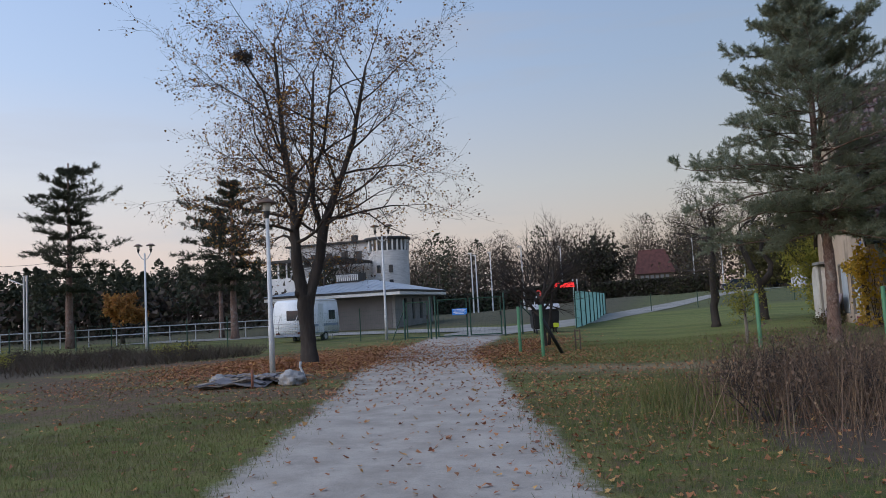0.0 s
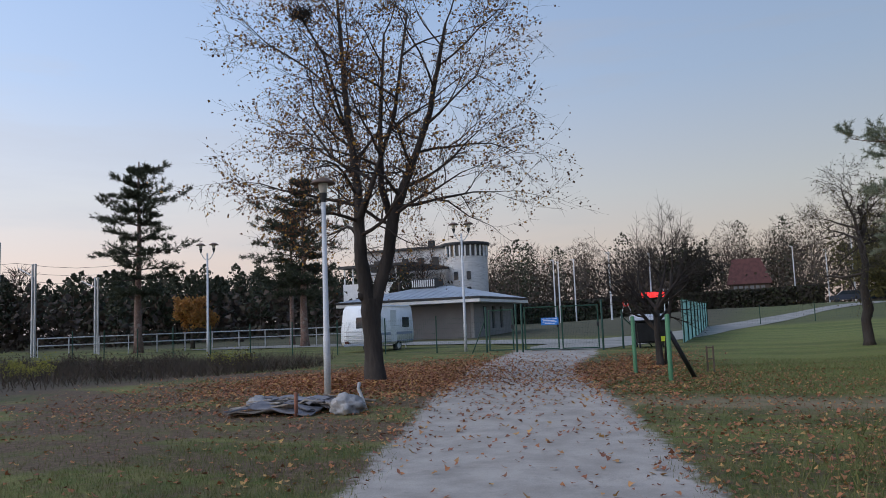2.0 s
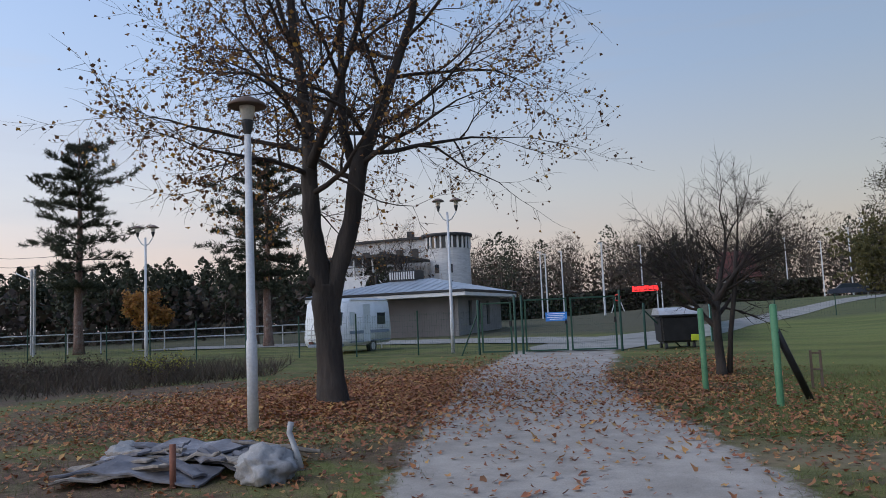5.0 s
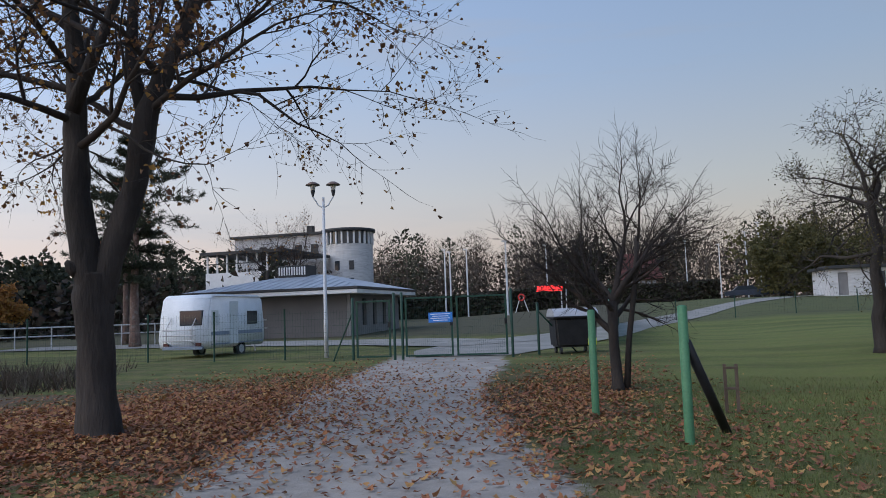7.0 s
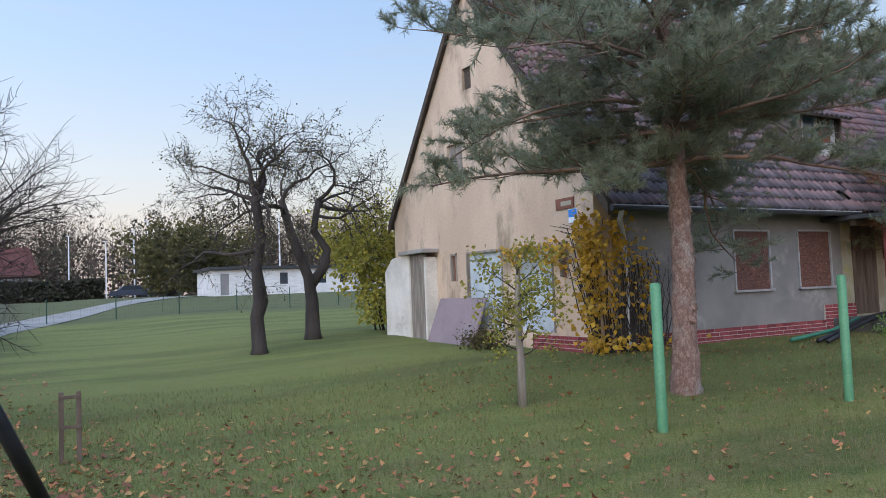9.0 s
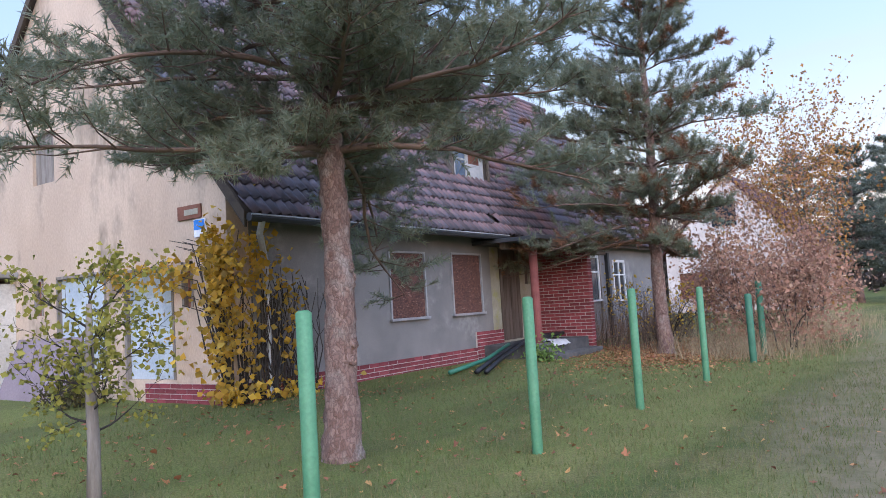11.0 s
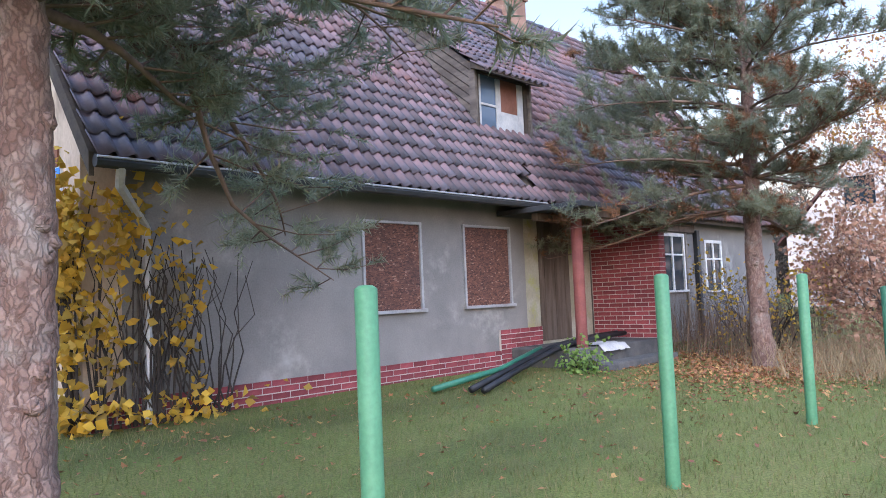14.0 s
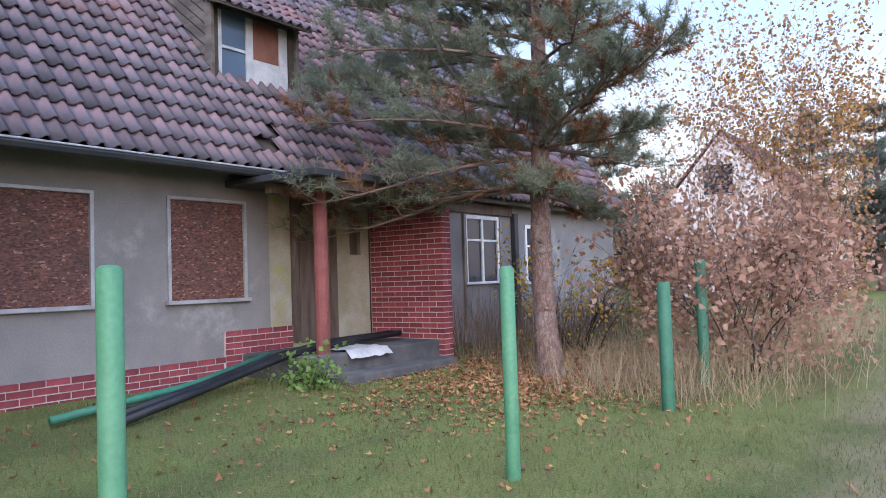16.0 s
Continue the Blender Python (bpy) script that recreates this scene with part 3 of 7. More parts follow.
# ---- the derelict house ----
house = thing("house", "derelict single-storey house with ochre gable, grey front and tiled roof", "house")
GX, FY, EY, EZ, RY, RZ, HX = 5.3, 25.0, 24.5, 2.86, 29.0, 8.40, 23.0
SL = (RZ - EZ) / (RY - EY)


def roof_z(y):
    return RZ - SL * abs(y - RY)


# gable wall facing the lawn
g_holes = [(27.9, 29.35, 0.62, 2.32), (26.2, 27.42, 0.62, 2.28), (29.77, 30.06, 1.69, 2.33), (25.75, 26.0, 1.65, 2.30), (29.35, 30.05, 3.96, 4.85), (28.86, 29.22, 5.95, 6.45)]
gw = Mesh()
wall_cols(gw, "x", GX, GX + 0.38, [25.0, 29.0, 33.0], lambda y: roof_z(y) - 0.16, 0.0, g_holes)
gable = part("gable_wall", gw, M_GABLE, house, "stained ochre rendered gable wall")
gb = Mesh()
wall_cols(gb, "x", HX - 0.38, HX, [24.8, 29.0, 33.0], lambda y: roof_z(y) - 0.16, 0.0, [])
part("gable_wall", gb, M_PLASTER, house)
# front wall, porch recess wall and wing wall
f_holes = [(8.80, 9.85, 1.26, 2.45), (10.76, 11.85, 1.26, 2.46)]
fw = Mesh()
wall_cols(fw, "y", FY, FY + 0.38, [GX + 0.382, 12.25], lambda x: 3.2, 0.0, f_holes)
front = part("front_wall", fw, M_PLASTER, house, "grey rendered front wall with pale water stains")
pw = Mesh()
wall_cols(pw, "y", FY, FY + 0.38, [12.25, 14.2], lambda x: 3.2, 0.0, [(12.62, 13.50, 0.62, 2.62), (13.78, 14.02, 1.82, 2.48)])
porch_wall = part("porch_wall", pw, M_PALE, house, "flaking yellowish limewashed wall inside the porch")
ww = Mesh()
wall_cols(ww, "y", 24.8, 25.18, [14.42, HX - 0.38], lambda x: 3.0, 0.0, [(14.9, 15.9, 0.5, 2.45), (16.5, 17.6, 1.34, 2.52), (18.62, 19.5, 1.30, 2.42)])
wing = part("wing_wall", ww, M_PLASTER, house)
bw = Mesh()
bw.box(GX + 0.4, HX - 0.4, 32.62, 33.0, 0.0, 3.2)
part("back_wall", bw, M_PLASTER, house)
fl = Mesh()
fl.box(GX + 0.4, HX - 0.4, 25.4, 32.6, 0.1, 0.5)
fl.box(GX + 0.4, HX - 0.4, 25.4, 32.6, 3.0, 3.2)
part("floor_slab", fl, M_UNDER, house)
bs = Mesh()
bs.box(14.208, 14.41, 23.640, 24.98, 0.2, 2.62)
brick_core = part("brick_wall", bs, M_MORTAR, house, "red brick side wall of the porch")
pl = Mesh()
pl.box(GX + 0.05, 11.5, FY - 0.037, FY - 0.002, 0.0, 0.556)
pl.box(11.5, 12.6, FY - 0.037, FY - 0.002, 0.0, 0.868)
plinth = part("plinth", pl, M_MORTAR, house, "red brick plinth with pale joints")
pg = Mesh()
pg.box(GX - 0.037, GX - 0.002, 25.05, 26.9, 0.0, 0.57)
plinth_g = part("plinth", pg, M_MORTAR, house)


def window_unit(parent, x0, x1, z0, z1, y, fill_mat, trim_mat, label, leaf=False):
    """A framed opening in a wall facing -y, boarded or glazed."""
    w = Mesh()
    d = 0.022 if trim_mat is M_ALU else 0.055
    for a, b, c, e in ((x0 - 0.02, x0 + d, z0, z1), (x1 - d, x1 + 0.02, z0, z1)):
        w.soft_box(a, b, y - 0.03, y + 0.06, c, e, 0.006)
    w.soft_box(x0 - 0.02, x1 + 0.02, y - 0.031, y + 0.06, z1 - d, z1 + 0.015, 0.006)
    win = part("window", w, trim_mat, parent, label)
    s = Mesh()
    s.soft_box(x0 - 0.05, x1 + 0.05, y - 0.07, y + 0.05, z0 - 0.035, z0 + 0.01, 0.006)
    part("sill", s, trim_mat, win)
    p = Mesh()
    p.box(x0 + d - 0.01, x1 - d + 0.01, y + 0.005, y + 0.03, z0 + 0.005, z1 - d + 0.01)
    part("board" if fill_mat is M_OSB else "pane", p, fill_mat, win)
    if leaf:
        b = Mesh()
        xm = (x0 + x1) / 2
        b.box(xm - 0.03, xm + 0.03, y - 0.025, y + 0.004, z0 + 0.01, z1 - d)
        b.box(x0 + d, x1 - d, y - 0.022, y + 0.004, z0 + 0.62 * (z1 - z0), z0 + 0.62 * (z1 - z0) + 0.035)
        part("muntin", b, trim_mat, win)
    return win


window_unit(house, 8.80, 9.85, 1.26, 2.45, FY, M_OSB, M_ALU, "window boarded with red-brown chipboard in a pale trim")
window_unit(house, 10.76, 11.85, 1.26, 2.46, FY, M_OSB, M_ALU, "window boarded with red-brown chipboard in a pale trim")
window_unit(house, 16.5, 17.6, 1.34, 2.52, 24.8, M_GLASS, M_FRAME, "white wooden window with dark panes", True)
window_unit(house, 18.62, 19.5, 1.30, 2.42, 24.8, M_GLASS, M_FRAME, "white wooden window with dark panes", True)
for xa, xb in ((14.46, 14.70), (18.08, 18.22)):
    w = Mesh()
    w.soft_box(xa, xb, 24.70, 24.796, 0.2, 2.62, 0.01)
    part("dark_post", w, M_DARKMETAL, wing)
w = Mesh()
w.soft_box(14.72, 18.06, 24.735, 24.796, 2.56, 2.74, 0.01)
part("lintel", w, M_DARKWOOD, wing)
for xa, xb in ((16.42, 16.49), (17.61, 17.68)):
    w = Mesh()
    w.soft_box(xa, xb, 24.745, 24.796, 0.55, 2.55, 0.008)
    part("jamb", w, M_OLDWOOD, wing)
d = Mesh()
d.box(14.9, 15.9, 24.9, 24.95, 0.5, 2.45)
part("door", d, M_DARKWOOD, house, "dark wooden side door")
# boarded front door: upright planks
for i in range(6):
    p = Mesh()
    p.soft_box(12.62 + i * 0.147, 12.762 + i * 0.147, FY - 0.012 - 0.006 * (i % 2), FY + 0.03, 0.62, 2.62, 0.005)
    if i == 0:
        door = part("door", p, M_DARKWOOD, house, "dark weathered plank door, boarded shut")
    else:
        part("plank", p, M_DARKWOOD, door)
p = Mesh()
p.box(13.80, 14.0, FY + 0.05, FY + 0.08, 1.82, 2.48)
part("vent_window", p, M_DARKWOOD, house, "small dark boarded window")
# gable openings
for (a, b, z0, z1), mt, lab in zip(g_holes, (M_WHITEWIN, M_WHITEWIN, M_RUST, M_RUST, M_OLDWOOD, M_UNDER),
                                   ("window boarded with pale blue sheet",) * 2 + ("narrow slot boarded with rusty timber",) * 2 + ("upper window with weathered shutters", "small dark attic hole")):
    p = Mesh()
    p.box(GX + 0.06, GX + 0.10, a + 0.003, b - 0.003, z0 + 0.003, z1 - 0.003)
    w = part("window", p, mt, gable, lab)
    if z1 < 3:
        q = Mesh()
        for u0, u1, v0, v1 in ((a, a + 0.05, z0, z1), (b - 0.05, b, z0, z1), (a, b, z1 - 0.05, z1 - 0.002)):
            q.box(GX - 0.015, GX + 0.059, u0 + 0.002, u1 - 0.002, v0, v1)
        part("frame", q, M_OLDWOOD, w)
# house number sign
p = Mesh()
p.soft_box(GX - 0.03, GX - 0.005, 25.41, 25.66, 2.62, 2.87, 0.004)
hs = part("number_sign", p, M_SIGNWHITE, house, "small blue and white sign plate")
p = Mesh()
p.box(GX - 0.034, GX - 0.031, 25.42, 25.65, 2.72, 2.86)
part("sign_field", p, M_BLUE, hs)
p = Mesh()
p.soft_box(GX - 0.028, GX - 0.004, 25.50, 26.02, 2.89, 3.09, 0.004)
rs = part("name_plate", p, M_RUST, house, "rusty brown enamel plate")
p = Mesh()
p.box(GX - 0.033, GX - 0.029, 25.56, 25.86, 2.95, 3.03)
part("plate_field", p, M_PALE, rs)

# cellar entrance in front of the gable: sloping white cheeks and a grey door
cellar = thing("cellar_entrance", "low white rendered cellar entrance with a grey plank door", "outbuilding")
c = Mesh()
c.prism([(31.60, 0.2), (33.0, 0.2), (33.0, 2.02), (32.55, 2.36), (31.60, 2.40)], "x", 4.98, GX - 0.004)
c.prism([(30.72, 0.2), (30.80, 0.2), (30.80, 2.3), (30.72, 2.3)], "x", 4.98, GX - 0.004)
part("body", c, M_WHITE, cellar)
c = Mesh()
c.soft_box(4.86, GX - 0.004, 30.60, 31.95, 2.40, 2.50, 0.02)
part("roof_slab", c, M_CONCRETE, cellar)
for i in range(5):
    p = Mesh()
    p.soft_box(5.02, 5.06, 30.80 + i * 0.16, 30.955 + i * 0.16, 0.32, 2.38, 0.005)
    part("plank", p, M_OLDWOOD, cellar)
p = Mesh()
p.soft_box(4.75, GX, 30.5, 33.1, 0.12, 0.26, 0.02)
part("step", p, M_CONCRETE, cellar)
bd = thing("leaning_board", "large mauve board leaning on the gable wall", "board")
p = Mesh()
p.soft_box(-0.02, 0.02, -1.0, 1.0, 0, 1.12, 0.006, pose(4.78, 29.4, 0.26, 0, 22, 0))
part("sheet", p, M_BOARD, bd)

# roof: boarded slopes, gutter, ridge, chimney
rf = Mesh()
rx0, rx1, BYE = GX - 0.09, HX + 0.25, 33.15
for y0, z0 in ((EY, EZ), (BYE, RZ - SL * (BYE - RY))):
    rf.prism([(y0, z0 - 0.12), (y0, z0 - 0.03), (RY, RZ - 0.03), (RY, RZ - 0.15)], "x", rx0 + 0.02, rx1 - 0.02)
roof = part("roof", rf, M_UNDER, house, "steep roof of aged red and blue-black clay pantiles")
bkt = Mesh()
bkt.prism([(BYE + 0.05, RZ - SL * (BYE - RY) - 0.06), (BYE + 0.05, RZ - SL * (BYE - RY)), (RY, RZ + 0.05), (RY, RZ)], "x", rx0, rx1)
part("back_slope", bkt, M_TILE, roof)
rg = Mesh()
for i in range(46):
    rg.tube([(rx0 + i * 0.4, RY, RZ + 0.03), (rx0 + 0.43 + i * 0.4, RY, RZ + 0.045)], (0.10, 0.115), 8)
part("ridge", rg, M_TILE, roof)
gt = Mesh()
gt.tube([(rx0, EY - 0.06, EZ - 0.09), (12.1, EY - 0.06, EZ - 0.09)], (0.06, 0.06), 8)
gutter = part("gutter", gt, M_DARKMETAL, roof, "dark metal gutter with a pale lip")
gl = Mesh()
gl.tube([(rx0, EY - 0.115, EZ - 0.055), (12.1, EY - 0.115, EZ - 0.055)], (0.011, 0.011), 6)
part("lip", gl, M_GALV, gutter)
dp = Mesh()
dp.tube([(5.45, EY - 0.05, EZ - 0.12), (5.48, EY + 0.05, EZ - 0.28), (5.9, FY - 0.08, EZ - 0.62), (5.9, FY - 0.08, 0.3)], (0.045,) * 4, 8)
part("downpipe", dp, M_GALV, house)
ch = Mesh()
ch.soft_box(17.05, 17.7, 28.65, 29.35, 7.9, 8.78, 0.02)
ch.soft_box(17.0, 17.75, 28.6, 29.4, 8.785, 8.88, 0.02)
part("chimney", ch, surf("sooty_chimney_brick", (0.20, 0.12, 0.09), (0.30, 0.19, 0.14), 3, 30, 0.9, 0.4), roof)
vb = Mesh()
for s in (1, -1):
    e = EY if s > 0 else BYE
    ez = RZ - SL * abs(e - RY)
    vb.prism([(e, ez - 0.22), (e, ez + 0.0), (RY, RZ + 0.02), (RY, RZ - 0.2)], "x", rx0 - 0.03, rx0 + 0.02 - 0.003)
part("verge_board", vb, M_UNDER, roof)

# dormer with boarded cheeks
DX0, DX1, DY = 11.83, 13.27, 25.58
dorm = Mesh()
dm_y2 = 28.0
for x0, x1 in ((DX0, DX0 + 0.05), (DX1 - 0.05, DX1)):
    dorm.prism([(DY, roof_z(DY) + 0.02), (DY, 5.28), (27.95, 7.18), (27.95, roof_z(27.95))], "x", x0, x1)
dorm.box(DX0 + 0.052, DX1 - 0.052, DY + 0.3, DY + 0.34, 4.1, 5.3)
dormer = part("dormer", dorm, M_UNDER, roof, "shed dormer with weathered board cheeks and a white window")
d_sl = (7.18 - 5.28) / (27.95 - DY)
# gaps show the dark backing, standing in for the shadow lines of lapped boards
for i in range(8):
    zb = 4.10 + i * 0.148
    ends_ = [max(DY + 0.02, DY + (z - roof_z(DY)) / (SL - d_sl)) for z in (zb, zb + 0.126)]
    bb = Mesh()
    bb.prism([(DY - 0.02, zb), (DY - 0.02, zb + 0.126), (ends_[1], zb + 0.126 + (ends_[1] - DY) * d_sl), (ends_[0], zb + (ends_[0] - DY) * d_sl)], "x", DX0 - 0.035 - 0.008 * (i % 2), DX0 - 0.004)
    part("board", bb, M_CHEEK, dormer)
dz = Mesh()
for a, b, c, e in ((DX0, DX0 + 0.10, 4.12, 5.28), (DX1 - 0.10, DX1, 4.12, 5.28), (DX0 + 0.10, DX1 - 0.10, 5.12, 5.28), (DX0 + 0.10, DX1 - 0.10, 4.12, 4.20)):
    dz.soft_box(a + 0.002, b - 0.002, DY - 0.05, DY + 0.05, c, e, 0.008)
part("frame", dz, M_UNDER, dormer)
dz = Mesh()
sr = Mesh()
sr.soft_box(DX0 - 0.05, DX1 + 0.05, DY - 0.16, DY - 0.02, 4.03, 4.11, 0.01)
part("sill", sr, M_CHEEK, dormer)
sr = Mesh()
sr.prism([(DY - 0.34, 5.12), (DY - 0.34, 5.05), (DY - 0.052, 5.16), (DY - 0.052, 5.27)], "x", DX0 - 0.10, DX1 + 0.10)
part("soffit", sr, M_UNDER, dormer)
for xa in (DX0 - 0.06, DX1):
    sr = Mesh()
    sr.soft_box(xa, xa + 0.06, DY - 0.10, DY + 0.03, 4.115, 5.15, 0.008)
    part("corner_post", sr, M_CHEEK, dormer)
for a, b in ((DX0 + 0.11, DX0 + 0.17), (DX0 + 0.58, DX0 + 0.70), (DX1 - 0.26, DX1 - 0.11)):
    dz.soft_box(a, b, DY - 0.03, DY + 0.02, 4.205, 5.11, 0.006)
dz.soft_box(DX0 + 0.172, DX0 + 0.578, DY - 0.028, DY + 0.02, 4.60, 4.64, 0.004)
dz.soft_box(DX0 + 0.702, DX1 - 0.262, DY - 0.028, DY + 0.02, 4.205, 4.55, 0.004)
dw = part("window", dz, surf("greyed_window_paint", (0.40, 0.41, 0.42), (0.52, 0.52, 0.51), 5, 50, 0.7, 0.15, stain=(0.30, 0.28, 0.25), stain_cut=0.58), dormer)
p = Mesh()
p.box(DX0 + 0.17, DX0 + 0.58, DY - 0.005, DY + 0.005, 4.2, 5.12)
part("pane", p, glass_mat("dormer_glass", (0.10, 0.14, 0.20)), dw)
p = Mesh()
p.box(DX0 + 0.70, DX1 - 0.26, DY - 0.006, DY + 0.005, 4.56, 5.12)
part("panel", p, M_RUST, dw)

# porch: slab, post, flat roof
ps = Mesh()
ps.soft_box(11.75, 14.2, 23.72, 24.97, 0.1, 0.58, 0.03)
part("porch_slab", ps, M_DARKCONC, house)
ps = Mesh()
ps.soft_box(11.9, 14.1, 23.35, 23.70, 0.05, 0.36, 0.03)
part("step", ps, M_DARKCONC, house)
pp = Mesh()
pp.tube([(12.05, 23.86, 0.57), (12.05, 23.86, 2.52)], (0.085, 0.085), 14)
part("porch_post", pp, M_PORCHRED, house, "round red-brown porch post")
pr = Mesh()
pr.soft_box(11.55, 14.6, 23.42, 24.98, 2.63, 2.71, 0.01, None)
porch_roof = part("porch_roof", pr, M_DARKMETAL, house, "flat dark felted porch roof")
for y in (23.55, 24.3):
    p = Mesh()
    p.soft_box(11.7, 14.45, y, y + 0.12, 2.51, 2.63, 0.008)
    part("beam", p, M_DARKWOOD, porch_roof)
cl = Mesh()
cl.v = [Vector((12.3 + i * 0.07, 23.64 + j * 0.10 - 0.0, 0.60 + 0.03 * noise.noise((i * 0.6, j * 0.7, 3)) - (0.10 if j == 0 else 0))) for j in range(6) for i in range(12)]
cl.f = [(j * 12 + i, j * 12 + i + 1, (j + 1) * 12 + i + 1, (j + 1) * 12 + i) for j in range(5) for i in range(11)]
tagged(part("cloth", cl, M_CLOTH, None, "", True), "crumpled white cloth lying on the porch slab", "cloth")
for y0, y1, x0, r, mt, lab in ((24.25, 23.55, 9.15, 0.042, M_BLACK, "black"), (24.4, 23.88, 8.85, 0.038, M_PIPEGREEN, "green"), (24.1, 23.40, 9.2, 0.04, M_BLACK, "black")):
    pi = Mesh()
    pts = [(13.9, y0 + 0.1, 0.68), (12.6, y0, 0.67), (11.6, y0 - 0.1, 0.60), (10.4, y0 - 0.3, 0.42), (x0, y1, ground_z(x0, y1) + 0.06)]
    if lab == "green":
        pts = pts[2:]
    pi.tube(pts, (r,) * len(pts), 10)
    tagged(part("pipe", pi, mt, None, "", True), f"long {lab} plastic pipe lying from the porch to the grass", "pipe", "pipes by the porch")

# ---- neighbouring white house ----
nb = thing("house", "pale rendered neighbour house with a red roof behind bushes", "house", "", (37.0, 25.9, ground_z(37, 26)), 0)
n = Mesh()
wall_cols(n, "x", 0, 0.35, [-3.2, 0, 3.2], lambda y: 6.7 - 1.15 * abs(y), -0.3, [(-0.4, 0.8, 4.2, 5.4), (1.3, 2.6, 0.7, 2.0), (-2.2, -1.0, 0.9, 2.1)])
part("gable_wall", n, surf("pinkish_limewash", (0.55, 0.47, 0.42), (0.68, 0.60, 0.55), 1.0, 30, 0.9, 0.3, stain=(0.40, 0.32, 0.27), stain_scale=0.9, stain_cut=0.55), nb)
n = Mesh()
n.box(0.36, 11, -3.2, 3.2, -0.3, 3.2)
part("wall", n, M_WHITE, nb)
n = Mesh()
for s in (1, -1):
    n.prism([(s * 3.6, 2.72), (s * 3.6, 2.84), (0, 6.86), (0, 6.74)], "x", -0.05, 11.3)
n.weld()
part("roof", n, M_REDROOF, nb)
for a, b, z0, z1 in ((-0.4, 0.8, 4.2, 5.4), (1.3, 2.6, 0.7, 2.0), (-2.2, -1.0, 0.9, 2.1)):
    n = Mesh()
    n.box(0.1, 0.14, a, b, z0, z1)
    part("window", n, M_RUST if z0 < 0.8 else M_GLASS, nb)

# ---- caravan ----
cv = thing("caravan", "white touring caravan with grey stripe parked behind the fence", "caravan", "", (-20.9, 35.5, ground_z(-19.9, 37.5) - 0.06))
cv.scale = (1, 1, 0.92)
side = [(0.12, 0.42), (0.0, 0.75), (0.10, 1.55), (0.28, 2.35), (0.50, 2.52), (3.70, 2.52), (3.92, 2.35), (4.08, 1.4), (4.12, 0.8), (4.0, 0.42)]
bm = bmesh.new()
vs = [bm.verts.new((0, y, z)) for y, z in side]
fc = bm.faces.new(vs)
ex = bmesh.ops.extrude_face_region(bm, geom=[fc])
bmesh.ops.translate(bm, verts=[v for v in ex["geom"] if isinstance(v, bmesh.types.BMVert)], vec=(2.0, 0, 0))
bmesh.ops.recalc_face_normals(bm, faces=bm.faces[:])
bmesh.ops.bevel(bm, geom=bm.edges[:], offset=0.05, segments=3, affect="EDGES")
c = Mesh()
bm.verts.index_update()
c.add([v.co.copy() for v in bm.verts], [tuple(v.index for v in f.verts) for f in bm.faces])
bm.free()
body = part("body", c, M_CARAVAN, cv, "", True)
for nm, bx, mt in (("stripe", (2.001, 2.012, 0.25, 3.9, 0.92, 1.06), M_STRIPE), ("stripe", (2.001, 2.012, 0.25, 3.95, 0.55, 0.60), M_STRIPE),
                   ("window", (1.985, 2.02, 2.75, 3.50, 1.30, 1.85), M_GLASS), ("door", (2.0, 2.018, 1.45, 2.05, 0.55, 2.25), M_CARAVAN),
                   ("awning_rail", (1.99, 2.03, 0.3, 3.8, 2.42, 2.45), M_GALV), ("window", (2.0, 2.022, 0.25, 0.7, 1.3, 1.9), M_CARAVAN)):
    c = Mesh()
    c.soft_box(*bx, 0.004)
    part(nm, c, mt, cv)
c = Mesh()
c.soft_box(0.85, 1.75, 0.06, 0.20, 1.32, 1.90, 0.02)
part("window", c, M_GLASS, cv)
c = Mesh()
for z in (0.75, 0.95, 1.15):
    c.tube([(0.35, -0.22, z), (1.65, -0.22, z)], (0.025, 0.025), 8)
for x in (0.5, 1.5):
    c.tube([(x, 0.1, 0.55), (x, -0.22, 0.7), (x, -0.22, 1.2), (x, 0.08, 1.6)], (0.02,) * 4, 8)
part("bicycle_rack", c, M_GALV, cv, "pale metal rack on the end wall")
c = Mesh()
c.soft_box(0.2, 1.8, -0.03, 0.12, 0.40, 0.52, 0.02)
part("bumper", c, M_STRIPE, cv)
for x in (0.25, 1.55):
    c = Mesh()
    c.soft_box(x, x + 0.22, -0.045, 0.0, 0.54, 0.66, 0.01)
    part("tail_light", c, M_REDROOF, cv, "red tail light")
for x in (0.1, 1.82):
    c = Mesh()
    m = pose(x, 2.3, 0.31, 0, 90, 0)
    n0 = len(c.v)
    c.spin([(0.0, 0.0), (0.31, 0.0), (0.325, 0.03), (0.325, 0.15), (0.31, 0.18), (0.0, 0.18)], (0, 0, 0), 20)
    c.v[n0:] = [m @ v for v in c.v[n0:]]
    wh = part("wheel", c, M_BLACK, cv)
    c = Mesh()
    c.spin([(0.0, 0.19), (0.17, 0.19), (0.18, 0.17)], (0, 0, 0), 16)
    c.v = [m @ v for v in c.v]
    part("rim", c, M_GALV, wh)
c = Mesh()
c.tube([(0.6, 4.05, 0.45), (1.0, 5.2, 0.45)], (0.04, 0.04), 6)
c.tube([(1.4, 4.05, 0.45), (1.0, 5.2, 0.45)], (0.04, 0.04), 6)
c.tube([(1.0, 5.1, 0.45), (1.0, 5.1, 0.0)], (0.03, 0.03), 6)
part("drawbar", c, M_GALV, cv)

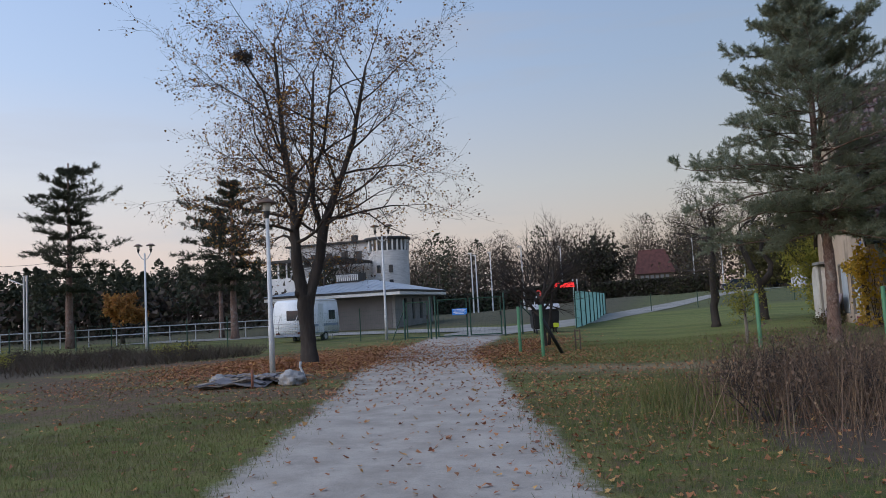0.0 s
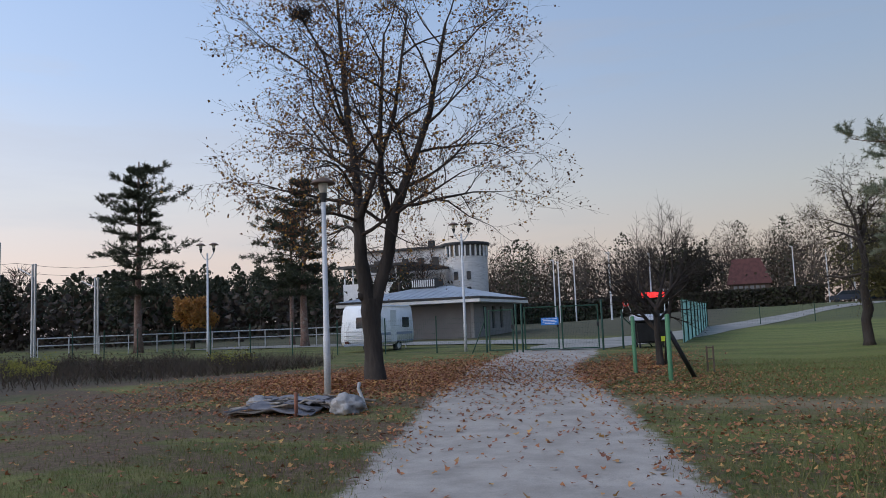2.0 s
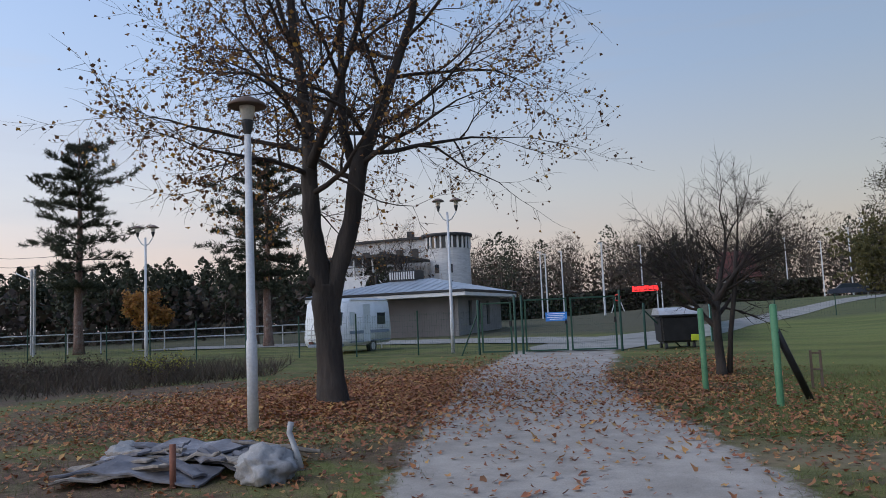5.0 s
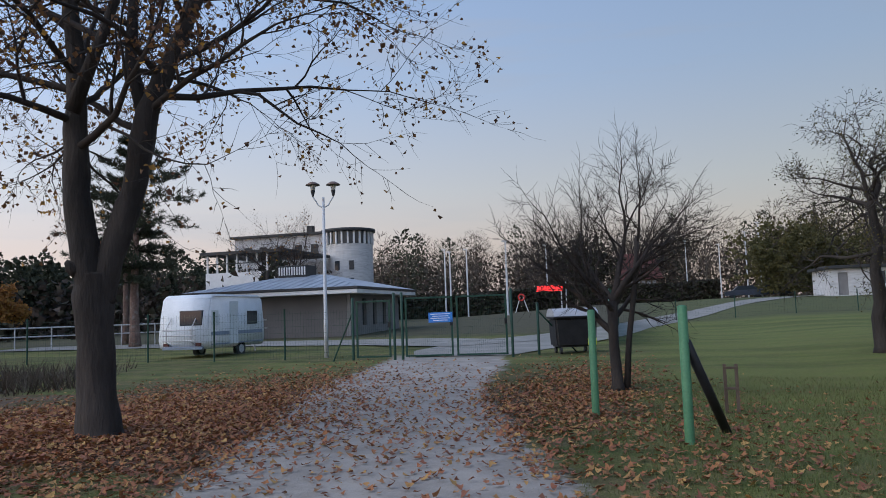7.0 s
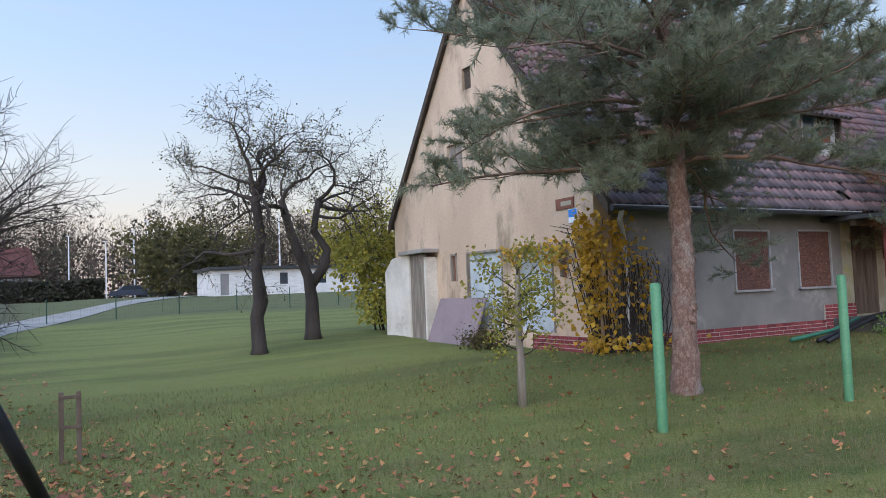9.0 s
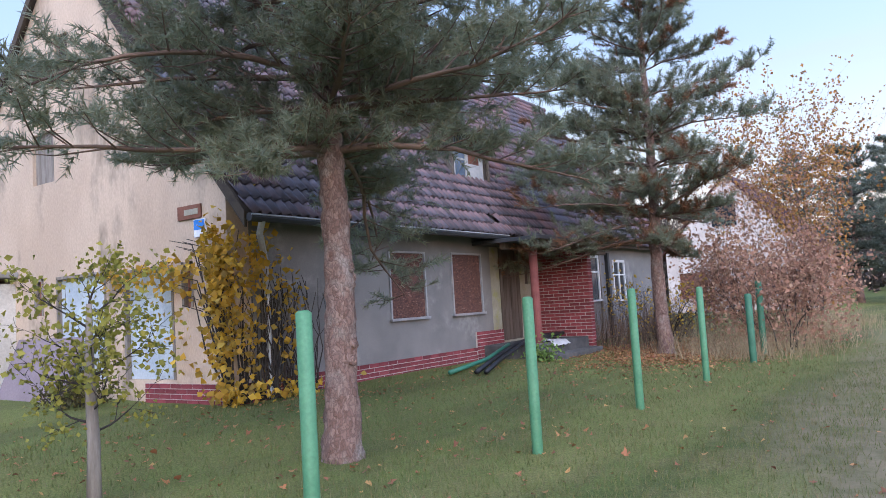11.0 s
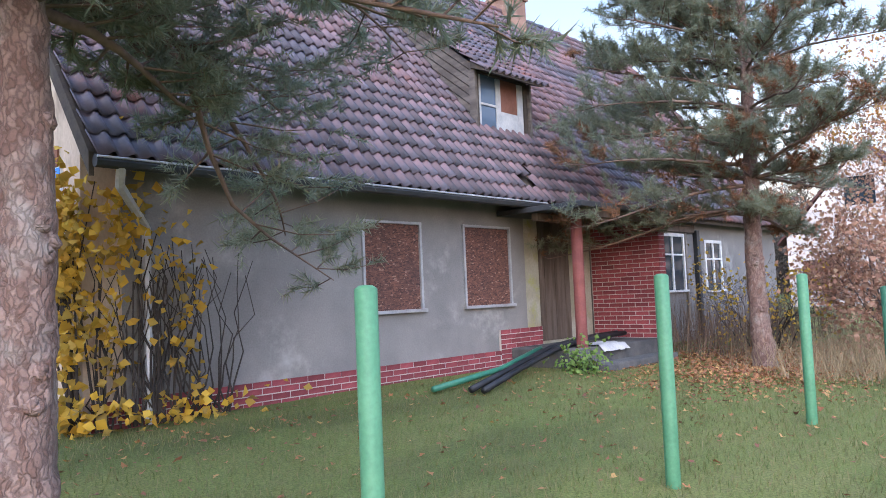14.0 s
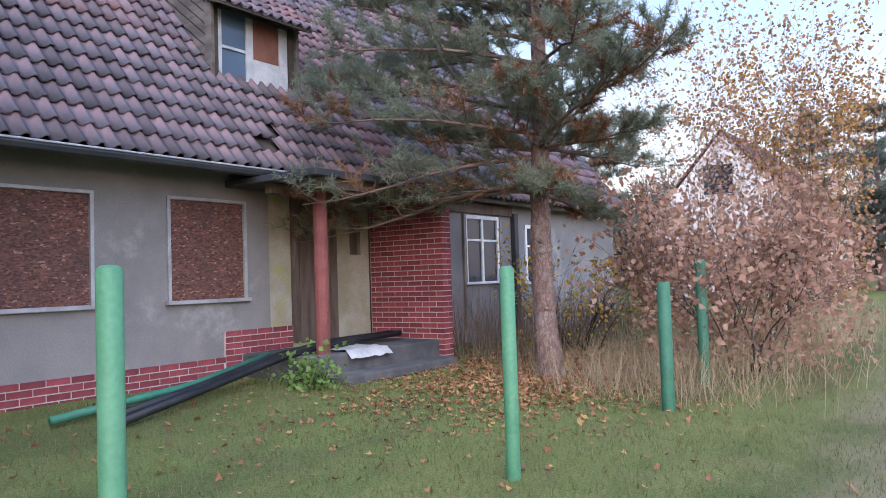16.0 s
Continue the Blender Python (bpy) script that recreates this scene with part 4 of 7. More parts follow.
# ---- service building with hipped zinc roof ----
sb = thing("pavilion", "low grey pavilion with white fascia and hipped zinc roof", "building", "", (0, 0, 0.3))
BX0, BX1, BY0, BY1 = -31.0, -21.6, 54.8, 64.0
m_ = Mesh()
m_.box(BX0, BX1 - 0.01, BY0, BY1, -0.3, 2.55)
part("wall", m_, M_GREYWALL, sb)
m_ = Mesh()
wall_cols(m_, "x", BX1, BX1 + 0.25, [BY0 + 0.01, BY1], lambda y: 2.55, -0.3, [(BY0 + 2.0 + i * 1.9, BY0 + 2.7 + i * 1.9, 0.6, 2.3) for i in range(3)])
part("wall", m_, M_LIGHTWALL, sb)
for i in range(3):
    m_ = Mesh()
    m_.box(BX1 + 0.05, BX1 + 0.09, BY0 + 2.0 + i * 1.9, BY0 + 2.7 + i * 1.9, 0.6, 2.3)
    part("window", m_, M_GLASS, sb)
ov = 1.2
m_ = Mesh()
m_.soft_box(BX0 - ov, BX1 + ov, BY0 - ov, BY1 + ov, 2.56, 2.80, 0.02)
part("fascia", m_, M_FASCIA, sb)
m_ = Mesh()
m_.soft_box(BX0 - ov - 0.05, BX1 + ov + 0.05, BY0 - ov - 0.05, BY1 + ov + 0.05, 2.81, 2.98, 0.03)
part("gutter", m_, M_DARKMETAL, sb)
m_ = Mesh()
a0, a1, b0, b1 = BX0 - ov, BX1 + ov, BY0 - ov, BY1 + ov
m_.add([Vector(v) for v in ((a0, b0, 2.98), (a1, b0, 2.98), (a1, b1, 2.98), (a0, b1, 2.98), (a0 + 4.6, 59.4, 4.1), (a1 - 4.6, 59.4, 4.1))],
       [(0, 1, 5, 4), (1, 2, 5), (2, 3, 4, 5), (3, 0, 4), (0, 3, 2, 1)])
zr = part("roof", m_, M_ROOFMETAL, sb)
for i in range(17):
    x = a0 + 0.7 + i * 0.68
    k_ = min(1.0, (x - a0) / 4.6, (a1 - x) / 4.6)
    m_ = Mesh()
    m_.tube([(x, b0 + 0.03, 3.0), (x, b0 + k_ * 5.8, 3.0 + k_ * 1.1)], (0.025, 0.025), 4)
    part("seam", m_, M_ROOFMETAL, zr)
m_ = Mesh()
m_.soft_box(-28.1, -26.0, 58.6, 60.2, 3.8, 4.75, 0.03)
lo = part("clerestory", m_, M_DARKMETAL, sb)
for i in range(11):
    m_ = Mesh()
    m_.box(-28.05 + i * 0.188, -27.96 + i * 0.188, 58.56, 58.598, 4.1, 4.65)
    part("louvre", m_, M_FASCIA, lo)

# ---- white brick building with round tower ----
tb = thing("tower_building", "white brick building with a round glazed tower end", "building", "", (0, 0, 0.3))
TC, TR = Vector((-36.3, 91.5)), 2.75
m_ = Mesh()
m_.spin([(TR, -0.3), (TR, 9.2)], (TC.x, TC.y, 0), 40)
part("tower", m_, M_WBRICK, tb)
m_ = Mesh()
m_.spin([(TR - 0.05, 9.2), (TR - 0.05, 10.6)], (TC.x, TC.y, 0), 40)
part("glazing", m_, M_GLASS, tb)
for i in range(26):
    a_ = 2 * math.pi * i / 26
    m_ = Mesh()
    m_.box(-0.09, 0.09, -0.12, 0.06, 9.2, 10.6, pose(TC.x + TR * math.cos(a_), TC.y + TR * math.sin(a_), 0, 0, 0, math.degrees(a_) + 90))
    part("mullion", m_, M_FASCIA, tb)
m_ = Mesh()
m_.spin([(0, 10.95), (TR + 0.3, 10.95), (TR + 0.35, 10.8), (TR + 0.3, 10.6), (TR - 0.04, 10.58)], (TC.x, TC.y, 0), 40)
part("roof", m_, M_DARKMETAL, tb)
m_ = Mesh()
m_.box(-49.6, TC.x, 89.5, 99, -0.3, 10.5)
part("wall", m_, M_WBRICK, tb)
m_ = Mesh()
m_.box(-50.0, TC.x - 2, 89.1, 99.4, 10.5, 10.75)
part("parapet", m_, M_DARKMETAL, tb)
for x, z in ((-48.3, 8.2), (-46.4, 8.2), (-44.2, 8.2), (-42, 8.2), (-40, 8.2), (-46.4, 5.2), (-44.2, 5.2)):
    m_ = Mesh()
    m_.box(x, x + 0.9, 89.44, 89.498, z, z + 1.2)
    part("window", m_, M_GLASS, tb)
for an, z in ((-95, 6.3), (-62, 6.3), (-95, 4.4), (-62, 4.4)):
    a_ = radians(an)
    m_ = Mesh()
    m_.box(-0.26, 0.26, -0.08, 0.1, z, z + 1.0, pose(TC.x + TR * math.cos(a_), TC.y + TR * math.sin(a_), 0, 0, 0, an + 90))
    part("window", m_, M_GLASS, tb)
m_ = Mesh()
m_.box(-41.2, -40.5, 91, 91.7, 10.75, 11.7)
part("chimney", m_, M_DARKMETAL, tb)
m_ = Mesh()
m_.box(-46.4, -38.5, 78.5, 89.4, -0.3, 5.9)
part("annex", m_, M_FASCIA, tb, "smooth white annex with a roof terrace")
m_ = Mesh()
m_.box(-46.8, -37.5, 78.1, 89.0, 7.7, 8.0)
tr_ = part("terrace_roof", m_, M_DARKMETAL, tb)
for i in range(8):
    m_ = Mesh()
    m_.box(-46.3 + i * 1.1, -46.15 + i * 1.1, 78.5, 78.65, 5.9, 7.7)
    part("post", m_, M_FASCIA, tr_)
m_ = Mesh()
m_.box(-46.3, -38.6, 78.5, 78.56, 6.75, 6.85)
part("rail", m_, M_DARKMETAL, tb)

# ---- far red-roofed house, hedge, bungalow ----
rh = thing("house", "far house with a steep red tiled roof", "house", "", (-4.6, 150, ground_z(-7, 150) + 2.0))
rh.scale = (0.62, 0.62, 0.78)
m_ = Mesh()
m_.box(-5.5, 5.5, 0, 8, -3, 3.2)
part("wall", m_, M_DARKWOOD, rh)
m_ = Mesh()
m_.add([Vector(v) for v in ((-6.2, -0.6, 2.9), (6.2, -0.6, 2.9), (6.2, 8.6, 2.9), (-6.2, 8.6, 2.9), (-4.6, 4, 9.0), (3.4, 4, 9.0))], [(0, 1, 5, 4), (1, 2, 5), (2, 3, 4, 5), (3, 0, 4), (3, 2, 1, 0)])
part("roof", m_, M_REDROOF, rh)
for i in range(6):
    m_ = Mesh()
    m_.box(-4.4 + i * 1.5, -3.4 + i * 1.5, -0.05, -0.003, 1.3, 2.5)
    part("window", m_, M_LIGHTWALL, rh)
bg = thing("bungalow", "long low white brick bungalow with flat dark roof", "building", "", (11.8, 85.3, ground_z(14, 86)))
m_ = Mesh()
wall_cols(m_, "y", 0, 0.3, [0, 14.5], lambda x: 2.35, -0.4, [(3.6, 4.5, 0.9, 2.0), (6.3, 7.1, 0.9, 2.0), (10.2, 11.0, 0.9, 2.0), (12.4, 13.2, 0.9, 2.0), (0.7, 1.5, 0, 2.0)])
m_.box(0, 0.3, 0.301, 7, -0.4, 2.35)
part("wall", m_, M_WBRICK, bg)
m_ = Mesh()
m_.soft_box(-0.4, 14.8, -0.4, 7.2, 2.36, 2.62, 0.03)
part("roof", m_, M_DARKMETAL, bg)
for a in (3.6, 6.3, 10.2, 12.4):
    m_ = Mesh()
    m_.box(a, a + 0.85, 0.1, 0.14, 0.9, 2.0)
    part("window", m_, M_GLASS, bg)
m_ = Mesh()
m_.box(0.7, 1.5, 0.1, 0.14, 0, 2.0)
part("door", m_, M_LIGHTWALL, bg)
h2 = thing("hall", "pale blue and white low hall with a window band", "building", "", (28.0, 83.0, ground_z(28, 84)))
m_ = Mesh()
m_.box(0, 16, 0, 8, -0.4, 3.3)
part("wall", m_, M_CARAVAN, h2)
m_ = Mesh()
m_.soft_box(-0.3, 16.3, -0.3, 8.3, 3.3, 3.5, 0.03)
part("roof", m_, M_DARKMETAL, h2)
for i in range(12):
    m_ = Mesh()
    m_.box(0.5 + i * 1.25, 1.5 + i * 1.25, -0.04, -0.003, 2.6, 3.15)
    part("window", m_, M_GLASS, h2)

# ---- gates and fences ----
GZ = ground_z(-9, 33)


def framed_gate(name, label, x0, y0, x1, y1, h, rows=1):
    g = thing(name, label, "gate", "", (x0, y0, GZ), math.degrees(math.atan2(y1 - y0, x1 - x0)))
    L = math.hypot(x1 - x0, y1 - y0)
    f = Mesh()
    for x in (0.05, L - 0.05):
        f.soft_box(x - 0.03, x + 0.03, -0.02, 0.02, 0.08, h, 0.006)
    for z in (0.08, h - 0.05):
        f.soft_box(0.08, L - 0.08, -0.02, 0.02, z, z + 0.05, 0.006)
    part("gate_frame", f, M_DARKGREEN, g)
    w = Mesh()
    k_ = int(L / 0.06)
    for i in range(1, k_):
        w.tube([(i * L / k_, 0, 0.1), (i * L / k_, 0, h - 0.04)], (0.0022, 0.0022), 3, False)
    for i in range(1, int(h / 0.2)):
        w.tube([(0.06, 0, 0.1 + i * 0.2), (L - 0.06, 0, 0.1 + i * 0.2)], (0.0022, 0.0022), 3, False)
    part("wire_panel", w, M_DARKGREEN, g)
    hd = Mesh()
    hd.soft_box(L - 0.10, L - 0.02, -0.05, 0.05, 0.95, 1.12, 0.01)
    part("lock_box", hd, M_BLACK, g)
    return g


def steel_post(x, y, h, r, mt, label, group, name="fence_post", zb=None):
    p = Mesh()
    z = ground_z(x, y) if zb is None else zb
    p.spin([(0.0, h + 0.012), (r * 0.6, h + 0.01), (r, h - 0.005), (r, -0.1)], (0, 0, 0), 16)
    ob = part(name, p, mt, None, "", True)
    ob.matrix_world = pose(x, y, z, 0, 0, 0)
    return tagged(ob, label, "post", group)


ga = framed_gate("swing_gate", "dark green mesh gate leaf carrying a blue sign", -10.85, 33.1, -9.42, 33.3, 1.80)
gb_ = framed_gate("swing_gate", "dark green mesh gate leaf", -9.36, 33.3, -7.86, 33.5, 1.80)
gc = framed_gate("pedestrian_gate", "narrow dark green pedestrian gate", -12.35, 33.02, -11.25, 33.08, 1.75)
s_ = Mesh()
s_.soft_box(0.72, 1.42, -0.05, -0.03, 1.05, 1.34, 0.004)
sg = part("sign", s_, M_BLUE, ga, "blue sign plate with white lines of small writing")
for i, (a, b) in enumerate(((0.78, 1.36), (0.82, 1.30), (0.78, 1.34), (0.86, 1.28))):
    s_ = Mesh()
    s_.box(a, b, -0.056, -0.0515, 1.28 - i * 0.06, 1.30 - i * 0.06)
    part("writing_line", s_, M_SIGNWHITE, sg)
for x, y, h in ((-12.44, 33.04, 1.85), (-11.16, 33.08, 1.95), (-10.92, 33.09, 1.95), (-7.76, 33.54, 1.95), (-7.1, 34.2, 1.5)):
    steel_post(x, y, h, 0.04, M_DARKGREEN, "dark green steel gate post", "gate posts")
FENCE = [(-12.5, 33.05)] + [(-14.9 - 2.55 * i, 33.5 + 0.12 * i) for i in range(10)]


def mesh_fence(label, line, h, gap):
    """Posts and wire bays along a line: one thing, a panel per bay."""
    fe = thing("fence", label, "fence", "", (line[0][0], line[0][1], 0))
    o = Vector((line[0][0], line[0][1], 0))
    for (x0, y0), (x1, y1) in zip(line, line[1:]):
        A, B = Vector((x0, y0, ground_z(x0, y0))) - o, Vector((x1, y1, ground_z(x1, y1))) - o
        w = Mesh()
        k_ = max(2, int((B - A).length / gap))
        for i in range(k_):
            q = A.lerp(B, i / k_)
            w.tube([q + Vector((0, 0, 0.03)), q + Vector((0, 0, h - 0.08))], (0.0025, 0.0025), 3, False)
        for i in range(int(h / 0.2)):
            up = Vector((0, 0, 0.05 + i * 0.2))
            w.tube([A + up, B + up], (0.0025, 0.0025), 3, False)
        bay = part("panel", w, M_DARKGREEN, fe)
        p = Mesh()
        p.tube([B + Vector((0, 0, -0.1)), B + Vector((0, 0, h))], (0.03, 0.03), 8)
        part("post", p, M_DARKGREEN, bay)


mesh_fence("dark green wire mesh fence with thin posts", FENCE, 1.6, 0.10)
mesh_fence("thin dark wire fence along the far edge of the lawn", [(-5.7 + 3.4 * i, 59.3 + 0.35 * i) for i in range(16)], 1.3, 0.16)
for a, b, g_ in (((-13.1, 33.0), (-12.46, 33.05), 1.4), ((-6.0, 35.0), (-7.1, 34.2), 1.3)):
    p = Mesh()
    p.tube([(a[0], a[1], 0.1), (b[0], b[1], GZ + g_)], (0.025, 0.025), 8)
    tagged(part("brace", p, M_DARKGREEN), "slanted dark green brace against a gate post", "brace")
# turquoise wind screen along the fence
sc = thing("screen_fence", "fence covered with a translucent turquoise wind screen", "fence", "", (-5.2, 38.5, 0.15))
for i in range(9):
    x, y = -0.06 * i, i * 2.6
    p = Mesh()
    p.tube([(x, y, -0.2), (x, y, 2.0)], (0.03, 0.03), 8)
    part("post", p, M_DARKGREEN, sc)
    if i < 8:
        p = Mesh()
        nn = 12
        p.v = [Vector((x - 0.05 - 0.06 * k / nn + 0.03 * math.sin(k * 1.1), y + 2.6 * k / nn, z)) for z in (0.05, 0.7, 1.35, 1.95) for k in range(nn + 1)]
        p.f = [(r * (nn + 1) + k, r * (nn + 1) + k + 1, (r + 1) * (nn + 1) + k + 1, (r + 1) * (nn + 1) + k) for r in range(3) for k in range(nn)]
        part("cloth", p, M_SCREEN, sc, "", True)
# waste container
bn = thing("waste_container", "black wheeled waste container beside the gate", "bin", "", (-6.15, 34.7, GZ), 20)
p = Mesh()
bm = bmesh.new()
bmesh.ops.create_cube(bm, size=1)
for v in bm.verts:
    k_ = 1.0 if v.co.z > 0 else 0.93
    v.co = Vector((v.co.x * 1.25 * k_, v.co.y * 0.95 * k_, 0.2 + (v.co.z + 0.5) * 0.85))
bmesh.ops.bevel(bm, geom=bm.edges[:], offset=0.06, segments=3, affect="EDGES")
bm.verts.index_update()
p.add([v.co.copy() for v in bm.verts], [tuple(v.index for v in f.verts) for f in bm.faces])
bm.free()
part("body", p, M_BLACK, bn)
p = Mesh()
p.soft_box(-0.68, 0.68, -0.52, 0.52, 1.04, 1.10, 0.03)
part("rim", p, M_BLACK, bn)
# pale dome added as the lid, in place of the grey structure behind
p = Mesh()
p.prism([(-0.5, 1.1), (-0.42, 1.24), (-0.2, 1.33), (0.2, 1.33), (0.42, 1.24), (0.5, 1.1)], "x", -0.66, 0.66)
part("lid", p, M_GALV, bn, "pale grey domed lid standing in for a grey structure behind")
for x in (-0.45, 0.45):
    for y in (-0.32, 0.32):
        p = Mesh()
        p.tube([(x - 0.03, y, 0.1), (x + 0.03, y, 0.1)], (0.1, 0.1), 12)
        part("wheel", p, M_DARKMETAL, bn)
p = Mesh()
p.soft_box(0.3, 0.55, -0.56, -0.535, 0.25, 0.45, 0.01)
part("sticker", p, leaf_mat("lime_sticker", [(0.5, 0.6, 0.05), (0.5, 0.6, 0.05)], 0.0), bn)

# round green posts along the lawn
POSTS = [(-4.72, 22.25, 1.36), (-3.66, 20.15, 1.38), (1.75, 20.08, 1.37), (4.52, 20.05, 1.38), (7.16, 20.06, 1.41), (9.94, 20.04, 1.39), (12.73, 19.97, 1.22), (14.4, 20.12, 1.45)]
for x, y, h in POSTS:
    if x > 12:
        steel_post(x, y, h, 0.062, M_DARKPOST, "dark green fence post among dry grass", "lawn fence posts", "fence_post")
    else:
        steel_post(x, y, h, 0.049, M_GREENPAINT, "round green painted fence post in the grass", "lawn fence posts", "fence_post")
p = Mesh()
p.tube([(-3.22, 20.85, 0.05), (-3.64, 20.16, 1.12)], (0.05, 0.05), 10)
tagged(part("brace", p, M_BLACK, None, "", True), "black pipe brace leaning on a green post", "brace")
p = thing("wooden_stake_frame", "small rusty stake frame stuck in the lawn", "stake", "", (-3.02, 22.4, ground_z(-3, 22.4)))
for dx in (-0.07, 0.07):
    q = Mesh()
    q.soft_box(dx - 0.02, dx + 0.02, -0.02, 0.02, -0.1, 0.62, 0.005)
    part("stake", q, M_DARKWOOD, p)
for z in (0.30, 0.56):
    q = Mesh()
    q.soft_box(-0.09, 0.09, -0.035, -0.021, z, z + 0.03, 0.004)
    part("crosspiece", q, M_DARKWOOD, p)


# ---- street lamps, poles ----
def lantern(parent, x, y, z, s=1.0):
    c = Mesh()
    c.spin([(0.055 * s, -0.20 * s), (0.075 * s, -0.19 * s), (0.105 * s, -0.03 * s), (0.11 * s, 0.0)], (x, y, z), 18)
    part("lantern", c, M_LAMPGLASS, parent, "frosted lamp glass", True)
    c = Mesh()
    c.spin([(0.0, 0.13 * s), (0.10 * s, 0.125 * s), (0.26 * s, 0.035 * s), (0.275 * s, 0.0), (0.26 * s, -0.008 * s), (0.11 * s, 0.01 * s), (0.0, 0.01 * s)], (x, y, z), 24)
    part("cap", c, M_LAMPDARK, parent, "wide dark disc cap", True)
    c = Mesh()
    c.spin([(0.03 * s, -0.44 * s), (0.04 * s, -0.42 * s), (0.085 * s, -0.24 * s), (0.085 * s, -0.20 * s), (0.05 * s, -0.195 * s)], (x, y, z), 14)
    part("collar", c, M_DARKMETAL, parent)


def street_lamp(x, y, h, heads, label, rz=0, r=0.06):
    t = thing("street_lamp", label, "street lamp", "street lamps", (x, y, ground_z(x, y)), rz)
    p_ = Mesh()
    p_.tube([(0, 0, -0.1), (0, 0, 1.2), (0, 0, 1.25), (0, 0, h - 0.4)], (r * 1.15, r * 1.15, r, r * 0.7), 14)
    part("pole", p_, M_POLE, t, "", True)
    if heads == 1:
        lantern(t, 0, 0, h)
    else:
        for s in (-1, 1):
            a = Mesh()
            a.tube([(0, 0, h - 0.75), (s * 0.16, 0, h - 0.66), (s * 0.33, 0, h - 0.38)], (0.022,) * 3, 8)
            part("arm", a, M_POLE, t)
            lantern(t, s * 0.33, 0, h, 0.85)
    return t


street_lamp(-10.28, 17.42, 4.48, 1, "tall grey street lamp with a wide disc cap beside the maple", r=0.065)
street_lamp(-27.2, 33.4, 5.6, 2, "grey double-headed street lamp behind the fence", 20)
street_lamp(-14.0, 34.6, 5.6, 2, "grey double-headed street lamp near the gate", 20)
for az, D, h in ((-14.99, 82, 7.5), (-14.6, 82, 7.2), (-13.3, 84, 7.5), (-10.3, 66, 6.5), (-7.2, 88, 7.5), (3.0, 120, 9.0), (7.1, 105, 8.5), (8.0, 98, 9.0), (17.0, 80, 8.0), (11.3, 108, 8.0), (5.3, 112, 7.5)):
    x, y = -4 + D * math.sin(radians(az)), 12.9 + D * math.cos(radians(az))
    p = Mesh()
    p.tube([(0, 0, -0.3), (0, 0, h)], (0.10, 0.07), 10)
    p.soft_box(-0.35, 0.12, -0.08, 0.08, h, h + 0.12, 0.02)
    ob = tagged(part("lamp_post", p, M_POLE), "slender pale lamp post far up the hill", "lamp post", "far lamp posts")
    ob.matrix_world = pose(x, y, ground_z(x, y), 0, 0, 30)
for az, D, h in ((-54.36, 62, 8.3), (-52.26, 58, 6.4), (-48.37, 60, 5.6), (-57.5, 70, 7)):
    x, y = -2.2 + D * math.sin(radians(az)), 4.6 + D * math.cos(radians(az))
    t = thing("catenary_mast", "pale steel railway mast with a bracket", "mast", "railway masts", (x, y, ground_z(x, y)))
    for dx in (-0.14, 0.14):
        p = Mesh()
        p.soft_box(dx - 0.05, dx + 0.05, -0.06, 0.06, -0.2, h, 0.01)
        part("leg", p, M_GALV, t)
    p = Mesh()
    p.tube([(0, 0, h * 0.86), (-1.8, 0.2, h * 0.97)], (0.04, 0.04), 6)
    part("bracket", p, M_GALV, t)
for z in (5.4, 6.0, 6.6):
    p = Mesh()
    pts = []
    for i in range(25):
        u = i / 24
        a_ = radians(-90 + 44 * u)
        pts.append((-2.2 + 62 * math.sin(a_), 4.6 + 62 * math.cos(a_), z + 0.4 - 0.35 * math.sin((u * 6 % 1) * math.pi)))
    p.tube(pts, (0.018,) * 25, 4)
    tagged(part("overhead_wire", p, M_DARKMETAL), "thin dark overhead railway wire", "cable", "railway wires")
# railings by the railway
for k_ in range(16):
    a0_, a1_ = radians(-52 + k_ * 1.9), radians(-52 + (k_ + 1) * 1.9)
    D = 56
    x0, y0, x1, y1 = -2.2 + D * math.sin(a0_), 4.6 + D * math.cos(a0_), -2.2 + D * math.sin(a1_), 4.6 + D * math.cos(a1_)
    t = thing("railing", "pale metal railing along the far path", "railing", "far railings", (x0, y0, 0.5), math.degrees(math.atan2(y1 - y0, x1 - x0)))
    L = math.hypot(x1 - x0, y1 - y0)
    for z in (0.45, 0.95):
        p = Mesh()
        p.tube([(0, 0, z), (L, 0, z)], (0.04, 0.04), 6)
        part("rail", p, M_GALV, t)
    p = Mesh()
    p.tube([(0, 0, -0.3), (0, 0, 1.0)], (0.04, 0.04), 6)
    part("post", p, M_GALV, t)
# LED board
lx, ly = -14.0, 94.0
lb = thing("led_board", "red illuminated message board on a pale stand", "sign", "", (lx, ly, ground_z(lx, ly)), -6)
p = Mesh()
p.soft_box(-1.5, 1.5, -0.12, 0.12, 1.95, 2.65, 0.03)
part("housing", p, M_BLACK, lb)
for i in range(11):
    p = Mesh()
    p.box(-1.40 + i * 0.26, -1.20 + i * 0.26, -0.14, -0.123, 2.10 + 0.08 * (i % 2), 2.58 - 0.08 * (i % 3 == 1))
    part("lit_letter", p, M_LED, lb)
p = Mesh()
p.box(-1.48, 1.48, -0.135, -0.1225, 1.97, 2.06)
part("lit_line", p, M_LED, lb)
for x in (1.2, 1.7):
    p = Mesh()
    p.tube([(x, 0.2, -0.2), (x, 0.2, 2.9)], (0.07, 0.07), 8)
    part("leg", p, M_POLE, lb)
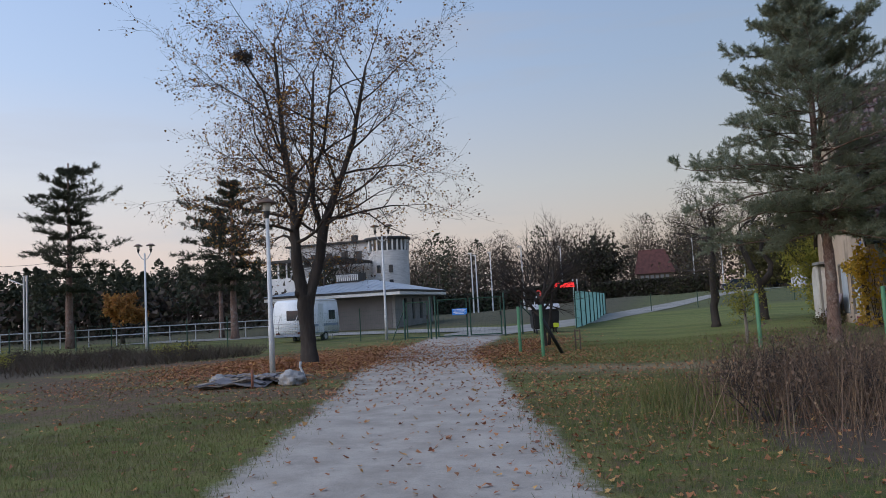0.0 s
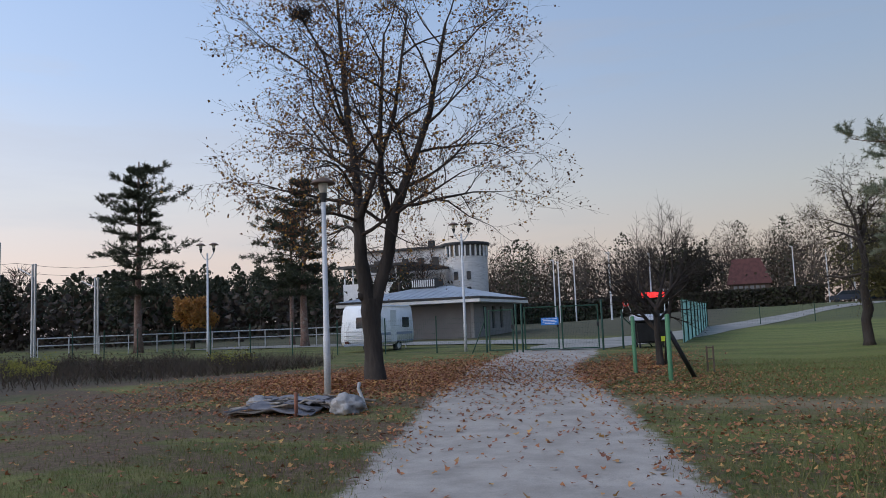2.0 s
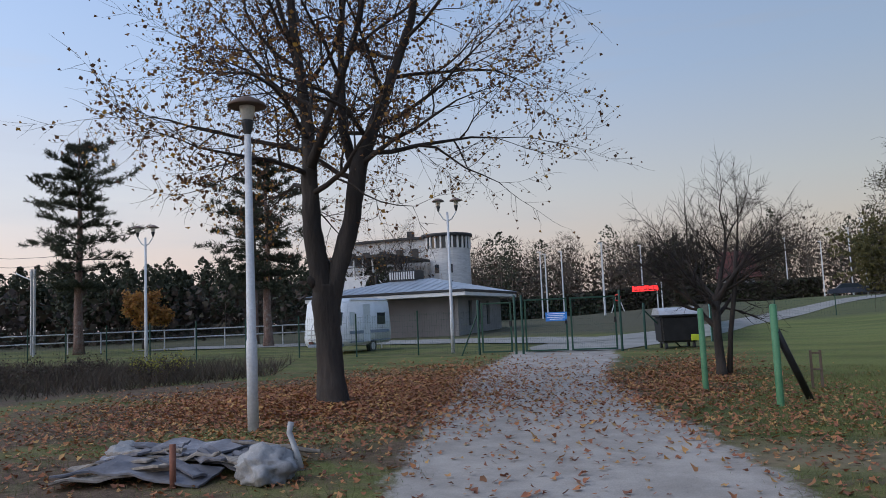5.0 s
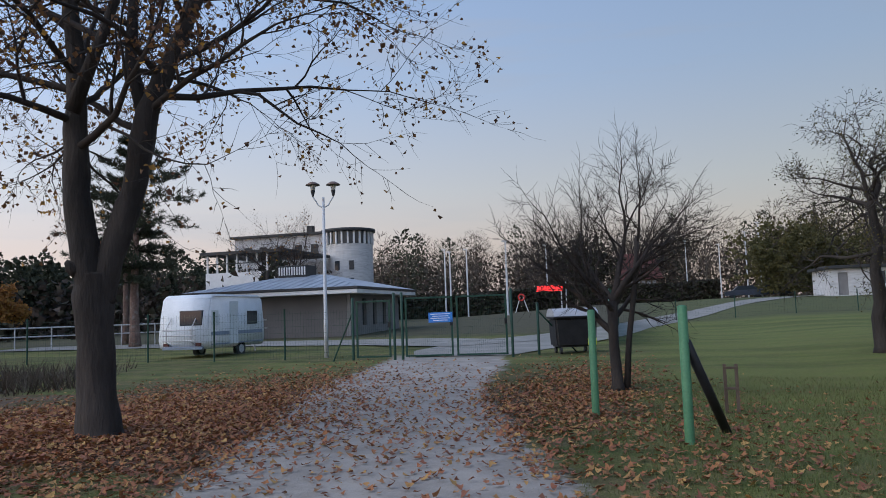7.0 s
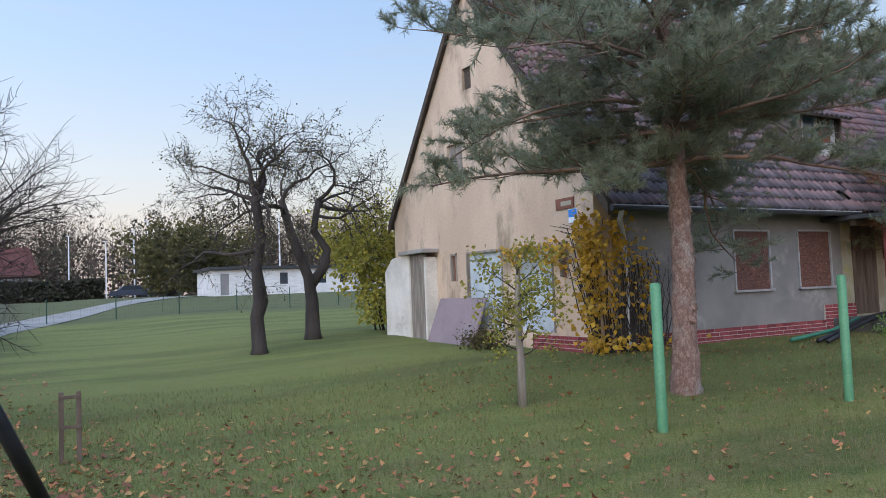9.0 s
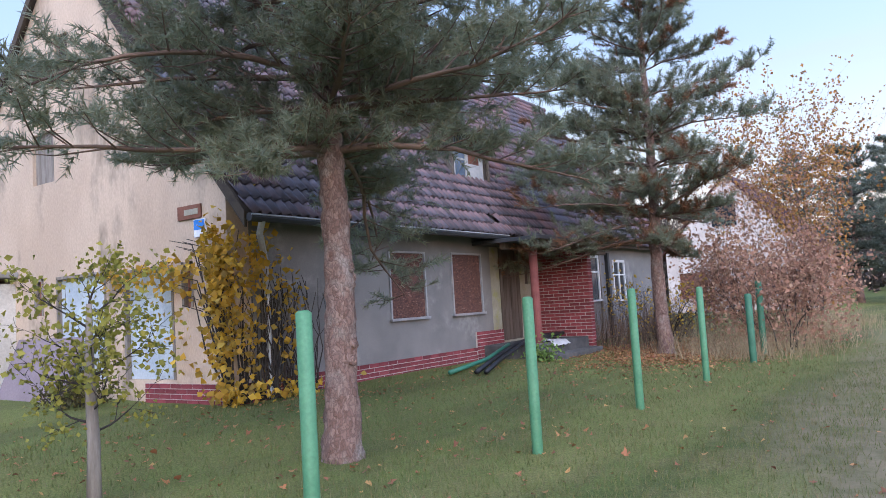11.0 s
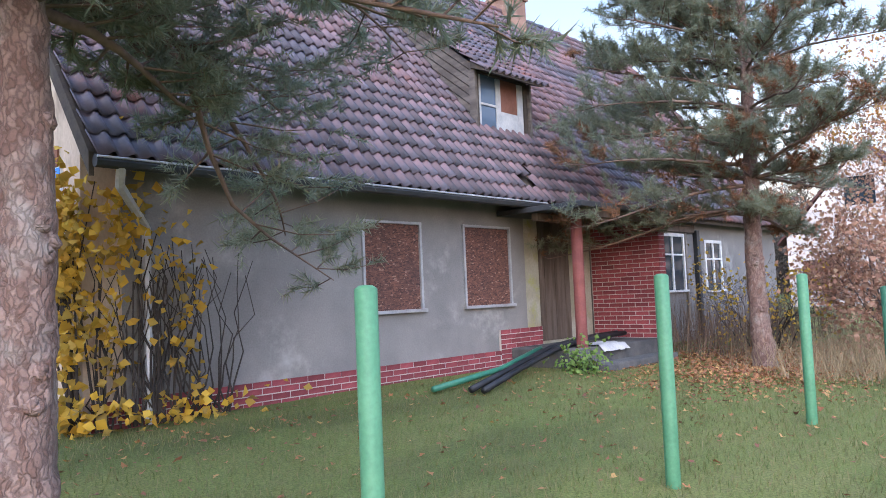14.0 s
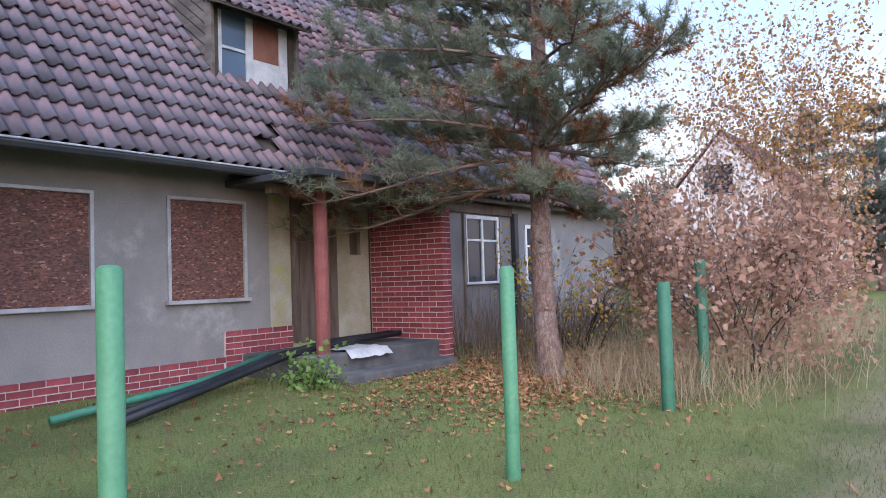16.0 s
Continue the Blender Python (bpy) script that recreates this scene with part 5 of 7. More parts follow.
# lifebuoy stand on the slope
t = thing("lifebuoy_stand", "red lifebuoy on a pale stand on the slope", "lifebuoy", "", (-16.8, 91.9, ground_z(-16.8, 91.9)))
p = Mesh()
for i in range(20):
    w0, w1 = 2 * math.pi * i / 20, 2 * math.pi * (i + 1) / 20
    p.tube([(0.32 * math.cos(w0), -0.1, 1.55 + 0.32 * math.sin(w0)), (0.32 * math.cos(w1), -0.1, 1.55 + 0.32 * math.sin(w1))], (0.07, 0.07), 8, False)
p.weld()
part("ring", p, surf("lifebuoy_red", (0.6, 0.04, 0.03), (0.66, 0.06, 0.05), 3, 30, 0.5, 0.0), t)
for s in (-1, 1):
    p = Mesh()
    p.tube([(s * 0.75, 0, -0.2), (s * 0.15, 0, 1.6)], (0.05, 0.05), 8)
    part("leg", p, M_POLE, t)
# cars far up by the road
for az, D, mt in ((6.8, 96, M_CARPAINT), (8.6, 100, M_CARPAINT)):
    x, y = -4 + D * math.sin(radians(az)), 12.9 + D * math.cos(radians(az))
    t = thing("car", "dark parked car far up by the road", "car", "far parked cars", (x, y, ground_z(x, y)))
    p = Mesh()
    p.prism([(-2.1, 0.3), (-2.15, 0.75), (-1.3, 0.9), (-0.7, 1.4), (0.9, 1.42), (1.6, 0.95), (2.1, 0.85), (2.15, 0.3)], "y", -0.85, 0.85)
    part("body", p, mt, t)
    p = Mesh()
    p.prism([(-1.15, 0.92), (-0.65, 1.34), (0.85, 1.36), (1.4, 0.96)], "y", -0.86, -0.855)
    part("side_window", p, M_GLASS, t)
    for xx in (-1.35, 1.35):
        for s in (-0.8, 0.62):
            p = Mesh()
            p.tube([(xx, s, 0.32), (xx, s + 0.18, 0.32)], (0.32, 0.32), 14)
            part("wheel", p, M_BLACK, t)


# ---- plants ----
def leaves_mesh(pos, size, rng, fold=0.25, flat=False, up=None):
    """Many small leaves: two bent faces each, scattered at pos. numpy, one mesh."""
    n = len(pos)
    pos = np.asarray(pos, float).reshape(-1, 3)
    a = rng.normal(size=(n, 3))
    if flat:
        a[:, 2] *= 0.12
    a /= np.linalg.norm(a, axis=1)[:, None]
    b = rng.normal(size=(n, 3))
    if flat:
        b[:, 2] *= 0.12
    b -= a * (a * b).sum(1)[:, None]
    b /= np.linalg.norm(b, axis=1)[:, None]
    c = np.cross(a, b)
    s = (size * rng.uniform(0.6, 1.25, n))[:, None]
    w = s * 0.42
    lift = np.abs(fold) * s * c
    p = np.stack([pos - a * s * 0.5, pos + b * w + lift, pos + a * s * 0.5, pos - b * w + lift], 1)
    v = p.reshape(-1, 3)
    i = np.arange(n)[:, None] * 4
    f = np.concatenate([i + np.array([[0, 1, 2]]), i + np.array([[0, 2, 3]])], 0)
    return v, f


def lobed_leaves(pos, size, rng):
    """Fallen lobed leaves, curled a little."""
    pos = np.asarray(pos, float).reshape(-1, 3)
    n = len(pos)
    ang = np.radians([-90, -10, 25, 60, 90, 120, 190])
    rad = np.array([0.34, 0.92, 0.50, 0.85, 1.1, 0.60, 0.92]) * 0.5
    spin = rng.uniform(0, 6.283, n)[:, None]
    s = (size * rng.uniform(0.6, 1.25, n))[:, None]
    r = rad[None, :] * s * rng.uniform(0.8, 1.15, (n, 7))
    tilt = rng.normal(size=(n, 2)) * 0.30
    px, py = r * np.cos(ang[None, :] + spin), r * np.sin(ang[None, :] + spin)
    pz = px * tilt[:, :1] + py * tilt[:, 1:] + np.abs(r) * rng.uniform(-0.1, 0.55, (n, 7))
    ring = np.stack([px, py, pz], 2) + pos[:, None, :]
    v = np.concatenate([pos[:, None, :], ring], 1).reshape(-1, 3)
    k = np.arange(7)
    fan = np.stack([np.zeros(7, int), 1 + k, 1 + (k + 1) % 7], 1)
    f = (np.arange(n)[:, None, None] * 8 + fan[None]).reshape(-1, 3)
    return v, f


def tri_object(name, v, f, material, parent=None, label=""):
    me = bpy.data.meshes.new(name)
    v, f = np.asarray(v, np.float32), np.asarray(f, np.int32)
    me.vertices.add(len(v))
    me.vertices.foreach_set("co", v.ravel())
    me.loops.add(f.size)
    me.loops.foreach_set("vertex_index", f.ravel())
    me.polygons.add(len(f))
    me.polygons.foreach_set("loop_start", np.arange(0, f.size, f.shape[1], dtype=np.int32))
    me.polygons.foreach_set("loop_total", np.full(len(f), f.shape[1], np.int32))
    me.materials.append(material)
    me.update(calc_edges=True)
    ob = new(name, me)
    if parent is not None:
        ob.parent = parent
    if label:
        ob["label"] = label
    return ob


def grow(mesh, ends, rnd, p, d, length, r, depth, P):
    """A branching limb: a bent tapering tube, then children along it."""
    n = 5 if depth > 1 else (4 if depth else 3)
    pts, radii = [Vector(p)], [r]
    q, dd = Vector(p), Vector(d).normalized()
    for i in range(n):
        w = P["wobble"]
        dd = (dd + Vector((rnd.gauss(0, w), rnd.gauss(0, w), rnd.gauss(0, w) + P["lift"] * (1 if depth > 0 else 0.4)))).normalized()
        q = q + dd * (length / n)
        pts.append(q.copy())
        radii.append(r * (1 - (i + 1) / n * P["taper"]))
    mesh.tube(pts, radii, 7 if r > 0.05 else (5 if r > 0.015 else 3), False)
    if depth <= P.get("leaf_depth", 0):
        ends.append((pts[-1], dd, pts))
    if depth == 0:
        return
    k = rnd.randint(*P["kids"])
    for j in range(k):
        t = P["bare"] + (1 - P["bare"]) * (j + rnd.random()) / k
        i = min(n - 1, int(t * n))
        base = pts[i].lerp(pts[i + 1], t * n - i)
        local = (pts[i + 1] - pts[i]).normalized()
        ang = radians(rnd.uniform(*P["angle"]))
        side = local.orthogonal().normalized()
        side.rotate(Matrix.Rotation(rnd.uniform(0, 2 * math.pi), 3, local))
        nd = local * math.cos(ang) + side * math.sin(ang)
        grow(mesh, ends, rnd, base, nd, length * rnd.uniform(*P["short"]) * (1.15 - 0.4 * t), max(P["min_r"], radii[i] * rnd.uniform(0.45, 0.65)), depth - 1, P)
    grow(mesh, ends, rnd, pts[-1], dd, length * 0.6, max(P["min_r"], radii[-1]), depth - 1, P)


def leafy(ends, rng, count, jitter, along=True):
    out = []
    for _ in range(count):
        e = ends[rng.integers(len(ends))]
        pt = e[2][rng.integers(1, len(e[2]))] if along else e[0]
        out.append((pt.x + rng.normal() * jitter, pt.y + rng.normal() * jitter, pt.z + rng.normal() * jitter))
    return out


# the maple by the lamp: short bole, two main stems
def along(line, u):
    i = min(len(line) - 2, int(u * (len(line) - 1)))
    return Vector(line[i]).lerp(Vector(line[i + 1]), u * (len(line) - 1) - i)


def maple(x, y):
    t = thing("maple_tree", "tall forked maple, almost bare, with a few brown leaves", "tree", "", (x, y, ground_z(x, y)))
    rnd, rng = random.Random(11), np.random.default_rng(11)
    tr, ends = Mesh(), []
    bole = [(0.02, 0, -0.1), (0.02, 0, 0.10), (0.0, 0, 0.5), (-0.03, 0, 1.2), (-0.06, 0, 1.75), (-0.05, 0, 2.05)]
    tr.tube([along(bole, i / 60) for i in range(61)], [float(np.interp(i / 12, range(6), (0.38, 0.27, 0.225, 0.215, 0.24, 0.22))) for i in range(61)], 36)

    def stem(line, depth=0.0):
        return [(0.83 * r - 0.56 * depth * (z - 2) / 6, 0.56 * r + 0.83 * depth * (z - 2) / 6, z) for r, z in line]
    s1 = stem([(-0.05, 1.65), (-0.14, 2.25), (-0.24, 3.0), (-0.27, 3.8), (-0.26, 4.8), (-0.48, 6.6), (-0.65, 9.8)], 0.2)
    s2 = stem([(0.02, 1.7), (0.15, 2.25), (0.42, 3.1), (0.58, 4.1), (0.98, 5.1), (1.55, 6.6), (2.05, 9.0)], -0.2)
    s3 = stem([(0.57, 4.0), (0.36, 4.9), (0.40, 6.6), (0.62, 9.2)], 0.9)
    s4 = stem([(-0.26, 4.0), (0.10, 5.0), (0.62, 6.5), (0.95, 8.9)], -0.9)
    tr.tube([along(s1, i / 72) for i in range(73)], [float(np.interp(i / 12, range(7), (0.18, 0.175, 0.165, 0.145, 0.11, 0.075, 0.035))) for i in range(73)], 26)
    tr.tube([along(s2, i / 72) for i in range(73)], [float(np.interp(i / 12, range(7), (0.175, 0.165, 0.155, 0.145, 0.10, 0.07, 0.035))) for i in range(73)], 26)
    tr.tube(s3, (0.11, 0.085, 0.06, 0.03), 10)
    tr.tube(s4, (0.09, 0.07, 0.05, 0.028), 10)
    tr.tube([(-0.15, -0.12, 2.02), (-0.20, -0.24, 2.12), (-0.21, -0.28, 2.18)], (0.10, 0.07, 0.03), 9)
    tr.v = [v + noise.noise_vector(v * 3.2) * 0.02 + noise.noise_vector(Vector((v.x * 15, v.y * 15, v.z * 2.2))) * 0.016 for v in tr.v]
    part("trunk", tr, M_BARK, t, "dark ridged forked trunk", True)
    P = dict(wobble=0.15, lift=0.004, taper=0.72, kids=(4, 6), bare=0.20, angle=(26, 60), short=(0.42, 0.68), min_r=0.0042)
    k = 0
    for line, n_, u0 in ((s1, 17, 0.46), (s2, 15, 0.46), (s3, 6, 0.3), (s4, 6, 0.3)):
        for j in range(n_):
            u = u0 + (1 - u0) * j / (n_ - 1)
            p0 = along(line, u)
            side = -1 if line is s1 else (1 if line is s2 else 0)
            a = k * 2.4 + rnd.uniform(-0.3, 0.3)
            out = side * (0.45 if p0.z < 6 or side < 0 else 0.2)
            d0 = Vector((math.cos(a) + 0.83 * out, math.sin(a) + 0.56 * out, 0.30 + 1.0 * max(0.0, (p0.z - 3.8) / 6) ** 1.1))
            L = 2.62 if p0.z < 7.5 else 2.3
            b_ = Mesh()
            grow(b_, ends, rnd, p0, d0, L * rnd.uniform(0.8, 1.1), max(0.016, 0.056 - 0.006 * (p0.z - 3.5)), 3, P)
            part("branch", b_, M_TWIG, t, "", True)
            k += 1
    nb_ = Mesh()
    nb_.tube([along(s1, 0.74), Vector((-0.9, -0.5, 8.2)), Vector((-1.35, -0.72, 9.1)), Vector((-1.55, -0.8, 9.9))], (0.045, 0.035, 0.025, 0.012), 6, False)
    part("branch", nb_, M_TWIG, t, "", True)
    pts = leafy(ends, rng, 15000, 0.07)
    v, f = leaves_mesh(pts, 0.075, rng)
    tri_object("foliage", v, f, M_MAPLELEAF, t, "sparse dry brown and yellow leaves")


maple(-10.6, 20.05)


def nest(at):
    rnd, m_ = random.Random(3), Mesh()
    for i in range(240):
        a, r = rnd.uniform(0, 6.283), rnd.uniform(0.05, 0.30)
        p = Vector((r * math.cos(a), r * math.sin(a), rnd.gauss(0, 0.09) + 0.25 * r))
        d = Vector((-math.sin(a), math.cos(a), rnd.gauss(0, 0.4))).normalized() * rnd.uniform(0.10, 0.22)
        m_.tube([p - d, p + Vector((0, 0, 0.02)), p + d], (0.005, 0.008, 0.004), 3, False)
    ob = tagged(part("bird_nest", m_, M_TWIG), "dark bird nest of tangled twigs high in the maple", "nest")
    ob.matrix_world = pose(*at)


nest((-12.0, 19.3, 9.25 + ground_z(-10.6, 20.05)))


def tufts(pos, dirs, rng, per, length, width):
    """Bottle-brush needle shoots: thin blades set all round each shoot and leaning to its tip."""
    n = len(pos)
    P0 = np.repeat(np.asarray(pos, float), per, 0)
    D = np.repeat(np.asarray(dirs, float), per, 0)
    a = rng.normal(size=(n * per, 3))
    a /= np.linalg.norm(a, axis=1)[:, None]
    a = a * 0.8 + D * 0.55
    a /= np.linalg.norm(a, axis=1)[:, None]
    P0 = P0 + D * rng.uniform(-0.6, 0.6, (n * per, 1)) * length
    b = np.cross(a, rng.normal(size=(n * per, 3)))
    b /= np.linalg.norm(b, axis=1)[:, None] + 1e-9
    L = (length * rng.uniform(0.7, 1.2, n * per))[:, None]
    p = np.stack([P0 - b * width, P0 + b * width, P0 + a * L], 1)
    return p.reshape(-1, 3), np.arange(n * per * 3).reshape(-1, 3)


def pine(x, y, h, z0, reach, seed, near, label, trunk_r, extra=(), group="", lean=(0, 0), dead=0.0, whorl=0.42, needle=None, paths=()):
    t = thing("pine_tree", label, "tree", group, (x, y, ground_z(x, y)))
    rnd, rng = random.Random(seed), np.random.default_rng(seed)
    tr = Mesh()
    n = 14
    pts, rad = [], []
    for i in range(n + 1):
        u = i / n
        pts.append(Vector((lean[0] * u * u + 0.10 * noise.noise((u * 2.5, seed, 0)) * h * 0.12, lean[1] * u * u + 0.10 * noise.noise((u * 2.5, seed, 7)) * h * 0.12, -0.1 + (h + 0.1) * u)))
        rad.append(trunk_r * (1.28 - 0.28 * min(1, u * 12)) * (1 - 0.88 * u) + 0.01)
    if near:
        # plated bark: many rings, pushed in and out
        m_ = 170
        fine = [along(pts, i / m_) for i in range(m_ + 1)]
        tr.tube(fine, [float(np.interp(i / m_ * n, range(n + 1), rad)) for i in range(m_ + 1)], 22)
        tr.v = [v + (v - along(pts, min(1, max(0, (v.z + 0.1) / (h + 0.1))))) * (0.10 * noise.cell(Vector((v.x * 16, v.y * 16, v.z * 9))) - 0.05 + 0.08 * noise.noise(Vector((v.x * 9, v.y * 9, v.z * 4)))) for v in tr.v]
    else:
        tr.tube(pts, rad, 7)
    trunk = part("trunk", tr, M_PINEBARK, t, "reddish flaky bark trunk", True)
    if near:
        for i, zk in enumerate((0.85, 1.0, 1.55, 1.62, 1.70, 2.2)):
            a, c = rnd.uniform(3.4, 5.6), along(pts, (zk + 0.1) / (h + 0.1))
            r0, d_ = float(np.interp((zk + 0.1) / (h + 0.1) * n, range(n + 1), rad)), Vector((math.cos(a), math.sin(a), 0.25))
            kn = Mesh()
            kn.tube([c + d_ * (r0 - 0.04), c + d_ * (r0 - 0.01), c + d_ * (r0 + 0.012), c + d_ * (r0 + 0.004)], (0.05, 0.045, 0.030, 0.010), 12)
            kn.v = [v + noise.noise_vector(v * 22) * 0.010 for v in kn.v]
            part("knot", kn, M_PINEBARK, trunk, "rough scar of a fallen limb", True)
    shoots, sdirs, deadp, deadd = [], [], [], []

    def limb(p, d, L, r, droop, given=None):
        br = Mesh()
        k = 8 if near else 6
        if given is None:
            q, dd = Vector(p), Vector(d).normalized()
            line = [q.copy()]
            for i in range(k):
                dd = (dd + Vector((rnd.gauss(0, 0.11), rnd.gauss(0, 0.11), rnd.gauss(0, 0.08) - droop * (1 if i < 5 else -0.9)))).normalized()
                q = q + dd * (L / k)
                line.append(q.copy())
            first = 0.20 + 0.1 * rnd.random()
        else:
            line = [along(given, i / k) + Vector((rnd.gauss(0, 0.03), rnd.gauss(0, 0.03), 0)) for i in range(k + 1)]
            first = 0.62 if given[-1][2] < 2.6 else 0.36
        rr = [r * (1 - 0.85 * i / k) for i in range(k + 1)]
        br.tube(line, rr, 6 if near else 4, False)
        for i in range(max(1, int(first * k)), k + 1):
            fwd = (line[i] - line[i - 1]).normalized()
            across = Vector((-fwd.y, fwd.x, 0)).normalized()
            for j in range(3 if near else 2):
                sgn = (1, -1, rnd.uniform(-0.5, 0.5))[j]
                sd = (fwd * rnd.uniform(0.45, 0.9) + across * sgn * rnd.uniform(0.6, 1.0) + Vector((0, 0, rnd.uniform(-0.1, 0.45) + (0.4 if j == 2 else 0)))).normalized()
                sl = (L * rnd.uniform(0.15, 0.30) * (1.15 - 0.55 * i / k) + 0.10) * (0.7 if j == 2 else 1)
                base = line[i - 1].lerp(line[i], rnd.random())
                e1, e2 = base + sd * sl * 0.55, base + sd * sl + Vector((0, 0, 0.10 * sl))
                br.tube([base, e1, e2], (rr[i] * 0.4 + 0.004, 0.006, 0.004), 3, False)
                isdead = rnd.random() < dead * (1.6 if line[i].z < z0 + 1.2 else 0.6)
                for g in range(6 if near else 4):
                    u = 0.25 + 0.75 * (g + rnd.random()) / (6 if near else 4)
                    tw = (sd * 0.8 + Vector((rnd.gauss(0, 0.5), rnd.gauss(0, 0.5), rnd.gauss(0.25, 0.35)))).normalized()
                    tl = sl * rnd.uniform(0.18, 0.42)
                    root = base.lerp(e2, min(1, u))
                    for w_ in ((0.35, 0.7, 1.0) if near else (0.5, 1.0)):
                        (deadp if isdead else shoots).append(tuple(root + tw * (tl * w_)))
                        (deadd if isdead else sdirs).append(tuple(tw))
        part("branch", br, M_LIMB if near else M_TWIG, t, "", True)

    z = z0
    while z < h - 0.25:
        u = (z - z0) / (h - z0)
        L = reach * (0.55 + 0.45 * math.sin(min(1, u * 2.2) * math.pi / 2)) * (1 - u ** (1.6 if near else 3.2)) + 0.25
        i = min(n - 1, int(z / h * n))
        c0 = pts[i].lerp(pts[i + 1], z / h * n - i)
        a0 = rnd.uniform(0, 6.28)
        kk = rnd.randint(3, 5)
        for k in range(kk):
            a = a0 + 6.283 * k / kk + rnd.uniform(-0.4, 0.4)
            limb(c0, (math.cos(a), math.sin(a), 0.12 + 0.5 * u), L * (rnd.uniform(0.65, 1.1) if near else rnd.uniform(0.3, 1.25)), max(0.02, trunk_r * 0.25 * (1 - u)), 0.03 + 0.02 * (1 - u))
        z += whorl * rnd.uniform(0.75, 1.25) * (1 if near else 2.0)
    for p0, d0, L, dr in extra:
        limb(p0, d0, L, 0.035, dr)
    for given in paths:
        limb(None, None, 3.2, 0.035, 0, given)
    per, ln, wd = (13, 0.105, 0.0062) if near else (9, 0.26, 0.022)
    v, f = tufts(shoots, sdirs, rng, per, ln, wd)
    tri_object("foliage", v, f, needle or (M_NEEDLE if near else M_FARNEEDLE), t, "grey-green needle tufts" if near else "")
    if deadp:
        v, f = tufts(deadp, deadd, rng, per, ln, wd)
        tri_object("dead_foliage", v, f, M_RUSTNEEDLE, t, "rust-brown dead needles")


pine(3.66, 21.6, 9.5, 2.9, 3.6, 5, True, "pine with reddish bark and low spreading limbs on the lawn", 0.155,
     paths=([(0, 0, 3.3), (0.7, 0.35, 3.3), (1.3, 0.7, 2.75), (1.74, 1.0, 2.1), (2.4, 1.3, 1.75), (3.24, 1.6, 1.5)], [(0, 0, 3.2), (0.9, 0.5, 3.3), (1.7, 1.0, 2.8), (2.5, 1.5, 2.2), (3.0, 2.0, 1.95)],
            [(0, 0, 3.9), (1.2, 0.5, 4.2), (2.4, 0.9, 4.1), (3.5, 1.2, 3.8)], [(0, 0, 4.3), (1.1, 0.9, 4.6), (2.1, 1.7, 4.6), (3.0, 2.3, 4.3)], [(0, 0, 3.5), (1.0, -0.1, 3.7), (2.0, 0.1, 3.6), (3.1, 0.4, 3.3)]),
     extra=(((0, 0, 3.0), (0.7, 0.5, 0.15), 3.2, 0.04), ((0, 0, 2.9), (-0.6, 0.7, 0.1), 3.2, 0.05), ((0, 0, 3.6), (1, 0.2, 0.1), 3.4, 0.04), ((0, 0, 4.3), (1, -0.2, 0.1), 2.9, 0.04), ((0, 0, 4.0), (-0.9, -0.5, 0.1), 3.8, 0.04), ((0, 0, 5.0), (0.9, 0.4, 0.1), 3.0, 0.04), ((0, 0, 3.3), (0.2, -1, 0.1), 2.6, 0.05), ((0, 0, 4.6), (-1, 0.1, 0.15), 3.6, 0.04)), group="near pines", whorl=0.34)
pine(14.2, 22.0, 9.0, 2.4, 2.9, 8, True, "pine with a brown trunk and grey-green crown by the porch", 0.15, group="near pines", dead=0.13, whorl=0.50,
     extra=[((0, 0, 2.5 + 0.3 * i), (-0.75 + 0.25 * math.sin(i * 2.3), 0.75 + 0.3 * math.cos(i * 1.7), 0.02 + 0.03 * i), 3.3 - 0.12 * i, 0.05 - 0.003 * i) for i in range(11)])
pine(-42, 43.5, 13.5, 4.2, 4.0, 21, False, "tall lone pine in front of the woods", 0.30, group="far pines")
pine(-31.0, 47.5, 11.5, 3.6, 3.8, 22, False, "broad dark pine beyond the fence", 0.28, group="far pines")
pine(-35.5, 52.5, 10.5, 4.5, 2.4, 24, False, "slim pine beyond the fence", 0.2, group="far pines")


def small_tree(name, label, x, y, seed, stems, P, depth, leaf, count, size, jitter=0.05, bark=None, group="", scale=1.0):
    t = thing(name, label, "tree" if "tree" in name else "shrub", group, (x, y, ground_z(x, y)))
    rnd, rng = random.Random(seed), np.random.default_rng(seed)
    ends = []
    for pts, rad, limbs in stems:
        tr = Mesh()
        tr.tube(pts, rad, 10)
        part("stem" if len(stems) > 3 else "trunk", tr, bark or M_BARK, t, "", True)
        for p0, d0, L, r in limbs:
            if name == "apple_tree":
                d0, L = (d0[0] * 1.25, d0[1] * 1.25, d0[2] * 0.72), L * 1.08
            tw = Mesh()
            grow(tw, ends, rnd, p0, d0, L, r, depth, P)
            part("branch", tw, M_TWIG, t, "", True)
    if count:
        v, f = leaves_mesh(leafy(ends, rng, count, jitter), size, rng)
        tri_object("foliage", v, f, leaf, t)
    return t


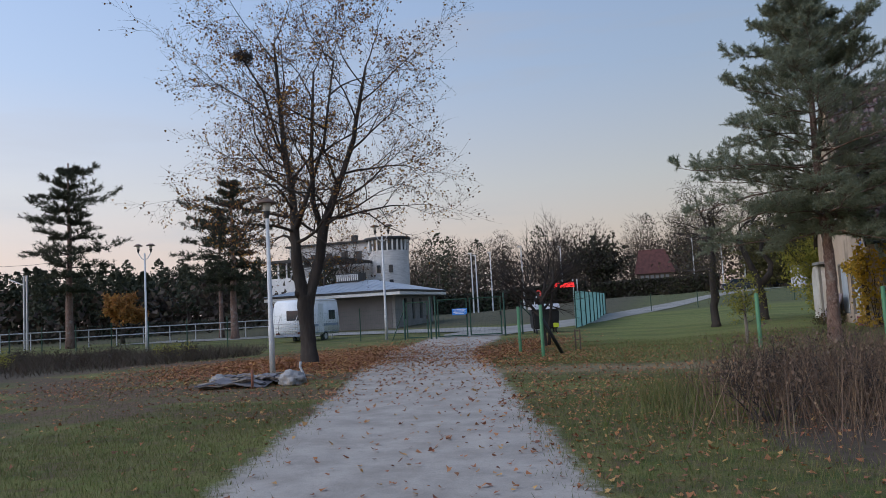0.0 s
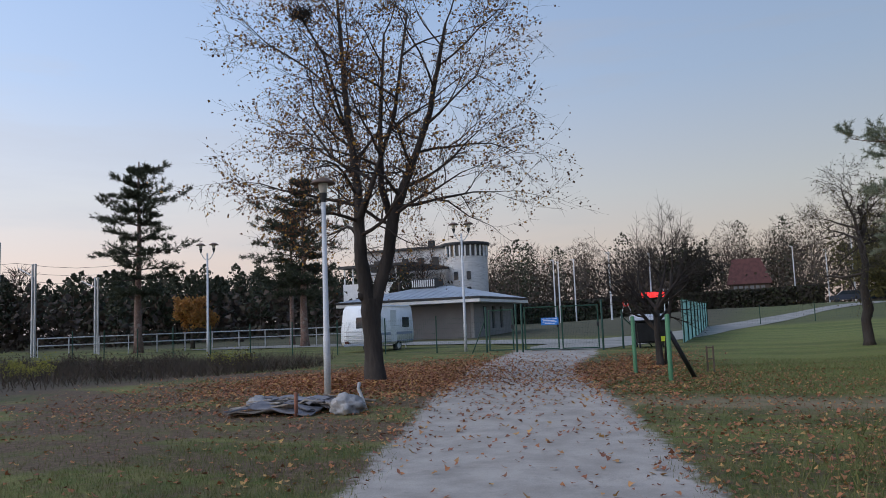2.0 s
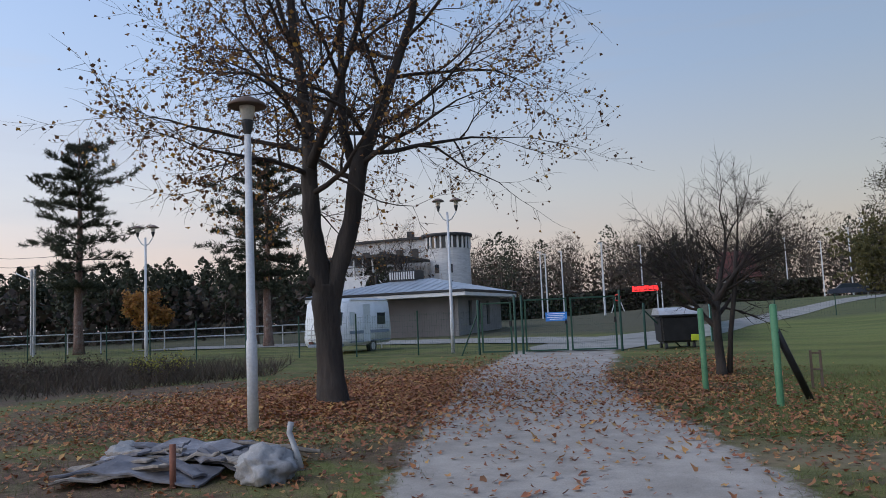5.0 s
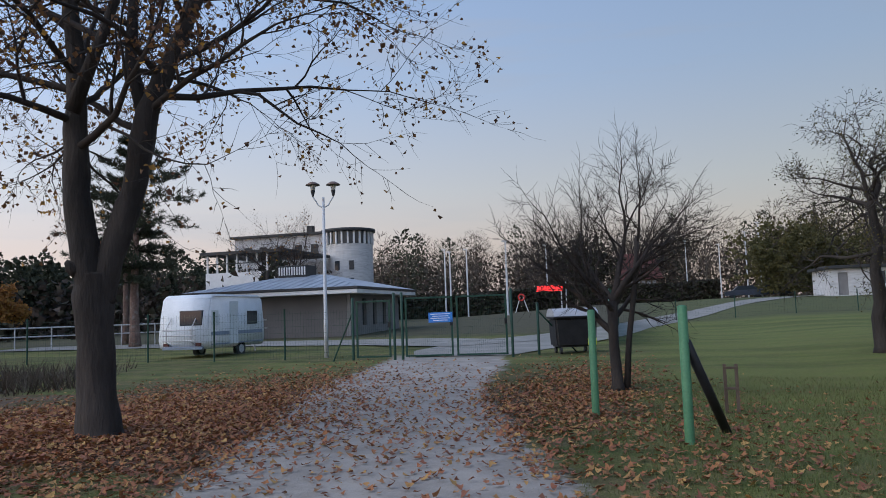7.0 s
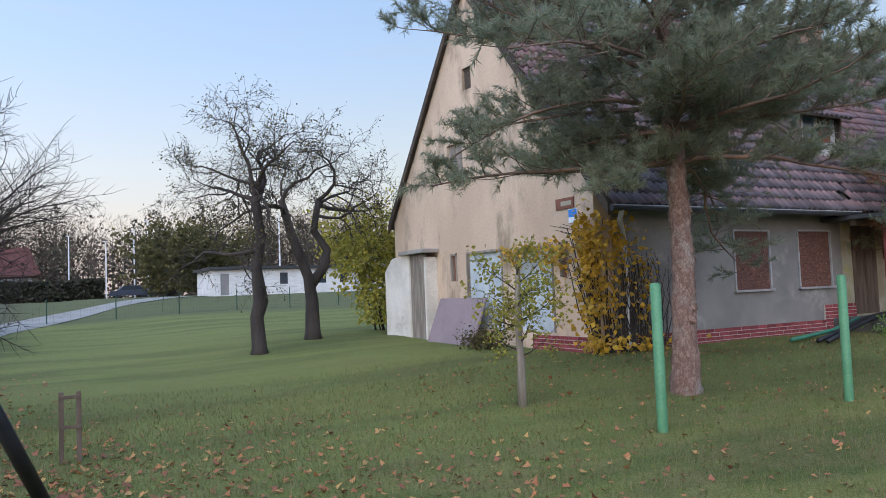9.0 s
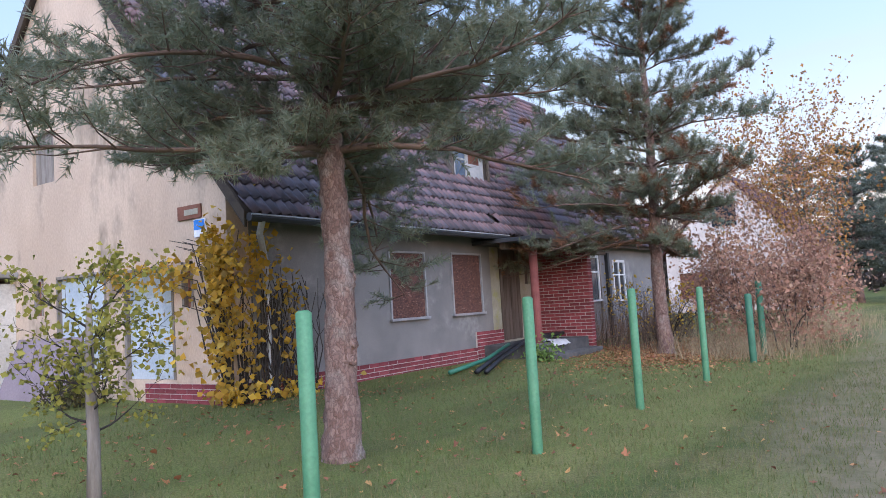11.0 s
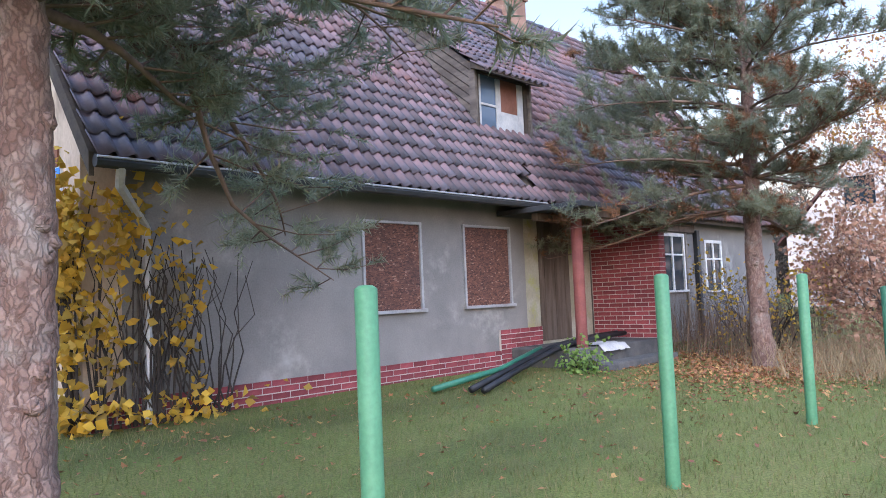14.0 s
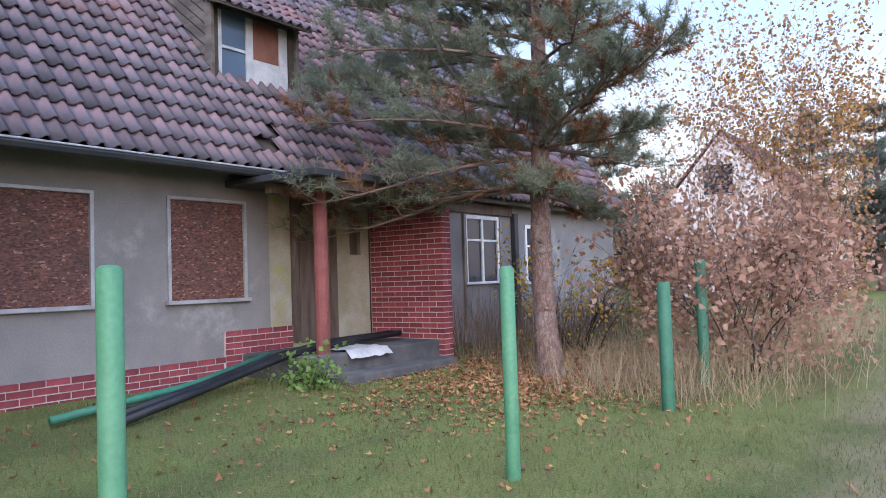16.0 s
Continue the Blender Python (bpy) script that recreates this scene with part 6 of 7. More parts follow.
P_APPLE = dict(wobble=0.34, lift=0.0, taper=0.68, kids=(4, 5), bare=0.25, angle=(35, 80), short=(0.52, 0.8), min_r=0.006)
small_tree("apple_tree", "gnarled old fruit tree with twisted trunk and thin foliage", 1.2, 31.6, 31, [
    ([(0, 0, -0.1), (0.0, 0, 0.15), (-0.04, 0, 0.8), (0.06, 0, 1.15), (-0.02, 0, 1.9), (0.10, 0, 2.6), (0.0, 0, 3.4), (0.2, 0, 3.9)], (0.24, 0.17, 0.15, 0.17, 0.12, 0.11, 0.10, 0.08),
     [((0, 0, 2.3), (-1, 0, 0.45), 1.5, 0.06), ((0.05, 0, 3.2), (-0.9, 0.3, 0.75), 1.6, 0.06), ((0.0, 0, 3.5), (0.35, -0.4, 1.1), 1.45, 0.06), ((0.0, 0, 3.5), (-1.0, -0.3, 0.55), 1.7, 0.06), ((0.1, 0, 3.7), (-0.35, 0.7, 1.0), 1.4, 0.05),
      ((0.1, 0, 3.7), (-0.5, -0.6, 1.0), 1.4, 0.05), ((0.2, 0, 3.9), (0.2, 0.2, 1.2), 1.3, 0.06)])],
    P_APPLE, 3, M_APPLELEAF, 2600, 0.05, 0.06, group="old fruit trees")
small_tree("apple_tree", "gnarled old fruit tree with forked trunk and thin foliage", 3.15, 33.6, 37, [
    ([(0, 0, -0.1), (0.0, 0, 0.2), (0.0, 0, 1.0), (-0.08, 0, 1.6), (-0.5, 0, 2.7), (-0.75, 0, 3.6)], (0.27, 0.20, 0.165, 0.135, 0.12, 0.09),
     [((-0.7, 0, 3.4), (-0.8, 0, 0.85), 1.6, 0.06), ((-0.6, 0, 3.0), (-0.3, 0.6, 0.9), 1.5, 0.05), ((-0.75, 0, 3.5), (0.3, -0.2, 1.1), 1.6, 0.06), ((-0.65, 0, 3.2), (-0.4, -0.7, 0.8), 1.4, 0.05)]),
    ([(0, 0, 1.4), (0.38, 0, 1.9), (0.45, 0, 2.3), (0.10, 0, 2.8), (0.25, 0, 3.6)], (0.14, 0.13, 0.11, 0.095, 0.08),
     [((0.25, 0, 3.5), (1.0, 0, 0.6), 1.7, 0.06), ((0.2, 0, 3.3), (0.7, 0.6, 0.7), 1.5, 0.05), ((0.25, 0, 3.6), (0.4, -0.3, 1), 1.5, 0.06), ((0.2, 0, 3.2), (0.8, -0.5, 0.5), 1.5, 0.05)])],
    P_APPLE, 3, M_APPLELEAF, 2800, 0.05, 0.06, group="old fruit trees")
P_UP = dict(wobble=0.16, lift=0.05, taper=0.66, kids=(5, 6), bare=0.2, angle=(26, 62), short=(0.5, 0.78), min_r=0.004)
small_tree("bare_tree", "small bare tree with many thin upright branches by the fence", -4.55, 25.4, 41, [
    ([(0, 0, -0.1), (0.0, 0, 0.1), (-0.03, 0, 0.8), (-0.02, 0, 1.5)], (0.16, 0.10, 0.085, 0.09),
     [((-0.03, 0, 0.95), (-0.95, 0.0, 0.75), 1.5, 0.065), ((0.0, 0, 1.4), (0.85, 0.1, 0.8), 1.4, 0.06), ((0, 0, 1.5), (-0.45, 0.5, 1), 1.55, 0.055), ((0, 0, 1.5), (0.3, -0.5, 1), 1.55, 0.055), ((-0.02, 0, 1.5), (0.05, 0.2, 1.0), 1.65, 0.06),
      ((0, 0, 1.35), (-0.9, 0.3, 0.7), 1.5, 0.05), ((0, 0, 1.2), (0.5, 0.7, 0.8), 1.3, 0.05), ((0, 0, 1.3), (-0.4, -0.8, 0.8), 1.35, 0.05)]),
    ([(0.14, 0.05, -0.1), (0.22, 0.05, 0.8), (0.38, 0.05, 1.8), (0.45, 0.05, 2.6)], (0.06, 0.05, 0.045, 0.035), [((0.45, 0.05, 2.5), (0.3, 0, 1), 1.0, 0.03)])],
    P_UP, 3, M_APPLELEAF, 0, 0.05)
P_SAP = dict(wobble=0.12, lift=0.03, taper=0.7, kids=(2, 4), bare=0.15, angle=(35, 65), short=(0.5, 0.7), min_r=0.003)
small_tree("sapling_tree", "thin sapling with a few yellowing leaves on the lawn", 1.6, 22.1, 43, [
    ([(0, 0, -0.05), (0.01, 0, 0.5), (-0.01, 0, 1.0), (0.0, 0, 1.5)], (0.055, 0.045, 0.035, 0.02),
     [((0, 0, 0.55 + 0.085 * i), (math.cos(i * 2.4), math.sin(i * 2.4), 0.45), 0.38, 0.012) for i in range(11)] + [((0, 0, 1.48), (0, 0, 1), 0.25, 0.012)])],
    P_SAP, 2, M_OLIVE, 1500, 0.05, 0.06, M_OLDWOOD)
P_BUSH = dict(wobble=0.14, lift=0.02, taper=0.7, kids=(3, 5), bare=0.25, angle=(25, 60), short=(0.5, 0.75), min_r=0.003, leaf_depth=2)


def bush(name, label, x, y, seed, spread_r, height, count, leaf, size, stems=9, depth=2):
    rnd = random.Random(seed)
    st = []
    for i in range(stems):
        a = rnd.uniform(0, 6.283)
        o = spread_r * 0.35 * rnd.random()
        d0 = (math.cos(a) * spread_r * 0.8, math.sin(a) * spread_r * 0.8, height)
        b = (math.cos(a) * o, math.sin(a) * o, -0.05)
        e = (b[0] + d0[0] * 0.12, b[1] + d0[1] * 0.12, height * 0.16)
        st.append(([b, e], (0.016 + 0.002 * height, 0.012), [(e, d0, height * 0.55, 0.012)]))
    t = small_tree(name, label, x, y, seed, st, P_BUSH, depth, leaf, count, size, 0.12)
    # leaves low down among the stems
    rng = np.random.default_rng(seed)
    k = count // 3
    a, r = rng.uniform(0, 6.283, k), spread_r * 0.75 * np.sqrt(rng.random(k))
    low = np.stack([r * np.cos(a), r * np.sin(a), height * (0.06 + 0.5 * rng.random(k))], 1)
    v, f = leaves_mesh(low, size, rng)
    tri_object("low_foliage", v, f, leaf, t)
    return t


bush("shrub", "large shrub with withered red-brown leaves", 15.6, 19.9, 51, 1.9, 2.5, 4300, M_REDLEAF, 0.085, 14)
bush("shrub", "withered brown shrub behind the green posts", 17.8, 20.8, 52, 2.0, 2.4, 3600, M_REDLEAF, 0.085, 12)
bush("shrub", "bare thicket with scattered yellow leaves beside the porch", 17.0, 23.0, 53, 1.7, 1.7, 500, M_YELLOW, 0.08, 16)
bush("shrub", "olive yellow bush at the back corner of the house", 6.0, 35.0, 54, 1.3, 3.4, 7000, M_GOLDOLIVE, 0.11, 16)
bush("shrub", "low green weed clump below the gable", 4.6, 27.6, 55, 0.7, 0.4, 900, M_APPLELEAF, 0.05, 12, 1)
bush("shrub", "leafy green weed by the porch step", 11.5, 23.5, 56, 0.28, 0.30, 330, M_FERN, 0.07, 10, 1)
for i, (x, y, s, hh, lf) in enumerate(((25, 20.8, 1.5, 6.6, M_REDLEAF), (28, 23.5, 1.6, 8.2, M_REDLEAF), (31, 21.3, 1.7, 8.2, M_ORANGE))):
    bush("birch_tree", "slender young tree with thin orange autumn leaves", x, y, 60 + i, s, hh, (1000, 2200, 4500)[i], lf, (0.10, 0.12, 0.13)[i], 10)
for i, (x, y, hh) in enumerate(((44, 18, 9), (48, 21.5, 9.5), (52, 15.5, 10), (46, 11, 9.5), (58, 20, 11), (52, 25, 10), (62, 13, 11), (40, 33, 9))):
    pine(x, y, hh, 2.2, 3.0, 70 + i, False, "dark pine at the edge of the wood", 0.2, group="woodland edge pines", needle=M_MIDNEEDLE)
for i, (x, y, h_, n_, lf, lab) in enumerate(((-33.4, 66.8, 11, 160, M_MAPLELEAF, "bare tree before the white building"), (-31.2, 67.9, 11.5, 160, M_MAPLELEAF, "bare tree before the white building"),
                                             (-43, 50, 4.6, 3400, M_ORANGE, "orange autumn tree at the edge of the wood"))):
    small_tree("autumn_tree", lab, x, y, 90 + i, [([(0, 0, -0.2), (0, 0, h_ * 0.25), (0.1, 0, h_ * 0.45)], (0.2, 0.15, 0.12),
               [((0, 0, h_ * (0.25 + 0.05 * j)), (math.cos(j * 2.4), math.sin(j * 2.4), 1.3), h_ * 0.26, 0.07) for j in range(5)])], P_UP, 3, lf, n_, 0.16 if n_ < 1000 else 0.22, 0.12, group="")


for i, (x, y, s, hh) in enumerate(((0.9, 9.6, 0.7, 0.75), (1.6, 10.6, 0.9, 0.95), (2.6, 9.4, 0.9, 0.8), (2.4, 11.6, 1.0, 1.0), (3.5, 10.6, 1.0, 1.1), (0.8, 11.3, 0.7, 0.75), (1.5, 12.4, 0.9, 0.85))):
    bush("weed_shrub", "tangled dead brown weed clump beside the drive", x, y, 120 + i, s, hh, 420, M_STALK, 0.045, 12)
for i, (x, y, s, hh) in enumerate(((11.5, 108, 4.0, 8.0), (17.0, 112, 4.5, 8.5), (-11.8, 118, 2.2, 8.5))):
    bush("broadleaf_tree", "round olive green tree up the hill", x, y, 140 + i, s, hh, 4500, M_DULLOLIVE if i < 2 else M_HEDGE, 0.4, 12)


# vine over the house corner
def vine():
    t = thing("climbing_vine", "climbing vine with bright yellow leaves over the house corner", "climber", "", (5.3, 25.0, 0.3))
    rnd, rng = random.Random(77), np.random.default_rng(77)
    st, ends = Mesh(), []
    for i in range(46):
        x_ = rnd.uniform(0.1, 1.5)
        pts = [Vector((x_ + rnd.gauss(0, 0.05), -0.12, 0))]
        for j in range(5):
            pts.append(pts[-1] + Vector((rnd.gauss(0, 0.11), rnd.gauss(0, 0.02), rnd.uniform(0.18, 0.44))))
        for p_ in pts:
            p_.y = min(-0.10, p_.y)
        st.tube(pts, (0.012, 0.010, 0.008, 0.006, 0.005, 0.004), 4, False)
    for i in range(30):
        y_, z_ = rnd.uniform(-0.25, 0.9), rnd.uniform(1.2, 2.3)
        pts = [Vector((-0.10 + rnd.uniform(-0.1, 0.05), -0.1, 0)), Vector((-0.12, 0.2 * y_ + rnd.gauss(0, 0.08), 0.5 * z_)), Vector((-0.12, y_ * 0.7, z_)), Vector((-0.15, y_ + 0.2, z_ + 0.1))]
        if i % 3 == 0:
            q = rnd.uniform(0.05, 0.9)
            pts = [Vector((q, -0.10, 0)), Vector((q + rnd.gauss(0, 0.05), -0.13, 0.7)), Vector((q + rnd.gauss(0, 0.08), -0.12, 1.4)), Vector((q + rnd.gauss(0, 0.12), -0.16, z_ + 0.1))]
        st.tube(pts, (0.018, 0.012, 0.008, 0.005), 5, False)
    part("stem", st, M_TWIG, t, "", True)
    pos = []
    for c, s, n_ in (((-0.16, 0.05, 2.1), (0.07, 0.16, 0.20), 110), ((-0.20, -0.06, 1.6), (0.10, 0.12, 0.35), 230), ((-0.2, -0.10, 0.75), (0.10, 0.14, 0.3), 110), ((-0.14, 1.0, 1.75), (0.06, 0.35, 0.15), 70), ((-0.14, 2.0, 1.85), (0.06, 0.5, 0.10), 90),
                     ((-0.2, -0.15, 0.15), (0.15, 0.2, 0.10), 60), ((0.25, -0.22, 1.95), (0.24, 0.06, 0.24), 140), ((0.15, -0.22, 1.1), (0.16, 0.06, 0.45), 110), ((0.95, -0.20, 1.1), (0.12, 0.05, 0.45), 70), ((0.7, -0.28, 0.15), (0.6, 0.10, 0.10), 90), ((-0.14, 0.8, 0.9), (0.06, 0.5, 0.4), 50)):
        pos += [tuple(np.array(c) + rng.normal(size=3) * np.array(s)) for _ in range(int(n_ * 1.3))]
    pos = [p_ for p_ in pos if p_[0] < -0.03 or p_[1] < -0.03]
    v, f = leaves_mesh(pos, 0.112, rng, 0.2)
    tri_object("foliage", v, f, M_YELLOW, t, "bright yellow vine leaves")


vine()

# ---- far woods ----
def woods():
    rng = np.random.default_rng(5)
    sets = {"pine": [[], [], 0], "bare": [[], [], 0], "low": [[], [], 0]}

    def put(key, v, f):
        s = sets[key]
        s[0].append(v)
        s[1].append(f + s[2])
        s[2] += len(v)

    for k in range(760):
        az = rng.uniform(-110, 95)
        left = az < -27
        D = rng.uniform(72, 125) if left else (rng.uniform(120, 185) if az < 30 else rng.uniform(70, 130))
        if -5.0 < az < 2.5 and D < 158:
            D = rng.uniform(158, 185)
        x, y = -4 + D * math.sin(radians(az)), 12 + D * math.cos(radians(az))
        h = (0.074 * D if left else 0.093 * D) * rng.uniform(0.72, 1.18) + 1.0
        z = ground_z(x, y)
        bare = rng.random() < (0.15 if left else 0.78)
        n = 300
        u = rng.random(n)
        if bare:
            rad = 0.24 * h * np.sqrt(np.clip(1 - (u * 1.9 - 0.9) ** 2, 0.02, 1))
            zz = z + h * (0.25 + 0.75 * u)
        else:
            rad = 0.20 * h * np.sqrt(np.clip(1 - (u * 1.5 - 0.45) ** 2, 0.02, 1)) * (0.7 + 0.5 * rng.random(n))
            zz = z + h * (0.30 + 0.70 * u)
        a = rng.uniform(0, 6.283, n)
        r = rad * np.sqrt(rng.random(n))
        pos = np.stack([x + r * np.cos(a), y + r * np.sin(a), zz], 1)
        if bare:
            # twigs standing up and out
            way = np.stack([np.cos(a), np.sin(a), rng.uniform(0.4, 1.8, n)], 1) + rng.normal(size=(n, 3)) * 0.4
            way /= np.linalg.norm(way, axis=1)[:, None]
            w2 = np.cross(way, rng.normal(size=(n, 3)))
            w2 *= 0.045 / np.linalg.norm(w2, axis=1)[:, None]
            put("bare", np.stack([pos - w2, pos + w2, pos + way * rng.uniform(0.5, 1.5, (n, 1))], 1).reshape(-1, 3), np.arange(n * 3).reshape(-1, 3))
            v, f = leaves_mesh(pos[: n // 6] - np.array([0, 0, 0.12 * h]), 0.5, rng)
            put("low", v, f)
        else:
            v, f = leaves_mesh(pos, 0.46, rng)
            put("pine", v, f)
        # undergrowth at the foot
        n = 105
        low = np.stack([x + rng.normal(size=n) * 3.2, y + rng.normal(size=n) * 2.4, z + rng.random(n) ** 1.2 * h * (0.72 if left else 0.66)], 1)
        v, f = leaves_mesh(low, 0.72, rng)
        put("low", v, f)
        if bare:
            # boughs fanning out into the crown
            m = 26
            u2, a2 = rng.uniform(0.25, 0.6, m), rng.uniform(0, 6.283, m)
            b0 = np.stack([np.full(m, x), np.full(m, y), z + h * u2], 1)
            reach = 0.24 * h * rng.uniform(0.4, 1.0, m)
            tip = b0 + np.stack([reach * np.cos(a2), reach * np.sin(a2), h * rng.uniform(0.15, 0.42, m)], 1)
            w2 = np.array([0.05, 0.0, 0.0])
            put("bare", np.stack([b0 - w2, b0 + w2, tip], 1).reshape(-1, 3), np.arange(m * 3).reshape(-1, 3))
        s = 0.011 * h
        put("bare", np.array([(x - s, y, z), (x + s, y, z), (x, y + s, z), (x, y, z + h * 0.95)]), np.array([(0, 1, 3), (1, 2, 3), (2, 0, 3)]))
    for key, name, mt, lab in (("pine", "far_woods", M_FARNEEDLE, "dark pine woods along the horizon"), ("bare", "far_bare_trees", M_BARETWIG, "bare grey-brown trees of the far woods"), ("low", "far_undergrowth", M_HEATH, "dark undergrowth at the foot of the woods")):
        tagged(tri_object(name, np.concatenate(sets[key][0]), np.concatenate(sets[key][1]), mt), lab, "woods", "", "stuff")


woods()
# hedge before the red house
rng = np.random.default_rng(9)
pos = np.stack([rng.uniform(-12.5, 5.0, 9000), rng.uniform(112, 114, 9000), rng.random(9000) ** 0.8 * 2.4], 1)
pos[:, 2] += [ground_z(a, b) for a, b in pos[:, :2]]
v, f = leaves_mesh(pos, 0.4, rng)
tagged(tri_object("hedge", v, f, M_HEDGE), "long clipped dark hedge", "hedge", "", "stuff")
# far hedge behind the gate
pos = np.stack([rng.uniform(-34, -12, 9000), rng.uniform(98, 100, 9000), rng.random(9000) * 2.6], 1)
pos[:, 2] += [ground_z(a, b) for a, b in pos[:, :2]]
v, f = leaves_mesh(pos, 0.45, rng)
tagged(tri_object("hedge", v, f, M_HEDGE), "dark hedge on the slope behind the gate", "hedge", "", "stuff")


# ---- grass, stalks, fallen leaves ----
def blades(name, label, xy, h, w, material, rng, lean=0.35):
    n = len(xy)
    z = np.array([ground_z(a, b) + 0.035 * noise.noise((a * 0.7, b * 0.7, 0)) for a, b in xy]) - 0.005
    p = np.column_stack([xy, z])
    a = rng.uniform(0, 6.283, n)
    b = np.stack([np.cos(a), np.sin(a), np.zeros(n)], 1)
    L = h * rng.uniform(0.5, 1.2, n)
    tip = p + np.stack([rng.normal(size=n) * lean * L, rng.normal(size=n) * lean * L, L], 1)
    ww = (w * rng.uniform(0.6, 1.2, n))[:, None]
    v = np.stack([p - b * ww, p + b * ww, tip], 1).reshape(-1, 3)
    return tagged(tri_object(name, v, np.arange(n * 3).reshape(-1, 3), material), label, "grass", "", "stuff")


def lateral(x, y):
    return x + 0.45 + 0.325 * y - 1.6 * np.clip((y - 24) / 10, 0, 1)


rng = np.random.default_rng(3)
n = 220000
xy = np.stack([rng.uniform(-15, 17, n), rng.uniform(3, 27, n)], 1)
xy = np.concatenate([xy, np.stack([rng.uniform(-9, 4, 90000), rng.uniform(3.5, 12, 90000)], 1), np.stack([rng.uniform(-4, 13, 50000), rng.uniform(17.6, 25, 50000)], 1)])
n = len(xy)
keep = (np.abs(lateral(xy[:, 0], xy[:, 1])) > 1.75 + 0.2 * rng.normal(size=n)) & ~((xy[:, 0] > 5.1) & (xy[:, 1] > 24.8)) & ~((xy[:, 0] > 11.6) & (xy[:, 1] > 23.3))
keep &= ~((np.abs(xy[:, 1] - 16.6) < 0.7) & (xy[:, 0] > -4.5) & (rng.random(n) < 0.85))
keep &= rng.random(n) > 0.55 * np.clip((-5.5 - xy[:, 0]) / 3, 0, 1) * np.clip((xy[:, 1] - 7.5) / 4, 0, 1)
keep &= ((xy[:, 0] - 2.2) * 0.62) ** 2 + ((xy[:, 1] - 9.0) * 0.40) ** 2 > 0.75 + 0.3 * rng.normal(size=n)
blades("lawn_grass", "short green and yellowing grass", xy[keep], 0.065, 0.0035, M_BLADE, rng)
n = 6500
xy = np.stack([rng.normal(2.9, 1.4, n), rng.normal(11.2, 1.5, n)], 1)
xy = xy[(xy[:, 0] > 0.1 + 0.2 * rng.normal(size=len(xy)))]
blades("dry_stalks", "tall dead brown weed stalks", xy, 0.95, 0.006, M_STALK, rng, 0.28)
n = 2200
xy = np.stack([rng.normal(-0.1, 0.5, n), rng.normal(11.3, 1.2, n)], 1)
blades("weed_clump", "low green and straw-coloured weeds", xy, 0.3, 0.006, M_BLADE, rng, 0.4)
n = 7500
xy = np.stack([rng.uniform(13.0, 26, n), rng.normal(20.5, 0.8, n)], 1)
xy = xy[(xy[:, 1] < 24.6) & (xy[:, 1] > 18.4)]
blades("tall_dry_grass", "tall straw-coloured dead grass under the shrubs", xy, 0.62, 0.004, M_STRAW, rng, 0.4)
n = 1800
xy = np.stack([rng.uniform(14.4, 22, n), rng.uniform(22.6, 24.6, n)], 1)
blades("dead_thicket", "thin grey dead stalks beside the house", xy, 1.1, 0.005, M_STALK, rng, 0.15)
n = 16000
xy = np.stack([rng.uniform(-34, -15, n), rng.normal(25, 3.2, n)], 1)
xy = xy[(xy[:, 0] < -16 - 0.5 * np.abs(xy[:, 1] - 26)) & (xy[:, 1] < 32)]
blades("heath", "dark heather and dead weeds beyond the drive", xy, 0.45, 0.012, M_HEATH, rng, 0.6)
for i in range(12):
    bush("heather_shrub", "low dark heather clump beyond the drive", -18.5 - 1.35 * i + 0.5 * math.sin(i * 5), 24.5 + 2.6 * math.sin(i * 2.1), 160 + i, 1.1, 0.75, 700, M_OLIVE if i % 4 == 1 else M_HEATH, 0.06, 12, 1)

rng = np.random.default_rng(8)


def litter(n, cx, cy, sx, sy):
    return np.stack([rng.normal(cx, sx, n), rng.normal(cy, sy, n)], 1)


xy = np.concatenate([litter(15000, -11.2, 20.6, 2.2, 1.9), litter(9000, -11.0, 25.0, 1.9, 3.0), litter(900, -7.4, 22.0, 1.4, 4.0), litter(6000, -5.3, 24.5, 0.8, 3.4), litter(3000, -10.0, 18.9, 1.8, 1.8), litter(700, -6.0, 16.0, 2.6, 4.0),
                     litter(2200, -3.0, 19.5, 1.6, 2.2), litter(2800, -0.6, 11.0, 1.5, 4.2), litter(900, -6.5, 13.5, 1.6, 3.0), litter(2000, -12.8, 15.8, 2.4, 2.4), litter(2600, 0.8, 13.2, 2.2, 2.0), litter(900, 4.0, 21.6, 5.0, 2.0), litter(10000, 15.0, 22.0, 1.9, 0.95), litter(70, -3.6, 8.0, 1.2, 3.5), litter(250, 6, 23.8, 3, .6)])
on_drive = np.abs(xy[:, 0] + 0.45 + 0.325 * xy[:, 1] - 1.6 * np.clip((xy[:, 1] - 24) / 10, 0, 1)) < 1.45
xy = xy[~on_drive | (rng.random(len(xy)) < 0.5)]
xy = xy[~((xy[:, 0] > 5.2) & (xy[:, 1] > 24.6))]
pile = np.exp(-((xy[:, 0] + 11.6) ** 2 + (xy[:, 1] - 19.6) ** 2) / 2.2) * 0.16
pos = np.column_stack([xy, [ground_z(a, b) + 0.035 * noise.noise((a * 0.7, b * 0.7, 0)) for a, b in xy]])
pos[:, 2] += 0.012 + pile * rng.random(len(xy)) + 0.012 * rng.random(len(xy))
v, f = lobed_leaves(pos, np.where(pos[:, 0] > -2.5, 0.068, 0.082), rng)
tagged(tri_object("fallen_leaves", v, f, M_FALLEN), "fallen brown and orange maple leaves strewn over grass and drive", "leaves", "", "stuff")

